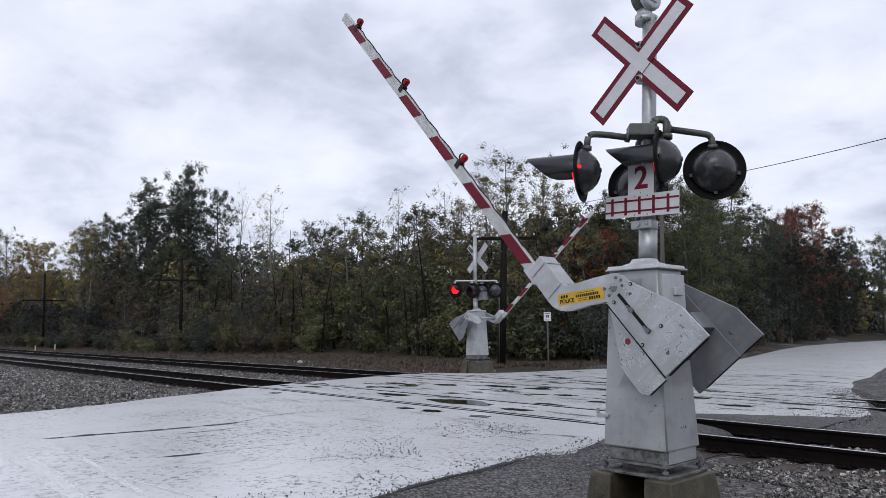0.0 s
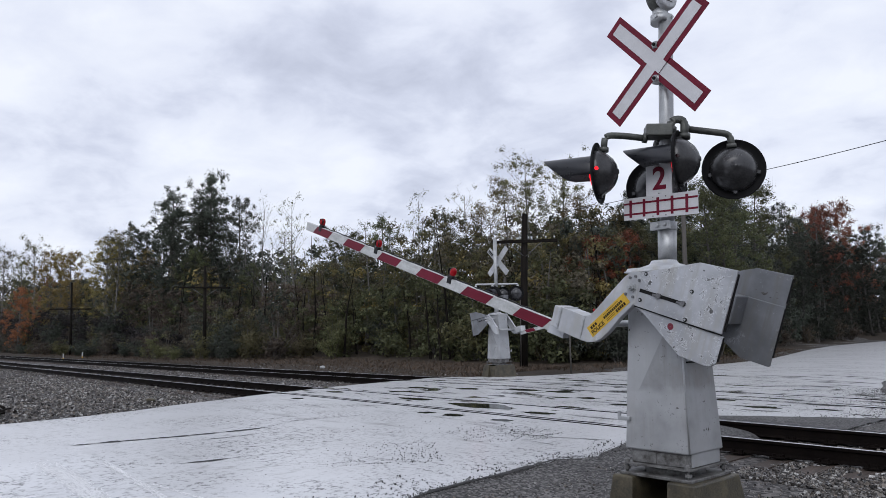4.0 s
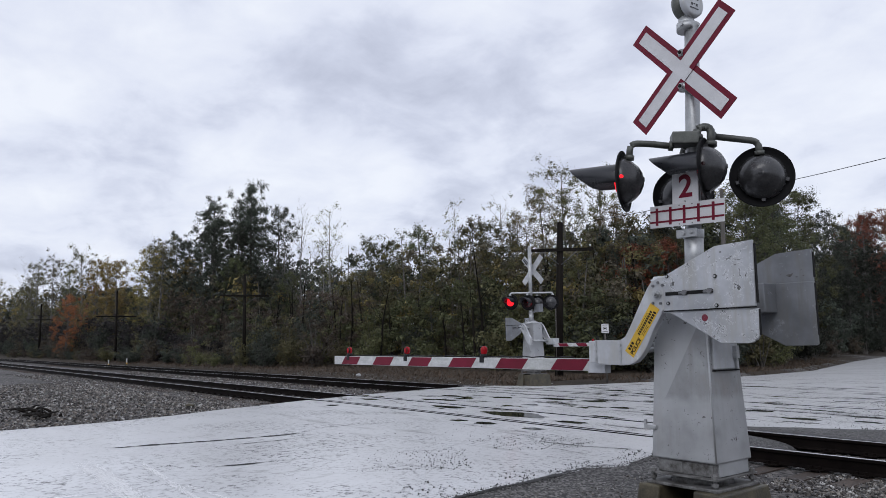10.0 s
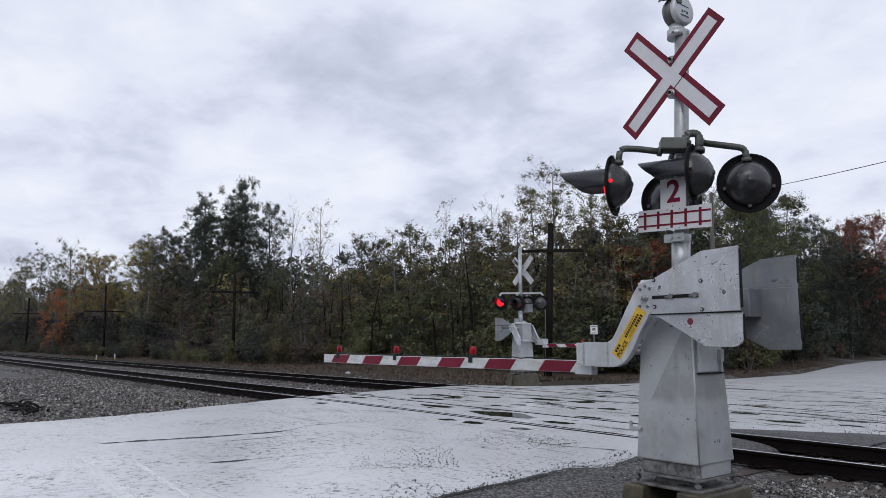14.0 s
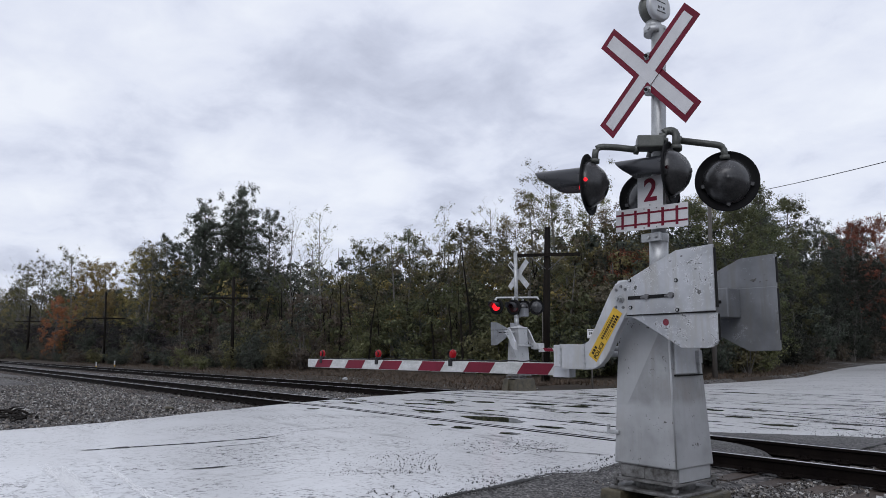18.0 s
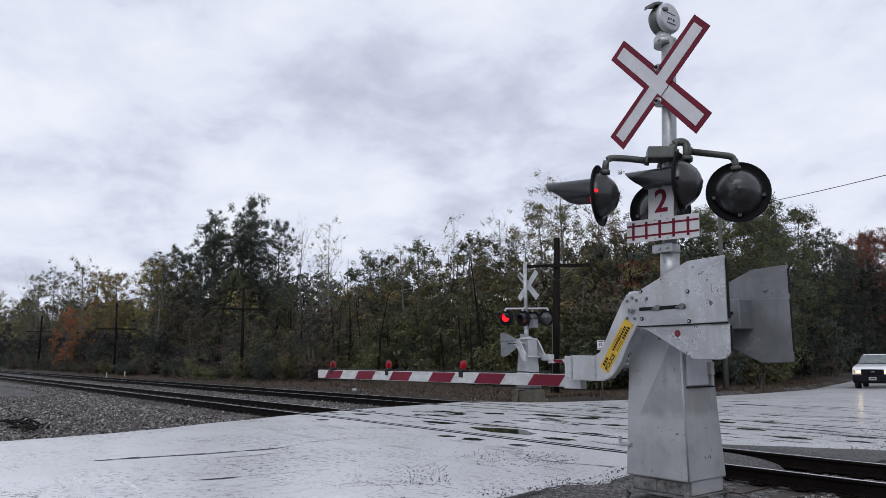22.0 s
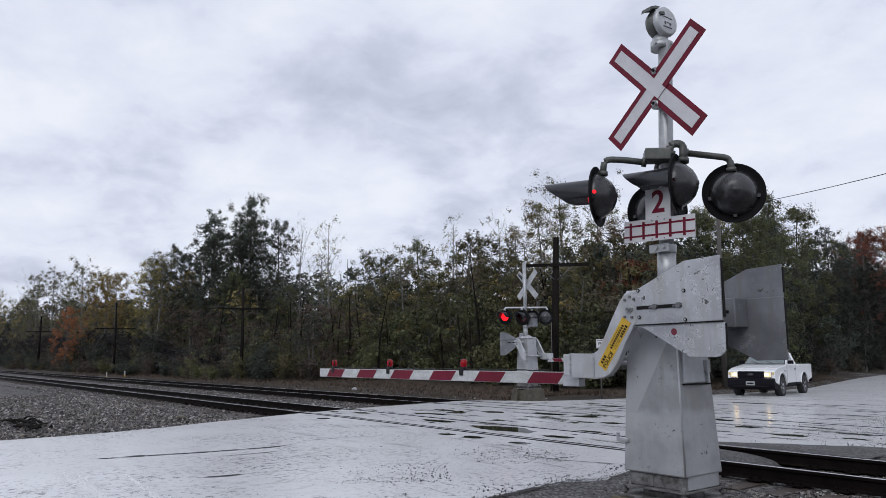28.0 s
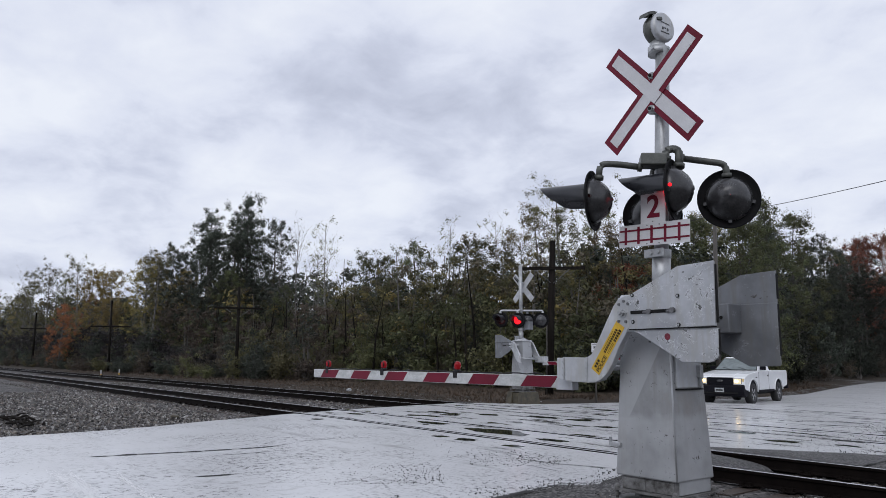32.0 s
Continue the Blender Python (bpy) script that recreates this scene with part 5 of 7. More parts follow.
def lamp_head(signal, p, fx, fy, phase, peephole=True, tilt=0):
    """A flashing light: round background, cast housing, long visor, lens."""
    m = facing(p, fx, fy, tilt)
    s = Shape()
    s.lathe([(0.150, 0.012), (0.205, 0.004), (0.245, 0.020), (0.254, 0.030), (0.254, 0.040), (0.244, 0.034), (0.205, 0.018), (0.150, 0.026)], 40)
    disc = part("lamp_background", s, "lamp_black", signal, "round black lamp background", m=m)
    d = Shape()
    d.lathe([(0.190, 0.018), (0.193, 0.034), (0.182, 0.062), (0.155, 0.110), (0.110, 0.155), (0.062, 0.180), (0.022, 0.188), (0.018, 0.196), (0.001, 0.198)], 32)
    part("housing", d, "dark_cast", disc, "dark grey cast lamp housing")
    for w in (0.2, 1.57, 2.94, 4.71):
        lug = Shape()
        lug.box(0.178, 0.208, 0.020, 0.055, -0.014, 0.014, m=Matrix.Rotation(w, 4, "Y"))
        part("lug", lug, "dark_cast", disc)
    v = Shape()
    n, outer, inner = 22, [], []
    for ring in (0, 1):
        for j in range(n + 1):
            w = radians(-12 + 204 * j / n)
            reach = 0.20 + 0.225 * (max(0.0, math.sin(w) + 0.208) / 1.208) ** 0.6
            r = 0.152 if ring == 0 else 0.145
            y = 0.012 if ring == 0 else -reach
            lift = 0.0 if ring == 0 else 0.006
            outer.append((r * math.cos(w), y, r * math.sin(w) + lift))
            inner.append(((r - 0.006) * math.cos(w), y, (r - 0.006) * math.sin(w) + lift))
    k = n + 1
    quad = [(j, j + 1, k + j + 1, k + j) for j in range(n)]
    v.add(outer, quad, True)
    v.add(inner, [q[::-1] for q in quad], True)
    o = 2 * k
    v.f += [[k + j, k + j + 1, o + k + j + 1, o + k + j] for j in range(n)] + [[0, k, o + k, o], [n, k + n, o + k + n, o + n]]
    v.s += [False] * (n + 2)
    v.k += [0] * (n + 2)
    part("visor", v, "visor_black", disc, "long dark lamp visor")
    # the lens turns its lit face out and in
    le = Shape()
    le.lathe([(0.001, -0.030), (0.05, -0.027), (0.10, -0.014), (0.136, 0.0)], 24)
    le.slot = 1
    le.lathe([(0.136, 0.0), (0.10, 0.014), (0.05, 0.027), (0.001, 0.030)], 24)
    lens = part("lens", le, ("red_lit", "red_dark"), disc, "round red signal lens")
    FLASH.append((lens, (0, -0.012, 0), phase))
    if not peephole:
        return disc
    pe = Shape()
    pe.tube([(0.0, 0, 0), (0.015, 0, 0)], 0.015, 12)
    pe.slot = 1
    pe.tube([(-0.015, 0, 0), (0.0, 0, 0)], 0.015, 12)
    peep = part("side_lens", pe, ("red_lit", "red_dark"), disc, "small red side lens")
    FLASH.append((peep, (0.178, 0.052, 0.005), phase))
    return disc


def crossbuck(signal, p, lean, front=True):
    """Two crossed blades, white with a red border."""
    m = pose(*p, 0, lean, 0)
    for k, turn in enumerate((45, -45)):
        q = m @ pose(0, -0.006 - 0.007 * k, 0, 0, turn, 0)
        b = Shape()
        b.box(-0.60, 0.60, -0.002, 0.002, -0.10, 0.10)
        blade = part("blade", b, "red" if front else "silver_clean", signal, "red bordered white crossbuck blade" if front else "grey back of a crossbuck blade", m=q)
        if front:
            w = Shape()
            if k == 0:
                for x0, x1 in ((-0.552, -0.07), (0.07, 0.552)):
                    w.box(x0, x1, -0.0045, -0.002, -0.054, 0.054)
            else:
                w.box(-0.552, 0.552, -0.0045, -0.002, -0.054, 0.054)
            part("white_field", w, "white", blade)
    if front:
        c = Shape()
        c.box(-0.101, 0.101, -0.0190, -0.0177, -0.054, 0.054)
        part("white_field", c, "white", signal, m=m @ pose(0, 0, 0, 0, 45, 0))
    else:
        w = Shape()
        for i in range(4):
            w.box(0.30 + i * 0.065, 0.34 + i * 0.065, -0.0045, -0.002, -0.05, 0.05)
        part("lettering_bar", w, "ink", signal, m=m @ pose(0, 0.02, 0, 0, -45, 0))
    for dz in (0.145, -0.145):
        b = Shape()
        b.bolt((0, -0.018, dz), 0.026, 0.012)
        b.slot = 1
        b.bolt((0, -0.030, dz), 0.015, 0.012)
        part("bolt", b, ("galv", "ink"), signal, m=m)
        cl = Shape()
        cl.tube([(0, 0.03 + 0.075 * 0, dz - 0.03), (0, 0.03, dz + 0.03)], 0.05, 12)
        part("clamp", cl, "galv", signal, m=m)


def signal_mast(name, origin, turn, label, lamps, lean, near):
    S = thing(name, pose(*origin, 0, 0, turn), label, "crossing signal", "signals at the crossing")
    # tapered mechanism case
    b = Shape()
    b.box(-0.285, 0.285, -0.25, 0.25, 0.42, 1.83, taper=(0.065, 0.06))
    case = part("case", b, "case", S, "silver painted steel gate mechanism case", bevel=0.012)
    # thin pale tube added to draw the corner's lighter edge
    edge_line = Shape()
    edge_line.tube([(0.284, -0.250, 0.43), (0.221, -0.191, 1.82)], 0.007, 6)
    part("corner_bead", edge_line, "silver_clean", case, "added pale line along the corner")
    up = Shape()
    up.box(0.205, 0.268, -0.172, 0.180, 1.12, 1.79, taper=(0.010, 0.012))
    part("side_door", up, "silver_clean", case, "hinged side door", bevel=0.006)
    seam = Shape()
    seam.box(0.225, 0.272, -0.180, 0.186, 1.105, 1.115)
    part("seam", seam, "ink", case)
    lat = Shape()
    lat.box(0.262, 0.300, 0.10, 0.145, 1.20, 1.30)
    lat.box(0.268, 0.292, 0.115, 0.130, 1.12, 1.20)
    part("latch", lat, "galv", case, bevel=0.004)
    np_ = Shape()
    np_.plate(((-0.03, 1.70), (0.09, 1.70), (0.09, 1.76), (-0.03, 1.76)), -0.2065, -0.195)
    part("maker_plate", np_, "galv", case)
    hd = Shape()
    hd.box(0.236, 0.280, -0.02, 0.10, 1.62, 1.685)
    part("door_handle", hd, "silver_clean", case, bevel=0.006)
    cap = Shape()
    cap.box(-0.225, 0.245, -0.21, 0.21, 1.83, 1.845)
    cap.box(-0.228, 0.250, -0.215, 0.215, 1.845, 1.870, taper=(0.01, 0.01))
    cap.lathe([(0.20, 1.87), (0.17, 1.885), (0.12, 1.90), (0.10, 1.93)], 28, m=Matrix(((1, 0, 0, 0), (0, 0, 1, 0), (0, 1, 0, 0), (0, 0, 0, 1))))
    cap.box(-0.236, 0.262, -0.226, 0.226, 1.832, 1.846)
    part("cap", cap, "silver_clean", S, "domed silver cap", bevel=0.004)
    hasp = Shape()
    hasp.box(-0.325, -0.225, -0.262, -0.232, 0.640, 0.672)
    hasp.box(-0.345, -0.322, -0.256, -0.238, 0.640, 0.712)
    hasp.bolt((-0.24, -0.262, 0.656), 0.016, 0.006)
    part("hasp", hasp, "galv", case, bevel=0.006)
    # the foot's dark colour includes shade below the case's edge
    ft = Shape()
    ft.box(-0.245, 0.265, -0.225, 0.235, 0.315, 0.425)
    part("foot", ft, "foot_dirt", S, "dirty grey steel foot, darkened as the recess's shade", bevel=0.006)
    for x0, x1 in ((-0.225, -0.02), (0.0, 0.245)):
        pn = Shape()
        pn.box(x0, x1, -0.233, -0.222, 0.322, 0.405)
        part("foot_panel", pn, "foot_dirt", S, bevel=0.003)
    sp = Shape()
    sp.box(0.255, 0.274, -0.20, 0.21, 0.322, 0.45)
    part("side_panel", sp, "case", S, bevel=0.003)
    fl = Shape()
    up_axis = Matrix(((1, 0, 0, 0), (0, 0, 1, 0), (0, 1, 0, 0), (0, 0, 0, 1)))
    fl.lathe([(0.001, 0.300), (0.27, 0.300), (0.27, 0.318), (0.001, 0.318)], 28, m=up_axis, smooth=False)
    fl.box(-0.30, 0.30, -0.29, 0.29, 0.306, 0.316)
    fl.lathe([(0.001, 0.246), (0.235, 0.246), (0.23, 0.300), (0.001, 0.300)], 28, m=up_axis)
    part("base_flange", fl, "foot_dirt", S)
    for x in (-0.27, 0.27):
        for y in (-0.26, 0.26):
            st = Shape()
            st.tube([(x, y, 0.22), (x, y, 0.352)], 0.013, 8)
            st.tube([(x, y, 0.316), (x, y, 0.338)], 0.026, 6, smooth=False)
            st.tube([(x, y, 0.262), (x, y, 0.284)], 0.026, 6, smooth=False)
            part("anchor_bolt", st, "foot_dirt", S)
    # mast
    top = 4.02 if near else 4.30
    k = math.tan(radians(lean))
    ms = Shape()
    ms.tube([(0, 0.05, 1.88), (k * 0.3, 0.05, 2.20)], 0.076, 20)
    ms.tube([(k * 0.3, 0.05, 2.20), (k * (top - 1.9), 0.05, top)], 0.060, 20)
    mast = part("mast", ms, "galv", S, "galvanised steel mast pipe")
    col = Shape()
    col.tube([(k * 0.25, 0.05, 2.185), (k * 0.32, 0.05, 2.255)], 0.083, 20)
    col.box(-0.085, 0.095, -0.050, -0.022, 2.185, 2.255)
    col.bolt((-0.015, -0.050, 2.220), 0.020, 0.016)
    col.bolt((0.060, -0.050, 2.220), 0.014, 0.016)
    part("mast_collar", col, "galv", mast, "bolted pipe clamp", bevel=0.004)
    crossbuck(S, (0.065 if near else k * 1.7, -0.06, 3.60), lean if near else 0, near)
    if near:
        # plaque with a rail pattern, and the count of tracks
        q = pose(0.040, -0.085, 2.372, 0, 2.6, 0)
        pl = Shape()
        pl.box(-0.345, 0.345, -0.002, 0.002, -0.093, 0.093)
        plaque = part("plaque", pl, "white", S, "white plaque with a red rail pattern", m=q)
        for z in (0.045, -0.045):
            r = Shape()
            r.box(-0.343, 0.343, -0.0040, -0.002, z - 0.008, z + 0.008)
            part("red_line", r, "red", plaque)
        for i in range(5):
            r = Shape()
            r.box(-0.288 + i * 0.131, -0.264 + i * 0.131, -0.0052, -0.002, -0.074, 0.074)
            part("red_bar", r, "red", plaque)
        q2 = pose(0.046, -0.083, 2.590, 0, 2.6, 0)
        pl = Shape()
        pl.box(-0.122, 0.122, -0.002, 0.002, -0.125, 0.125)
        two = part("number_plate", pl, "white", S, "white plate with a red figure 2", m=q2)
        lettering("figure", "2", 0.262, "red", two, pose(0.004, -0.0032, 0.004, 90, 0, 0))
        for plate, pts in ((plaque, ((-0.06, 0.078), (0.06, 0.078), (-0.06, -0.078), (0.06, -0.078))), (two, ((0, 0.112), (0, -0.112)))):
            for x, z in pts:
                s = Shape()
                s.bolt((x, -0.002, z), 0.006, 0.004)
                part("screw", s, "bolt", plate)
    return S


# near signal: lamps as (place, facing, phase); places in the signal's own space
NEAR_O, FAR_O = Vector((-0.085, -3.60, 0.0)), Vector((-13.53, 8.06, 0.13))
near_signal = signal_mast("crossing_signal", NEAR_O, 0, "silver crossing signal mast with crossbuck and four dark lamps", None, 3.0, True)
far_signal = signal_mast("crossing_signal", FAR_O, 180, "silver crossing signal mast with chipped paint across the tracks", None, 0.0, False)


def local(origin, turn, p):
    return pose(*origin, 0, 0, turn).inverted() @ Vector(p)


def lamp_at(signal, origin, turn, p, f, phase, peephole):
    c, s = math.cos(radians(-turn)), math.sin(radians(-turn))
    lp = local(origin, turn, p)
    return lamp_head(signal, lp, f[0] * c - f[1] * s, f[0] * s + f[1] * c, phase, peephole)


NEAR_LAMPS = (((-0.398, -4.060, 2.655), (-0.906, -0.423), 0), ((0.100, -3.640, 2.722), (-0.945, -0.326), 1), ((0.318, -3.12, 2.683), (-0.55, 0.83), 0), ((-0.250, -3.395, 2.585), (-0.55, 0.83), 1))
for p, f, ph in NEAR_LAMPS:
    lamp_at(near_signal, NEAR_O, 0, p, f, ph, f[1] < 0)
FAR_LAMPS = (((-14.03, 7.58, 2.68), (0.33, -0.94), 0), ((-13.52, 7.86, 2.65), (0.33, -0.94), 1), ((-13.09, 8.50, 2.65), (-0.62, 0.78), 0), ((-13.55, 8.35, 2.64), (-0.62, 0.78), 1))
for p, f, ph in FAR_LAMPS:
    lamp_at(far_signal, FAR_O, 180, p, f, ph, False)

# junction box and pipe arms of the near signal
jb = Shape()
jb.box(-0.105, 0.105, -0.085, 0.085, -0.052, 0.052)
part("junction_box", jb, "arm_cast", near_signal, "dark junction box on the mast", bevel=0.012, m=pose(0.057, -0.076, 2.994, 0, 2.5, 42))


def pipe(signal, origin, turn, pts, r, mat="arm_cast", label="", flanges=True):
    s = Shape()
    lp = [local(origin, turn, p) for p in pts]
    # rounded bends
    out = [lp[0]]
    for a, b, c in zip(lp, lp[1:], lp[2:]):
        d1, d2 = min(0.06, (b - a).length / 2), min(0.06, (c - b).length / 2)
        s0, s1 = b + (a - b).normalized() * d1, b + (c - b).normalized() * d2
        for t in (0.0, 0.25, 0.5, 0.75, 1.0):
            out.append((1 - t) ** 2 * s0 + 2 * t * (1 - t) * b + t * t * s1)
    out.append(lp[-1])
    s.tube(out, r, 12)
    if flanges:
        for p, q in ((out[0], out[1]), (out[-1], out[-2])):
            d = (q - p).normalized()
            s.tube([p, p + d * 0.035], r * 1.45, 12)
    return part("pipe_arm", s, mat, signal, label)


pipe(near_signal, NEAR_O, 0, ((-0.10, -3.73, 2.945), (-0.22, -3.86, 2.972), (-0.335, -3.99, 2.982), (-0.345, -4.00, 2.84)), 0.028, label="bent conduit arm holding a lamp")
pipe(near_signal, NEAR_O, 0, ((0.09, -3.47, 3.032), (0.345, -3.180, 2.978), (0.345, -3.175, 2.86)), 0.028, label="bent conduit arm holding a lamp")
pipe(near_signal, NEAR_O, 0, ((0.052, -3.615, 2.99), (0.056, -3.611, 3.092), (0.135, -3.53, 3.092), (0.140, -3.56, 2.92)), 0.033, label="thick bent elbow above a lamp")
pipe(near_signal, NEAR_O, 0, ((-0.06, -3.60, 2.97), (-0.22, -3.42, 2.965), (-0.235, -3.40, 2.78)), 0.026, label="bent conduit arm holding a lamp")
pipe(far_signal, FAR_O, 180, ((-14.0, 7.53, 2.88), (-14.0, 7.55, 2.97), (-13.1, 8.6, 2.97), (-13.1, 8.58, 2.88)), 0.03, "silver_clean", "grey crossarm pipe holding the lamps")
pipe(far_signal, FAR_O, 180, ((-13.52, 7.84, 2.88), (-13.52, 7.86, 2.97), (-13.54, 8.3, 2.97), (-13.54, 8.32, 2.88)), 0.03, "silver_clean", "grey crossarm pipe holding the lamps")
jb = Shape()
jb.box(-0.12, 0.12, -0.10, 0.10, -0.13, 0.13)
part("junction_box", jb, "silver_dark", far_signal, "grey junction box on the mast", bevel=0.01, m=Matrix.Translation(local(FAR_O, 180, (-13.30, 8.12, 2.47))))
fp = Shape()
fp.lathe([(0.062, 0), (0.05, 0.03), (0.012, 0.05), (0.012, 0.09), (0.001, 0.095)], 16, m=Matrix(((1, 0, 0, 0), (0, 0, 1, 0), (0, 1, 0, 0), (0, 0, 0, 1))))
part("finial", fp, "galv", far_signal, m=pose(0, 0.05, 4.295))

# warning bell on the near mast
bell = Shape()
bell.lathe([(0.001, -0.050), (0.105, -0.048), (0.128, -0.038), (0.134, -0.010), (0.128, 0.004), (0.112, 0.006)], 32)
bm_ = pose(0.112, 0.035, 4.195, 0, 2, 84)
bell_ob = part("bell_gong", bell, "silver_clean", near_signal, "round grey bell gong", m=bm_)
h = Shape()
h.lathe([(0.110, 0.004), (0.132, 0.022), (0.136, 0.060), (0.120, 0.095), (0.06, 0.105), (0.001, 0.106)], 32)
part("bell_case", h, "arm_cast", bell_ob, "dark grey bell case")
h = Shape()
h.plate(((-0.05, 0.035), (0.05, 0.030), (0.052, 0.022), (-0.052, 0.026)), -0.0515, -0.049)
for i in range(3):
    h.box(-0.04 + 0.03 * i, -0.02 + 0.03 * i, -0.0515, -0.049, -0.035 + 0.012 * (i % 2), -0.012)
h.box(-0.055, 0.05, -0.0515, -0.049, -0.064, -0.054)
part("mark_bar", h, "dark_cast", bell_ob, "dark raised marks")
h = Shape()
h.plate(((-0.155, 0.11), (-0.09, 0.14), (-0.03, 0.148), (-0.06, 0.12), (-0.12, 0.10), (-0.165, 0.07)), 0.0, 0.10)
h.plate(((-0.105, 0.055), (-0.05, 0.07), (-0.045, 0.04), (-0.10, 0.03)), -0.062, -0.01)
part("bell_hood", h, "arm_cast", bell_ob, "small rain hood over the clapper", bevel=0.004)
h = Shape()
h.tube([(0.0, 0.04, -0.23), (0.0, 0.04, -0.10)], [0.075, 0.062], 18)
h.tube([(0.0, 0.04, -0.235), (0.0, 0.04, -0.165)], 0.082, 18)
h.bolt((0.03, -0.045, -0.2), 0.014, 0.02)
h.bolt((-0.075, 0.02, -0.2), 0.014, 0.02, (-1, 0, 0))
part("bell_socket", h, "galv", bell_ob, "clamped pipe socket")


# ---- gates: panels, crank plates and striped arm, built round the pivot ----
PIVOT = Vector((-0.05, -3.60, 1.735))


def around(pts):
    return [(x - PIVOT.x, z - PIVOT.z) for x, z in pts]


def gate(name, label, near):
    G = thing(name, Matrix.Translation(PIVOT), label, "crossing gate", "gates at the crossing")
    yo = -PIVOT.y
    upper = ((-0.082, 1.835), (0.385, 2.032), (0.683, 2.045), (0.676, 1.578), (-0.072, 1.565))
    lower = ((-0.072, 1.570), (0.690, 1.562), (0.686, 1.372), (0.672, 1.345), (0.640, 1.324), (0.598, 1.317), (0.392, 1.320), (0.02, 1.535), (-0.05, 1.562))
    for k, (y0, y1) in enumerate(((-4.005, -3.985), (-3.135, -3.115))):
        joint = 1.568 if k == 0 else 1.788
        # the rear panel and its box get the paint with shade mixed in
        s = Shape()
        s.plate(around(lower if k == 0 else ((-0.072, 1.790), (0.684, 1.790), (0.684, 1.305), (0.676, 1.294), (0.43, 1.290), (0.02, 1.50), (-0.05, 1.55))), y0 + yo, y1 + yo)
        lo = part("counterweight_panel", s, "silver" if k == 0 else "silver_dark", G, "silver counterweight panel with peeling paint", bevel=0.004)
        s = Shape()
        d = -0.008 if k == 0 else 0.008
        s.plate(around(upper if k == 0 else upper[:3] + ((0.680, 1.784), (-0.078, 1.784))), y0 + yo + d, y1 + yo + d)
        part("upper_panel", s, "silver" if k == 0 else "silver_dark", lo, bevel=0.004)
        s = Shape()
        s.box(-0.02, 0.735, y0 + yo - 0.0115 if k == 0 else y1 + yo + 0.002, y0 + yo - 0.006 if k == 0 else y1 + yo + 0.0115, joint - 0.002 - PIVOT.z, joint + 0.007 - PIVOT.z)
        part("seam", s, "ink", lo)
        # thin dark strips along the outer edges
        ed_ = Shape()
        ed_.box(0.729, 0.7375, y0 + yo + (0.004 if k == 0 else 0.010), y1 + yo + (0.006 if k == 0 else 0.012), joint + 0.032 - PIVOT.z, 2.02 - PIVOT.z)
        ed_.box(0.732, 0.742 if k == 0 else 0.738, y0 + yo + 0.004, y1 + yo + 0.006, 1.375 - PIVOT.z, joint - 0.012 - PIVOT.z)
        part("edge_strip", ed_, "ink", lo, "dark edge strip")
        ys = y0 + yo - 0.0085 if k == 0 else y1 + yo + 0.0012
        ax = (0, -1, 0) if k == 0 else (0, 1, 0)
        s = Shape()
        s.box(0.0, 0.405, ys - 0.004, ys + 0.004, -0.045, -0.018)
        part("slot", s, "ink", lo, "long dark adjusting slot")
        for x in (0.175, 0.385):
            s = Shape()
            s.tube([(x - 0.05, ys - 0.01 * (1 if k == 0 else -1), -0.036), (x + 0.015, ys - 0.01 * (1 if k == 0 else -1), -0.030)], 0.011, 8)
            s.bolt((x, ys, -0.03), 0.022, 0.022, ax)
            part("clamp_bolt", s, "bolt", lo)
        for x, z in ((0.02, 0.105 if k == 0 else 0.02), (0.02, -0.105), (0.43, 0.075 if k == 0 else 0.03), (0.43, -0.14)):
            s = Shape()
            s.bolt((x, ys, z), 0.016, 0.006, ax)
            s.slot = 1
            s.bolt((x, ys + 0.006 * ax[1], z), 0.009, 0.004, ax)
            part("rivet", s, ("ink", "galv"), lo)
        if k == 0:
            for x, z in ((0.585, 0.140), (0.475, 0.243)):
                s = Shape()
                s.box(x, x + 0.016, ys - 0.0012, ys + 0.001, z, z + 0.010)
                part("chip", s, "bolt", lo)
            s = Shape()
            s.lathe([(0.001, -0.0012), (0.018, -0.0012), (0.024, -0.0006), (0.026, 0.0)], 16, m=pose(0.322, y0 + yo - 0.0005, -0.226))
            part("paint_mark", s, "paint_red", lo, "round red paint mark")
        else:
            s = Shape()
            s.box(0.255, 0.430, y0 + yo - 0.19, y0 + yo, -0.18, 0.055)
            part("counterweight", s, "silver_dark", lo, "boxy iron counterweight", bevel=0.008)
            s = Shape()
            s.bolt((0.365, y0 + yo - 0.19, -0.055), 0.014, 0.01)
            part("rivet", s, "ink", lo)
            for cx, cz, cw in ((0.545, 0.115, 0.030), (0.600, 0.098, 0.010), (0.475, 0.128, 0.008), (0.655, 0.105, 0.012), (0.640, 0.150, 0.007)):
                s = Shape()
                s.plate(((cx - cw, cz), (cx - 0.3 * cw, cz + 0.35 * cw), (cx + 0.2 * cw, cz + 0.2 * cw), (cx + cw, cz + 0.6 * cw), (cx + 0.7 * cw, cz - 0.1 * cw), (cx + 0.1 * cw, cz - 0.5 * cw)), y0 + yo + 0.0062, y0 + yo + 0.0082)
                part("chip", s, "foot_dirt", lo, "peeled patch of paint")
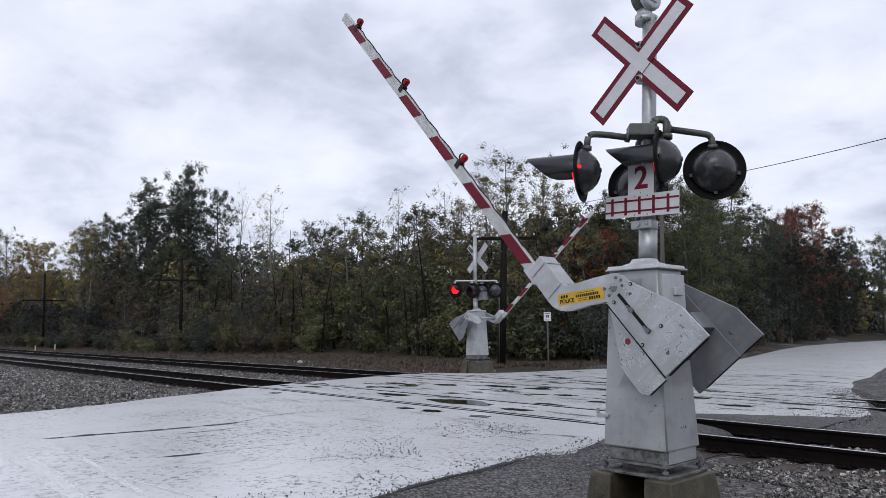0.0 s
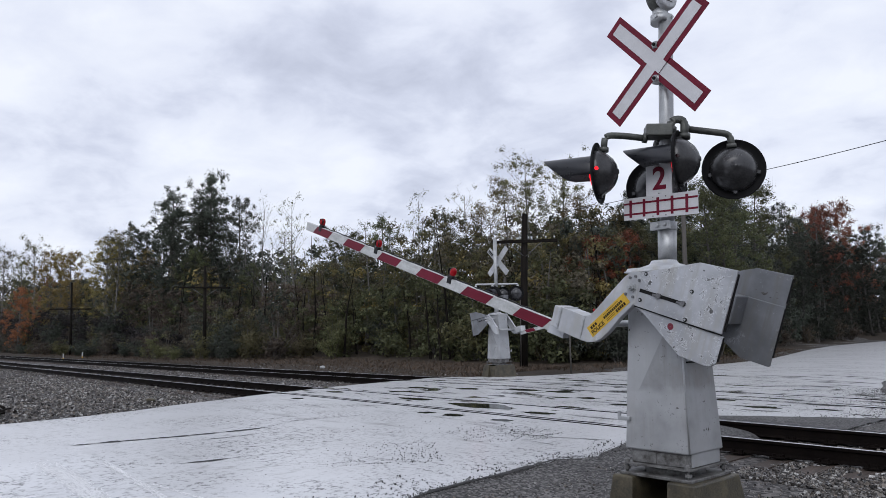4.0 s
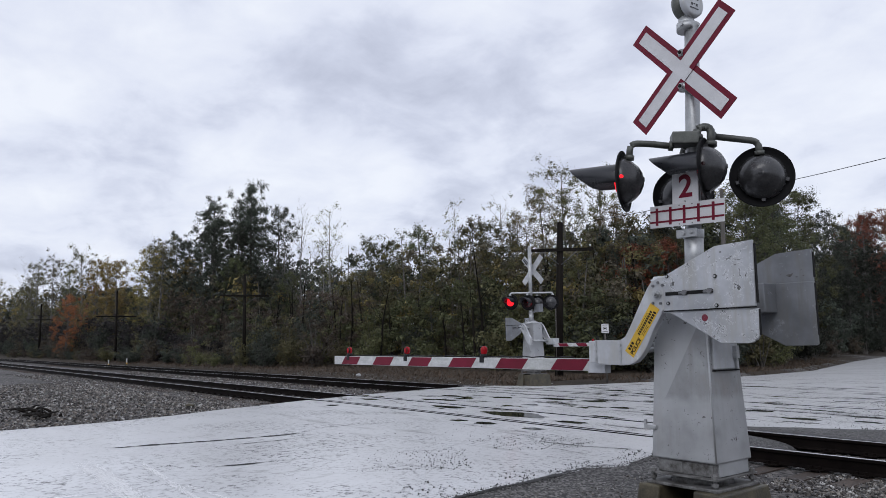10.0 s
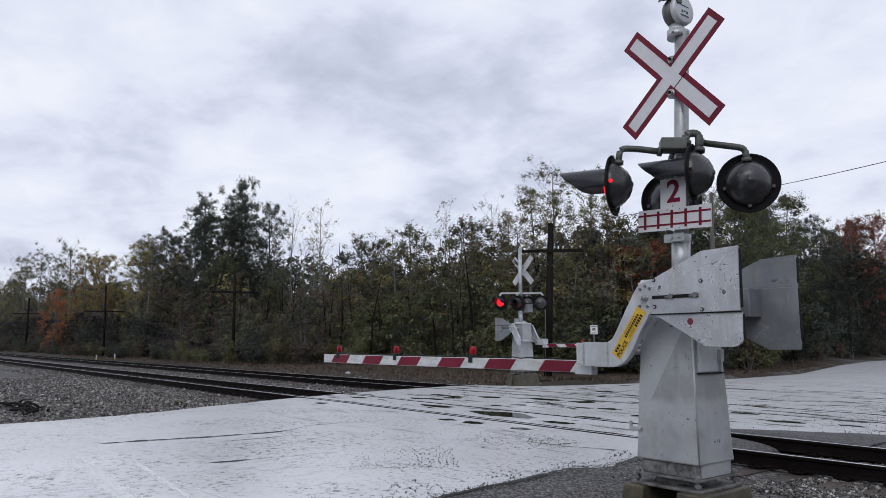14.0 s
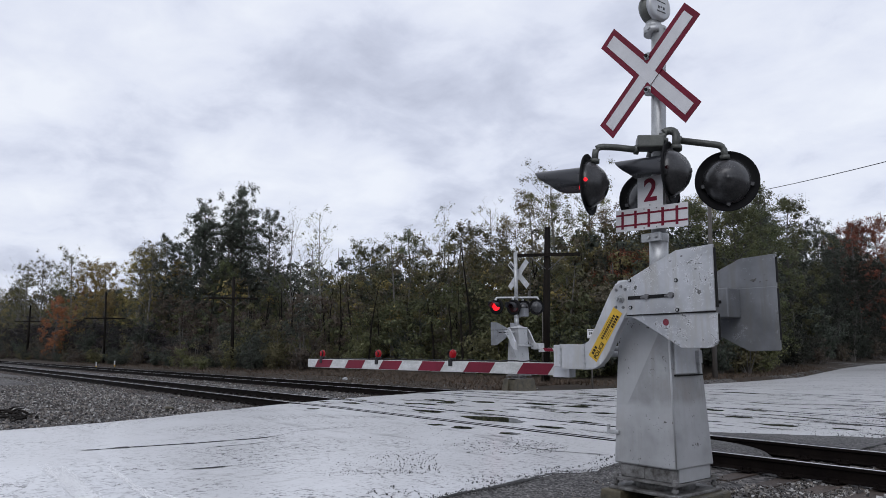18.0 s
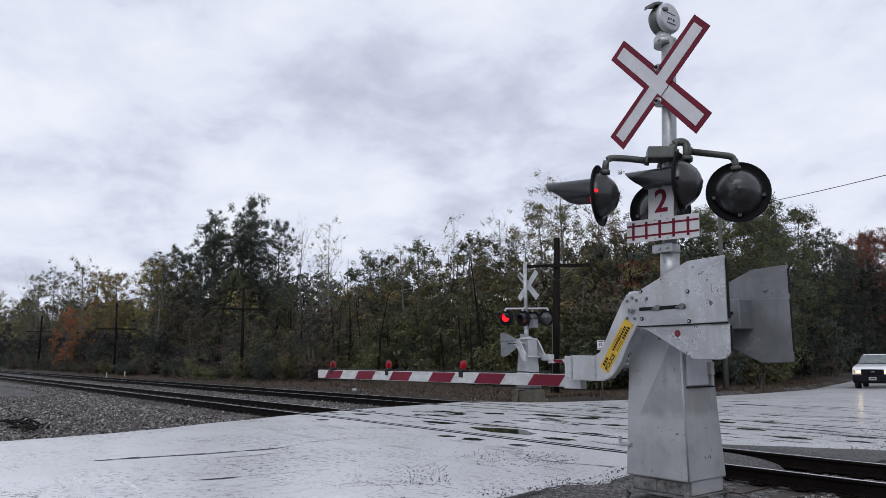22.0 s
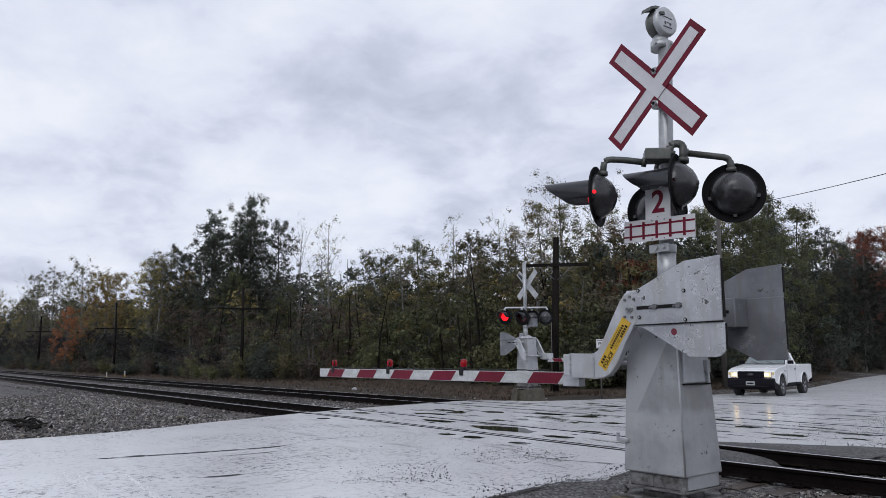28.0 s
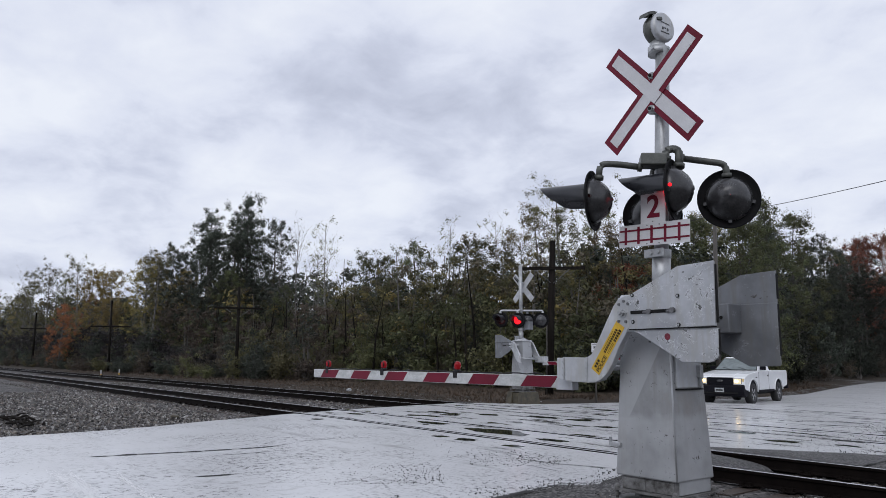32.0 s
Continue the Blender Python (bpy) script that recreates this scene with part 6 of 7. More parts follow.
    # cranked side plates from pivot to arm
    crank = [(-0.11, 1.838), (-0.17, 1.812), (-0.215, 1.760), (-0.30, 1.625), (-0.40, 1.455), (-0.455, 1.375), (-0.50, 1.352), (-0.77, 1.357), (-0.77, 1.160), (-0.50, 1.155), (-0.43, 1.160), (-0.365, 1.185), (-0.31, 1.230), (-0.255, 1.305), (-0.18, 1.445), (-0.10, 1.560), (-0.03, 1.630), (0.02, 1.66), (0.02, 1.80), (-0.04, 1.838)]
    for k, (y0, y1) in enumerate(((-4.012, -3.950), (-3.170, -3.110))):
        s = Shape()
        if k == 0:
            s.plate(around(crank), y0 + yo, y0 + yo + 0.012)
        else:
            s.plate(around([p for p in crank if p[0] > -0.62] + []), y1 + yo - 0.012, y1 + yo)
        pl = part("crank_plate", s, "silver_clean", G, "cranked silver side plate", bevel=0.002)
        # rim flange along both edges
        ring = around(crank[1:7]) if k == 0 else around(crank[1:6])
        low = around(crank[8:16]) if k == 0 else around(crank[9:16])
        for chain in (ring, low):
            s = Shape()
            for (xa, za), (xb, zb) in zip(chain, chain[1:]):
                nx, nz = zb - za, xa - xb
                w = math.hypot(nx, nz) or 1
                nx, nz = nx / w * 0.006, nz / w * 0.006
                s.plate(((xa - nx, za - nz), (xb - nx, zb - nz), (xb + nx, zb + nz), (xa + nx, za + nz)), y0 + yo + 0.002, y1 + yo - 0.002)
            part("rim", s, "silver_clean", pl)
        fy = y0 + yo if k == 0 else y1 + yo
        ax = (0, -1, 0) if k == 0 else (0, 1, 0)
        s = Shape()
        s.bolt((-0.075, fy, -0.03), 0.038, 0.010, ax)
        s.bolt((-0.075, fy + 0.012 * ax[1], -0.03), 0.027, 0.026, ax)
        s.bolt((-0.075, fy + 0.04 * ax[1], -0.03), 0.015, 0.018, ax)
        part("pivot_nut", s, "galv", pl, "large hexagonal pivot nut")
        for x, z in ((-0.112, 0.040), (-0.065, 0.062), (-0.025, 0.040), (-0.120, -0.095), (-0.050, -0.100)):
            s = Shape()
            s.bolt((x, fy, z), 0.0125, 0.009, ax)
            part("bolt", s, "bolt", pl)
        if k == 0:
            # yellow notice along the crank
            q = Matrix(((1, 0, 0, 0), (0, 1, 0, 0), (0, 0, 1, 0), (0, 0, 0, 1))) @ pose(-0.2375, fy - 0.0015, -0.308, 0, -54.5, 0)
            s = Shape()
            s.box(-0.232, 0.232, -0.001, 0.001, -0.048, 0.048)
            st = part("notice", s, "yellow", pl, "yellow emergency notice", m=q)
            lettering("word", "POLICE", 0.046, "ink", st, pose(-0.140, -0.0022, -0.020, 90, 0, 0))
            # unreadable lines become short bars, one for each character
            for x0, x1, z0, z1, k in ((-0.200, -0.120, 0.008, 0.032, 3), (-0.045, 0.185, -0.004, 0.018, 11), (0.085, 0.200, -0.038, -0.012, 5), (-0.03, 0.15, 0.028, 0.033, 12), (-0.03, 0.07, -0.020, -0.015, 8), (-0.03, 0.07, -0.034, -0.029, 8)):
                w = (x1 - x0) / k
                for i in range(k):
                    s = Shape()
                    s.box(x0 + i * w, x0 + (i + 0.68) * w, -0.0026, -0.0010, z0, z1)
                    part("text_bar", s, "ink", st)
    # arm butt: a channel with bolted straps
    s = Shape()
    s.box(-0.80, -0.42, -4.008 + yo, -3.80 + yo, 1.168 - PIVOT.z, 1.350 - PIVOT.z)
    butt = part("arm_butt", s, "silver_clean", G, "silver box at the arm's root", bevel=0.006)
    for x in (-0.715, -0.46):
        s = Shape()
        s.box(x - 0.008, x + 0.008, -4.016 + yo, -3.795 + yo, 1.163 - PIVOT.z, 1.356 - PIVOT.z)
        for z in (-0.42, -0.47, -0.53):
            s.bolt((x, -4.016 + yo, z), 0.012, 0.008)
        part("strap", s, "galv", butt)
    s = Shape()
    s.box(-0.90, -0.71, -3.915 + yo, -3.835 + yo, 1.075 - PIVOT.z, 1.172 - PIVOT.z)
    part("arm_socket", s, "silver_clean", butt, bevel=0.004)
    s = Shape()
    s.tube([(-0.50, -3.82 + yo, -0.47), (-0.48, -3.16 + yo, -0.45)], 0.028, 10)
    s.tube([(-0.36, -3.95 + yo, -0.42), (-0.36, -3.16 + yo, -0.42)], 0.022, 10)
    part("cross_tie", s, "galv", G, "steel tie between the side plates")
    s = Shape()
    s.tube([(-0.06, -4.00 + yo, -0.03), (-0.06, -3.12 + yo, -0.03)], 0.04, 14)
    part("pivot_shaft", s, "galv", G)
    # striped arm
    z0, z1, ya, yb = 1.088 - PIVOT.z, 1.196 - PIVOT.z, -3.905 + yo, -3.855 + yo
    s = Shape()
    s.box(-5.35, -0.80, ya, yb, z0, z1)
    arm = part("arm", s, "arm_white", G, "long white gate arm with red slanted stripes", bevel=0.005)
    for i in range(6):
        x = -5.155 + 0.760 * i
        for yy in ((ya - 0.0022, ya), (yb, yb + 0.0022)):
            st = Shape()
            st.plate(((x, z0 + 0.004), (x + 0.385, z0 + 0.004), (x + 0.475, z1 - 0.004), (x + 0.09, z1 - 0.004)), *yy)
            part("red_stripe", st, "red", arm)
    for i, x in enumerate((-4.99, -3.68, -2.315)):
        lm = Shape()
        lm.box(x - 0.03, x + 0.03, ya - 0.008, yb + 0.008, z1 - 0.05, z1 + 0.02)
        lm.tube([(x, (ya + yb) / 2, z1), (x, (ya + yb) / 2, z1 + 0.035)], 0.035, 12)
        clamp = part("lamp_clamp", lm, "black", arm, "black lamp clamp on the arm")
        lm = Shape()
        lm.lathe([(0.020, 0.030), (0.031, 0.042), (0.036, 0.062), (0.036, 0.088), (0.029, 0.107), (0.014, 0.117), (0.001, 0.119)], 18, m=pose(x, (ya + yb) / 2, z1, 0, 6 * (i - 1), 0) @ Matrix(((1, 0, 0, 0), (0, 0, 1, 0), (0, 1, 0, 0), (0, 0, 0, 1))))
        hood = Shape()
        hood.lathe([(0.038, -0.004), (0.043, 0.006), (0.043, 0.014), (0.037, 0.018)], 18, m=pose(x - 0.010, (ya + yb) / 2 - 0.026, z1 + 0.073, 0, 0, 0))
        part("lamp_rim", hood, "black", clamp, "thin black lamp rim")
        part("arm_lamp", lm, "red_dim", clamp, "small red gate lamp")
    s = Shape()
    pts = []
    for i in range(38):
        x = -4.97 + i * 0.105
        pts.append((x, (ya + yb) / 2 + 0.006 * math.sin(i * 1.7), z1 + 0.012 + 0.006 * math.sin(i * 2.3)))
    s.tube(pts, 0.006, 6)
    part("lamp_cable", s, "black", arm, "thin black cable along the arm")
    return G


near_gate = gate("crossing_gate", "red and white striped gate arm with silver counterweight panels", True)
SWING = Vector((-0.095, 0.0, -0.040))
FAR_PIVOT = pose(*FAR_O, 0, 0, 180) @ Matrix.Translation(PIVOT - NEAR_O)
far_gate = copy_thing(near_gate, FAR_PIVOT)
tagged(far_gate, "striped gate arm of the signal across the tracks")


def foundation(p, turn, label):
    F = thing("concrete_foundation", pose(*p, 0, 0, turn), label, "foundation", "foundations of the signals")
    s = Shape()
    s.box(-0.315, 0.315, -0.300, 0.300, 0.222, 0.246)
    part("base_plate", s, "foot_dirt", F, "corroded grey steel base plate", bevel=0.006)
    for sx in (-1, 1):
        s = Shape()
        a, b = (0.36, 0.13) if sx > 0 else (-0.17, -0.36)
        lo, hi = min(a, b), max(a, b)
        o = 0.10
        v = [(lo - (o if sx < 0 else 0), -0.42, -0.45), (hi + (o if sx > 0 else 0), -0.42, -0.45), (hi + (o if sx > 0 else 0), 0.42, -0.45), (lo - (o if sx < 0 else 0), 0.42, -0.45), (lo, -0.34, 0.222), (hi, -0.34, 0.222), (hi, 0.34, 0.222), (lo, 0.34, 0.222)]
        s.add(v, [(3, 2, 1, 0), (4, 5, 6, 7), (0, 1, 5, 4), (1, 2, 6, 5), (2, 3, 7, 6), (3, 0, 4, 7)])
        part("pier", s, "concrete", F, bevel=0.015)
    s = Shape()
    s.box(-0.17, 0.13, 0.16, 0.32, -0.45, 0.195)
    part("core", s, "concrete", F)
    return F


foundation(NEAR_O, 0, "stained mossy concrete foundation under the signal")
foundation(FAR_O, 180, "small grey concrete foundation across the tracks")

# ---- poles, wires, signs and small things ----


def utility_pole(p, top, arm_z, arm_dir, half, mat, label, lean=(0.0, 0.0), insulators=8, girth=0.165):
    U = thing("utility_pole", pose(*p), label, "utility pole", "poles along the line")
    s = Shape()
    h = top
    s.tube([(0, 0, -0.3), (lean[0] * 0.5, lean[1] * 0.5, h / 2), (lean[0], lean[1], h)], [girth, girth * 0.88, girth * 0.70], 14)
    part("post", s, mat, U)
    if arm_z:
        a = Vector((arm_dir[0], arm_dir[1], 0)).normalized()
        k = arm_z / h
        c = Vector((lean[0] * k, lean[1] * k, arm_z)) - Vector((-a.y, a.x, 0)) * 0.14
        q = Matrix.Translation(c) @ Matrix.Rotation(math.atan2(a.y, a.x), 4, "Z")
        s = Shape()
        s.box(-half, half, -0.05, 0.05, -0.06, 0.06)
        arm = part("crossarm", s, mat, U, "dark wooden crossarm", m=q, bevel=0.008)
        for i in range(insulators):
            x = -half + 0.12 + (2 * half - 0.24) * i / (insulators - 1)
            s = Shape()
            s.tube([(x, 0, 0.06), (x, 0, 0.12)], 0.012, 6)
            s.slot = 1
            s.lathe([(0.001, 0.19), (0.03, 0.18), (0.035, 0.15), (0.028, 0.14), (0.036, 0.115), (0.001, 0.11)], 10, m=pose(x, 0, 0) @ Matrix(((1, 0, 0, 0), (0, 0, 1, 0), (0, 1, 0, 0), (0, 0, 0, 1))))
            part("insulator", s, ("bolt", "ceramic" if p[0] > -30 else "arm_cast"), arm, "small glass insulator")
        for sg in (-1, 1):
            s = Shape()
            s.tube([(sg * half * 0.52, -0.03, -0.05), (0, 0.06, -0.62)], 0.016, 6)
            part("brace", s, "bolt", arm, "thin iron brace")
    return U


CR = (0.617, 0.787)
utility_pole((-16.50, 12.42, 0.0), 6.10, 4.98, (0.74, 0.67), 1.30, "pole", "dark creosoted utility pole with crossarm beside the crossing", (0.33, 0.0))
utility_pole((-13.97, 20.31, -0.1), 8.1, 0, CR, 1.0, "greypole", "plain grey wooden pole at the wood's edge", (0.2, 0.0), girth=0.115)
utility_pole((-43.8, 11.0, 0.0), 6.25, 4.78, (0.39, 0.92), 1.60, "pole", "dark old telegraph pole with crossarm before the woods", (-0.2, 0.0), girth=0.12)
utility_pole((-76.7, 11.0, 0.0), 7.3, 4.6, (0.39, 0.92), 1.95, "pole", "dark old telegraph pole with crossarm before the woods", (-0.5, 0.0), girth=0.12)
utility_pole((-120.4, 11.0, 0.0), 8.1, 5.7, (0.39, 0.92), 1.95, "pole", "dark old telegraph pole far along the line", (0.0, 0.0))


def wire(a, b, sag, r, label):
    a, b = Vector(a), Vector(b)
    s = Shape()
    s.tube([a.lerp(b, u) - Vector((0, 0, sag * 4 * u * (1 - u))) for u in np.linspace(0, 1, 25)], r, 5)
    return tagged(part("overhead_wire", s, "black"), label, "wire", "overhead wires")


wire((-16.17, 12.42, 5.95), (-13.77, 20.31, 7.80), 0.10, 0.012, "thin black overhead wire between two poles")
wire((-13.77, 20.31, 7.80), (6.0, 6.0, 5.62), 0.30, 0.012, "thin black overhead wire across the road")
wire((-16.17, 12.42, 6.0), (-44.0, 11.0, 6.1), 0.5, 0.008, "thin black overhead wire along the tracks")
# guy wire and ground lead on the near pole
s = Shape()
s.tube([(-16.42, 12.22, 0.0), (-16.36, 12.22, 3.0)], 0.02, 8)
tagged(part("cable_guard", s, "greypole"), "grey cable guard strip on the dark pole", "cable guard")

# small white sign on a post
N = thing("notice_sign", pose(-13.27, 11.37, -0.05), "small white notice sign on a thin grey post", "sign")
s = Shape()
s.tube([(0, 0, -0.2), (0, 0, 2.0)], 0.03, 8)
part("post", s, "greypole", N)
q = pose(0, 0, 1.86, 0, 0, 42)
s = Shape()
s.box(-0.125, 0.125, -0.045, -0.035, -0.155, 0.165)
b = part("board", s, "white", N, m=q, bevel=0.004)
for x0, x1, z0, z1 in ((-0.09, 0.09, 0.115, 0.135), (-0.05, -0.025, -0.04, 0.045), (0.025, 0.05, -0.04, 0.045), (-0.025, 0.025, -0.01, 0.015), (-0.05, 0.05, 0.045, 0.062), (-0.09, 0.09, -0.12, -0.10)):
    s = Shape()
    s.box(x0, x1, -0.0475, -0.045, z0, z1)
    part("text_bar", s, "ink", b)

# stakes by the far track
for x, y in ((-65.6, 7.7), (-64.4, 8.9)):
    M_ = thing("marker_stake", pose(x, y, ground_z(x, y), 4, 13, 0), "short white and yellow marker stake beside the track", "marker stake", "stakes by the track")
    s = Shape()
    s.box(-0.065, 0.065, -0.04, 0.04, -0.1, 0.52)
    part("stake", s, "white", M_, bevel=0.02)
    s = Shape()
    s.box(-0.070, 0.070, -0.045, 0.045, 0.03, 0.18)
    part("band", s, "yellow", M_)


def boulder(name, p, size, seed, mat, label, category):
    rng = np.random.default_rng(seed)
    bm = bmesh.new()
    bmesh.ops.create_icosphere(bm, subdivisions=2, radius=1)
    for v in bm.verts:
        k = 1 + 0.28 * noise.noise(v.co * 1.7 + Vector((seed, 0, 0))) + rng.uniform(-0.04, 0.04)
        v.co = Vector((v.co.x * size[0], v.co.y * size[1], v.co.z * size[2])) * k
    me = bpy.data.meshes.new(name)
    bm.to_mesh(me)
    bm.free()
    me.materials.append(MAT[mat])
    ob = new(name, me)
    ob.matrix_basis = pose(*p)
    return tagged(ob, label, category)


boulder("rock", (-24.7, 8.3, 0.02), (0.15, 0.11, 0.07), 3, "galv", "small pale rock beside the far track", "rock")
boulder("rock", (-13.9, -2.9, 0.0), (0.16, 0.10, 0.05), 9, "concrete", "flat reddish stone on the gravel", "rock")

# a dead branch lying on the gravel
dead = thing("dead_branch", pose(-14.6, -6.0, 0.0), "dark wet dead branch lying on the gravel", "branch")
rngb = np.random.default_rng(4)
for k in range(22):
    B = Shape()
    p0 = Vector((rngb.uniform(-1.6, 1.6), rngb.uniform(-0.35, 0.35), 0.0))
    d = Vector((rngb.choice([-1, 1]), rngb.uniform(-0.45, 0.45), 0)).normalized() * rngb.uniform(0.5, 1.3)
    B.tube([p0, p0 + d * 0.5 + Vector((0, 0, 0.035)), p0 + d + Vector((0, 0, 0.01))], [0.028, 0.02, 0.008], 6)
    part("twig", B, "pole", dead)

# ---- white pickup truck: local -y is forward, the front axle at the origin ----
T = thing("pickup_truck", pose(-10, 30, -0.06), "white pickup truck with black bumper and lit headlights", "pickup truck")


def arc(cy, cz, r, a0, a1, n=9):
    return [(cy + r * math.cos(radians(a0 + (a1 - a0) * i / n)), cz + r * math.sin(radians(a0 + (a1 - a0) * i / n))) for i in range(n + 1)]


def side_plate(s, pts, x0, x1):
    """A polygon in y and z, thick from x0 to x1."""
    return s.plate(pts, x0, x1, m=Matrix(((0, 1, 0, 0), (1, 0, 0, 0), (0, 0, 1, 0), (0, 0, 0, 1))))


prof = [(-0.80, 0.54), (-0.86, 0.70), (-0.84, 0.90), (-0.76, 0.975), (-0.42, 1.065), (0.66, 1.170), (0.80, 1.18), (2.00, 1.18), (2.03, 1.12), (2.05, 1.18), (3.92, 1.18), (3.95, 1.05), (3.93, 0.62), (3.50, 0.54)]
prof += arc(2.83, 0.40, 0.47, 15, 165) + [(2.30, 0.44), (0.56, 0.42)] + arc(0.0, 0.40, 0.47, 12, 168) + [(-0.62, 0.50)]
s = Shape()
side_plate(s, prof, -0.84, 0.84)
body = part("body", s, "truck_white", T, "white painted pickup body", bevel=0.065)
s = Shape()
s.box(-0.70, 0.70, -0.45, 3.6, 0.34, 0.60)
part("underbody", s, "truck_black", T)
s = Shape()
s.add([(-0.80, 0.70, 1.16), (0.80, 0.70, 1.16), (0.80, 2.02, 1.16), (-0.80, 2.02, 1.16), (-0.63, 1.32, 1.62), (0.63, 1.32, 1.62), (0.64, 1.92, 1.62), (-0.64, 1.92, 1.62)], [(3, 2, 1, 0), (4, 5, 6, 7), (0, 1, 5, 4), (1, 2, 6, 5), (2, 3, 7, 6), (3, 0, 4, 7)])
s.add([(-0.63, 1.30, 1.615), (0.63, 1.30, 1.615), (0.64, 1.95, 1.615), (-0.64, 1.95, 1.615), (-0.56, 1.40, 1.660), (0.56, 1.40, 1.660), (0.56, 1.86, 1.660), (-0.56, 1.86, 1.660)], [(3, 2, 1, 0), (4, 5, 6, 7), (0, 1, 5, 4), (1, 2, 6, 5), (2, 3, 7, 6), (3, 0, 4, 7)])
cab = part("cab", s, "truck_white", T, "white regular cab", bevel=0.03)
# windows lie just proud of the cab's faces
s = Shape()
s.add([(-0.770, 0.719, 1.174), (0.770, 0.719, 1.174), (0.612, 1.301, 1.606), (-0.612, 1.301, 1.606)], [(0, 1, 2, 3)], m=pose(0, -0.007, 0.008))
part("windscreen_surround", s, "ink", cab, "black rubber windscreen surround")
s = Shape()
s.add([(-0.735, 0.750, 1.197), (0.735, 0.750, 1.197), (0.595, 1.277, 1.588), (-0.595, 1.277, 1.588)], [(0, 1, 2, 3)], m=pose(0, -0.010, 0.012))
part("windscreen", s, "dark_glass", cab, "wet tinted windscreen, sky reflection in its colour")
for sg in (-1, 1):
    s = Shape()
    s.add([(sg * 0.7815, 0.95, 1.21), (sg * 0.7815, 1.66, 1.21), (sg * 0.655, 1.66, 1.565), (sg * 0.655, 1.36, 1.565)], [(0, 1, 2, 3)], m=pose(sg * 0.006, 0, 0))
    part("side_window", s, "dark_glass", cab)
    s = Shape()
    s.box(sg * 0.90 - 0.10, sg * 0.90 + 0.10, 0.90, 0.99, 1.20, 1.33)
    s.box(min(sg * 0.78, sg * 0.84), max(sg * 0.78, sg * 0.84), 0.93, 0.97, 1.22, 1.26)
    part("mirror", s, "truck_black", cab, "black door mirror", bevel=0.02)
    for y in (0.62, 1.72):
        s = Shape()
        s.box(sg * 0.842 - 0.002, sg * 0.842 + 0.002, y - 0.004, y + 0.004, 0.50, 1.14)
        part("door_seam", s, "ink", body)
    s = Shape()
    s.box(sg * 0.847 - 0.012, sg * 0.847 + 0.012, 1.54, 1.66, 0.985, 1.015)
    part("door_handle", s, "truck_black", body, bevel=0.004)
    s = Shape()
    s.box(sg * 0.843 - 0.003, sg * 0.843 + 0.003, 0.28, 0.44, 0.925, 0.955)
    part("side_badge", s, "truck_black", body)
    s = Shape()
    s.box(sg * 0.845 - 0.006, sg * 0.845 + 0.006, 0.64, 2.0, 0.70, 0.715)
    part("side_moulding", s, "truck_white", body)
    # headlamp, amber corner
    s = Shape()
    s.box(sg * 0.60 - 0.145, sg * 0.60 + 0.145, -0.880, -0.76, 0.715, 0.925)
    lampb = part("headlight_case", s, "chrome", body, "bright headlight case", bevel=0.02)
    s = Shape()
    s.box(sg * 0.60 - 0.125, sg * 0.60 + 0.125, -0.892, -0.876, 0.735, 0.905)
    part("headlight_lens", s, "lit_lens", lampb, "warm glowing headlight lens", bevel=0.015)
    s = Shape()
    s.lathe([(0.001, -0.016), (0.05, -0.014), (0.060, 0.0)], 18, m=pose(sg * 0.570, -0.892, 0.825) @ Matrix.Diagonal((1.2, 1, 0.8, 1)))
    part("headlight", s, "headlight", lampb, "lit warm headlight")
    s = Shape()
    s.box(sg * 0.785 - 0.045, sg * 0.785 + 0.045, -0.85, -0.68, 0.720, 0.915)
    part("turn_lamp", s, "lit_corner", lampb, "pale amber corner lamp", bevel=0.025)
    s = Shape()
    s.tube([(sg * 0.28 + 0.1, 0.730, 1.203), (sg * 0.28 - 0.22, 0.85, 1.292)], 0.008, 6)
    part("wiper", s, "truck_black", cab)
for sg in (-1, 1):
    for y, n in ((0.0, "front"), (2.83, "rear")):
        s = Shape()
        ring = arc(y, 0.40, 0.47, 8, 172, 14)
        outer = arc(y, 0.40, 0.515, 8, 172, 14)
        side_plate(s, ring + outer[::-1], sg * 0.850 - 0.014, sg * 0.850 + 0.014)
        part("wheel_arch", s, "truck_white", body, bevel=0.006)
        s = Shape()
        side_plate(s, arc(y, 0.40, 0.465, 0, 180, 14), sg * 0.70 - 0.12, sg * 0.70 + 0.12)
        part("wheel_well", s, "truck_black", T)
    s = Shape()
    s.box(sg * 0.845 - 0.008, sg * 0.845 + 0.008, 0.55, 2.30, 0.42, 0.50)
    part("sill", s, "truck_black", body)
for x in (-0.42, 0.42):
    s = Shape()
    s.tube([(x, -0.70, 0.993), (x, -0.40, 1.068), (x * 1.1, 0.62, 1.166)], 0.012, 6)
    part("bonnet_crease", s, "truck_white", body)
s = Shape()
s.box(-0.62, 0.62, -0.970, -0.945, 0.385, 0.44)
part("air_intake", s, "ink", T)
s = Shape()
s.box(-0.46, 0.46, -0.890, -0.78, 0.665, 0.945)
grille = part("grille", s, "truck_black", body, "black grille with an oval badge", bevel=0.02)
for i in range(4):
    g = Shape()
    g.box(-0.43, 0.43, -0.898, -0.889, 0.700 + i * 0.062, 0.716 + i * 0.062)
    part("grille_bar", g, "truck_black", grille)
g = Shape()
g.lathe([(0.001, -0.012), (0.05, -0.010), (0.058, 0.0)], 18, m=pose(0, -0.898, 0.825) @ Matrix.Diagonal((1.9, 1, 0.8, 1)))
part("badge", g, "dark_cast", grille, "plain oval badge")
s = Shape()
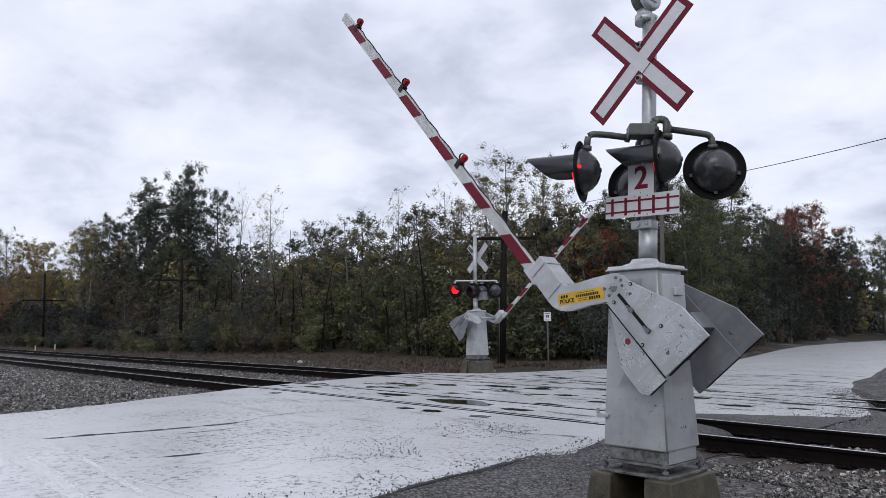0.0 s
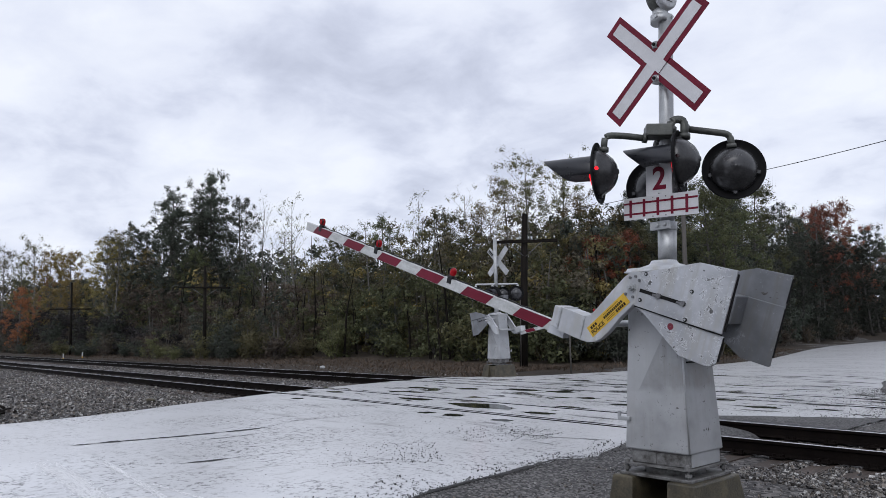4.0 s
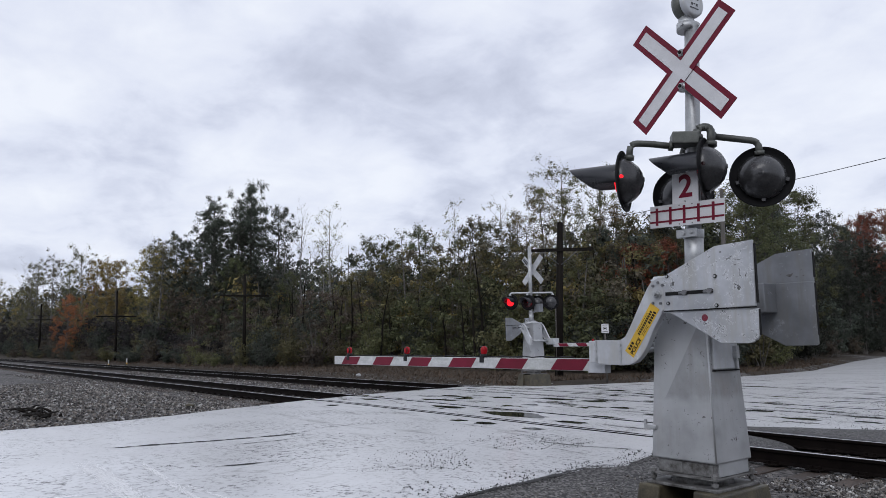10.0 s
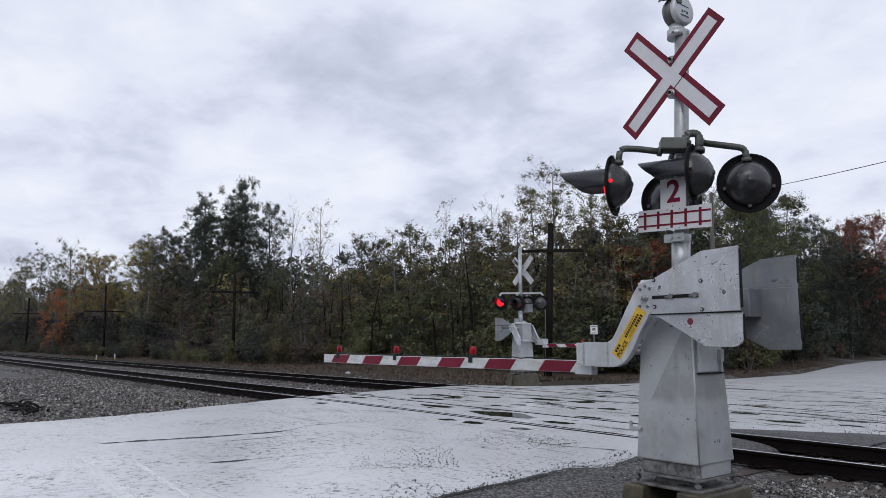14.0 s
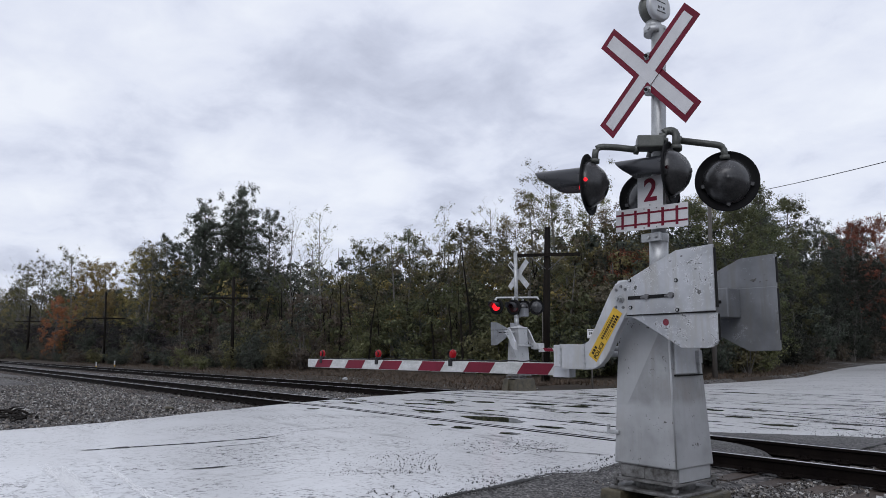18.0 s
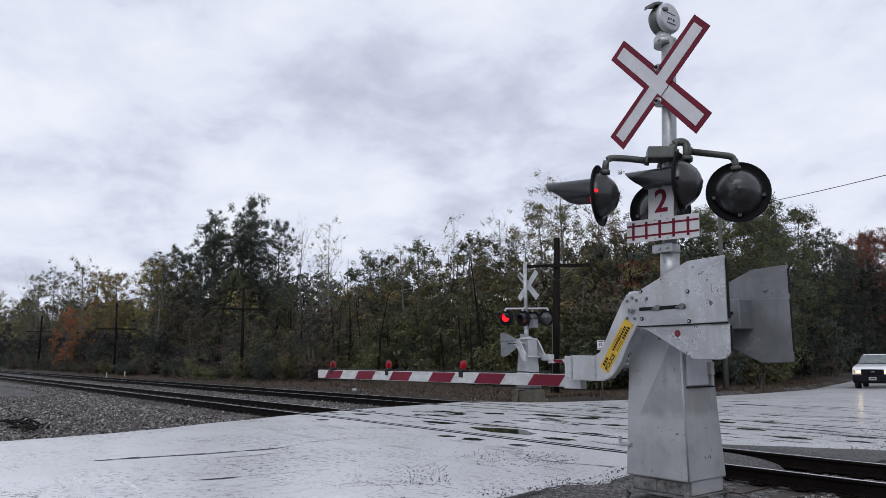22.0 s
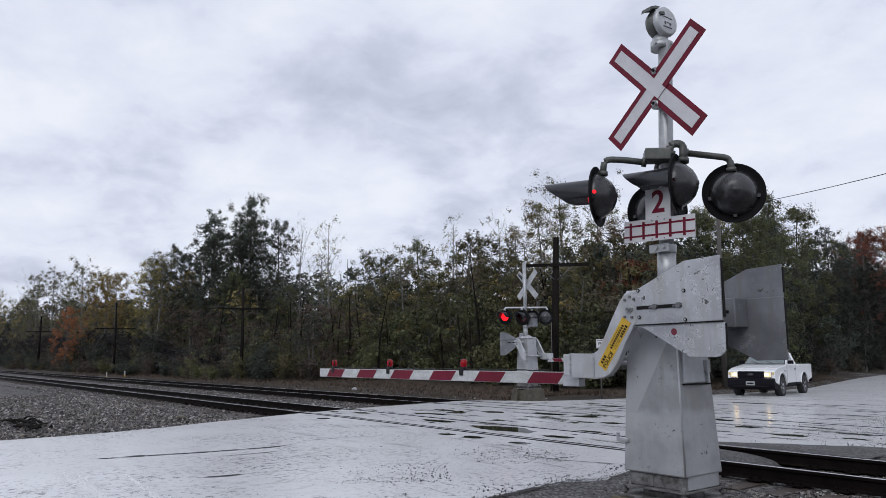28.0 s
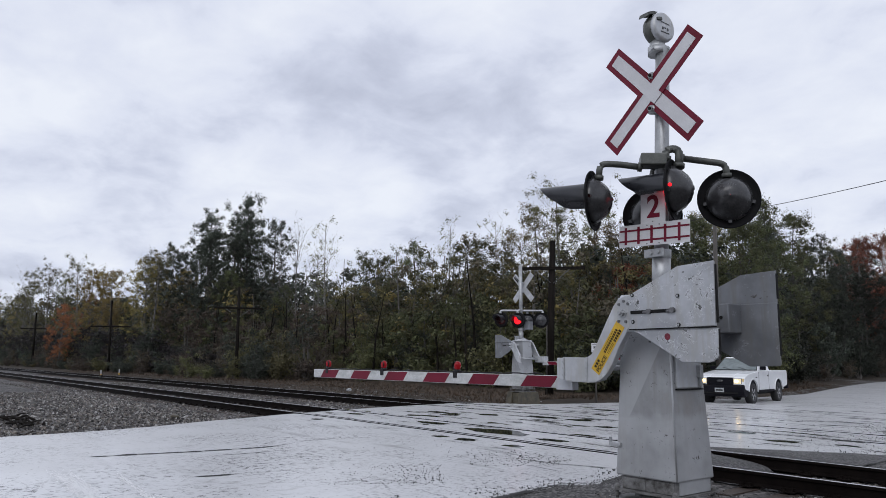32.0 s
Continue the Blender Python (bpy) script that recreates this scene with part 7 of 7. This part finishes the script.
side_plate(s, [(-0.80, 0.30), (-0.93, 0.35), (-0.97, 0.47), (-0.955, 0.65), (-0.86, 0.70), (-0.62, 0.70), (-0.47, 0.52), (-0.50, 0.32), (-0.76, 0.28)], -0.835, 0.835)
bumper = part("front_bumper", s, "truck_black", T, "black plastic front bumper", bevel=0.03)
s = Shape()
s.box(-0.155, 0.155, -0.985, -0.960, 0.44, 0.585)
pl = part("number_plate", s, "galv", bumper, "grey number plate with dark bars")
s = Shape()
s.box(-0.12, 0.12, -0.9875, -0.985, 0.485, 0.535)
part("text_bar", s, "ink", pl)
s = Shape()
s.box(-0.84, 0.84, 3.93, 4.08, 0.48, 0.66)
part("rear_bumper", s, "truck_black", T, bevel=0.02)
for sg in (-1, 1):
    s = Shape()
    s.box(sg * 0.78 - 0.07, sg * 0.78 + 0.07, 3.94, 3.965, 0.76, 1.08)
    part("tail_lamp", s, "red_dark", body)
TRUCK_WHEELS = []
for sg in (-1, 1):
    for y in (0.0, 2.83):
        s = Shape()
        s.lathe([(0.235, -0.11), (0.33, -0.12), (0.362, -0.095), (0.370, -0.04), (0.370, 0.04), (0.362, 0.095), (0.33, 0.12), (0.235, 0.11)], 32, m=Matrix.Rotation(radians(90), 4, "Z"))
        wh = part("wheel", s, "rubber", T, "black tyre on a spoked alloy wheel", m=pose(sg * 0.74, y, 0.37))
        s = Shape()
        s.lathe([(0.236, -0.11), (0.225, -0.095), (0.215, 0.0), (0.225, 0.095), (0.236, 0.11)], 28, m=Matrix.Rotation(radians(90), 4, "Z"))
        part("rim", s, "dark_alloy", wh)
        for k in range(5):
            s = Shape()
            q = Matrix.Rotation(radians(72 * k), 4, "X")
            s.box(sg * 0.075 - 0.018, sg * 0.075 + 0.018, -0.035, 0.035, 0.03, 0.222, m=q)
            part("spoke", s, "chrome", wh)
        s = Shape()
        s.lathe([(0.001, -0.10), (0.05, -0.095), (0.06, -0.03), (0.06, 0.03), (0.05, 0.095), (0.001, 0.10)], 14, m=Matrix.Rotation(radians(90), 4, "Z"))
        part("hub", s, "dark_cast", wh)
        TRUCK_WHEELS.append((wh, sg * 0.74, y))

# ---- loose stones, nearest first ----


def shoulder_z(x, y):
    d = x - along(ROAD_RIGHT, y) + 0.18
    return road_z(y) + float(np.interp(d, (0, 0.10, 0.5, 1.3, 3.0), (0.002, 0.012, -0.035, -0.085, -0.10)))


def clear_of_ties(x, y):
    """Ties by the near rail lie bare, with a stone on them here and there."""
    return y < -0.70 or abs((x + 1.37 + 0.255) % 0.51 - 0.255) > 0.125 or noise.noise((x * 7, y * 7, 2.0)) > 0.32


scatter_stones("ballast", spots_in(19000, -0.9, 2.9, -5.4, -0.05, 41, lambda x, y: (x > 0.15 or y > -1.5) and clear_of_ties(x, y)), 0.018, 0.062, 41, "wet crushed stone ballast beside the near rail")
scatter_stones("ballast", spots_in(3200, -0.8, 4.0, 1.62, 4.75, 48), 0.025, 0.075, 48, "wet crushed stone ballast between the two tracks")
scatter_stones("ballast", spots_in(2600, -1.6, 4.0, 4.95, 9.5, 49), 0.025, 0.075, 49, "wet crushed stone ballast by the far track")
scatter_stones("ballast", spots_in(3000, -1.5, 9.0, 0.08, 1.42, 42, clear_of_ties), 0.025, 0.080, 42, "wet crushed stone ballast between the rails")
scatter_stones("ballast", spots_in(13000, -46, -13.0, -2.6, 8.2, 43, lambda x, y: x < -13.2), 0.035, 0.10, 43, "wet crushed stone ballast along the tracks")
scatter_stones("verge_stones", spots_in(2600, -32, -13.8, 7.2, 9.4, 52), 0.03, 0.085, 52, "pale wet gravel along the far verge")
scatter_stones("gravel_yard", spots_in(22000, -30, -11.2, -9.5, -1.2, 44), 0.025, 0.085, 44, "wet crushed grey gravel beside the road")
scatter_stones("shoulder_stones", spots_in(3400, -1.6, 1.6, -7.0, -1.2, 45, surf=shoulder_z), 0.006, 0.030, 45, "small stones on the dark shoulder")
rs = np.random.default_rng(46)
loose = []
while len(loose) < 2300:
    y = rs.uniform(-7.5, -1.0)
    x = along(ROAD_RIGHT, y) - 0.2 - abs(rs.normal(0, 1.3)) - (0.6 if rs.random() < 0.5 else 0)
    if noise.noise((x * 0.9, y * 0.9, 8.0)) > -0.05:
        loose.append((x, y, 0.012 if -20 < y else 0.0))
scatter_stones("loose_grit", loose, 0.005, 0.021, 46, "dark grit lying on the wet road", "grit")
edge = []
while len(edge) < 2400:
    y = rs.uniform(-8.0, -1.6)
    x = along(ROAD_RIGHT, y) - 0.13 + 0.04 * math.sin(3 * y) + rs.normal(0, 0.07) * (1 + 1.5 * (rs.random() < 0.2))
    edge.append((x, y, road_top(x, y) + 0.014))
scatter_stones("edge_grit", edge, 0.005, 0.017, 47, "dark wet grit along the pavement's broken edge", "grit")
rim = []
while len(rim) < 4200:
    y = rs.uniform(1.65, 9.5)
    x = along(ROAD_RIGHT, y) + rs.normal(0.05, 0.28) - (abs(rs.normal(0, 0.8)) if rs.random() < 0.3 else 0)
    if min(abs(y - 4.86), abs(y - 6.37)) > 0.09:
        d = x - along(ROAD_RIGHT, y)
        rim.append((x, y, road_top(x, y) + 0.006 - 0.12 * min(1.0, max(0.0, d / 0.6))))
scatter_stones("edge_grit", rim, 0.005, 0.018, 51, "dark wet grit along the crossing's broken edge", "grit")
fines = []
while len(fines) < 450:
    y = rs.uniform(5.2, 8.2)
    x = along(ROAD_RIGHT, y) - abs(rs.normal(0, 0.9))
    if min(abs(y - 4.86), abs(y - 6.37)) > 0.1:
        fines.append((x, y, road_top(x, y) + 0.006))
scatter_stones("loose_grit", fines, 0.006, 0.018, 50, "dark grit lying on the wet road by the far track", "grit")


# ---- movement ----
def motions():
    swing = ((0, 48.7), (0.5, 44.3), (1, 40.4), (1.5, 36.4), (2, 32.7), (2.5, 29.4), (3, 25.8), (3.5, 22.2), (4.2, 17.2), (5, 11.5), (5.5, 8.0), (6, 4.9), (6.5, 1.7), (6.8, 0.1), (7, -0.4), (7.2, -0.5), (7.5, -0.2), (7.8, 0.4), (8, 0.5), (8.5, 0.0), (9, 0.0), (32, 0.0))
    walk(near_gate, [(t, Matrix.Translation(PIVOT + SWING) @ pose(0, 0, 0, 0, a, 0) @ Matrix.Translation(-SWING)) for t, a in swing])
    far_swing = ((0, 39.3), (0.5, 35.6), (1, 32.1), (1.5, 28.6), (2, 25.3), (2.5, 22.0), (3, 17.8), (3.5, 13.6), (4.2, 7.6), (5, 1.2), (5.3, -0.4), (5.8, 0.4), (6.3, 0.0), (32, 0.0))
    walk(far_gate, [(t, FAR_PIVOT @ Matrix.Translation(SWING) @ pose(0, 0, 0, 0, a, 0) @ Matrix.Translation(-SWING)) for t, a in far_swing])
    # lamps wink in turn, left and right, a little slower than once a second
    period, start = 1.014, 0.55
    for ob, at, phase in FLASH:
        lit = phase == 0
        side = at[0] > 0.1

        def turned(angle):
            return pose(*at, 0, 0, angle) if side else pose(*at, -angle, 0, 0)

        rows = [(0.0, turned(0 if lit else 180))]
        n = -1
        while True:
            t = start + period / 2 * n
            n += 1
            if t > 31.9:
                break
            t = max(1, round(t * FPS)) / FPS
            if math.ceil(t) - t < 0.12:
                t -= 3.0 / FPS
            for k in range(4):
                rows.append((t + k / FPS, turned(60 * k if lit else 180 - 60 * k)))
            lit = not lit
        rows.append((32.0, turned(0 if lit else 180)))
        walk(ob, rows)
    # the pickup rolls up to the crossing and stops
    drive = ((0, 70.0), (10, 57.78), (16, 44.08), (18.5, 38.09), (20, 34.67), (20.5, 33.49), (21, 32.31), (21.5, 31.03), (22, 29.75), (22.5, 28.36), (23, 26.96), (23.5, 25.68), (24, 24.45), (24.5, 23.22), (25, 22.15), (25.5, 21.13), (26.5, 19.58), (27.5, 18.35), (28, 17.76), (28.5, 17.28), (29, 16.85), (29.5, 16.48), (30, 16.10), (30.5, 15.94), (31, 15.89), (32, 15.89))

    def truck_pose(y):
        turn = pose(0, 0, 0, 0, 0, float(np.interp(y, (16, 18, 21, 25, 30, 45), (10.5, 11.0, 13.0, 14.8, 15.5, 15.5))))
        left = Vector((-10.75 + 0.062 * (26.5 - y), y, road_z(y)))
        return Matrix.Translation(left - turn @ Vector((0.74, 0, 0))) @ turn

    walk(T, [(t, truck_pose(y)) for t, y in drive])
    fine_t = [t for t in np.arange(0, 32.01, 0.1)]
    ys = np.interp(fine_t, [r[0] for r in drive], [r[1] for r in drive])
    for wh, x, y in TRUCK_WHEELS:
        walk(wh, [(float(t), pose(x, y, 0.37) @ Matrix.Rotation((ys[0] - yy) / 0.37, 4, "X")) for t, yy in zip(fine_t, ys)])


motions()
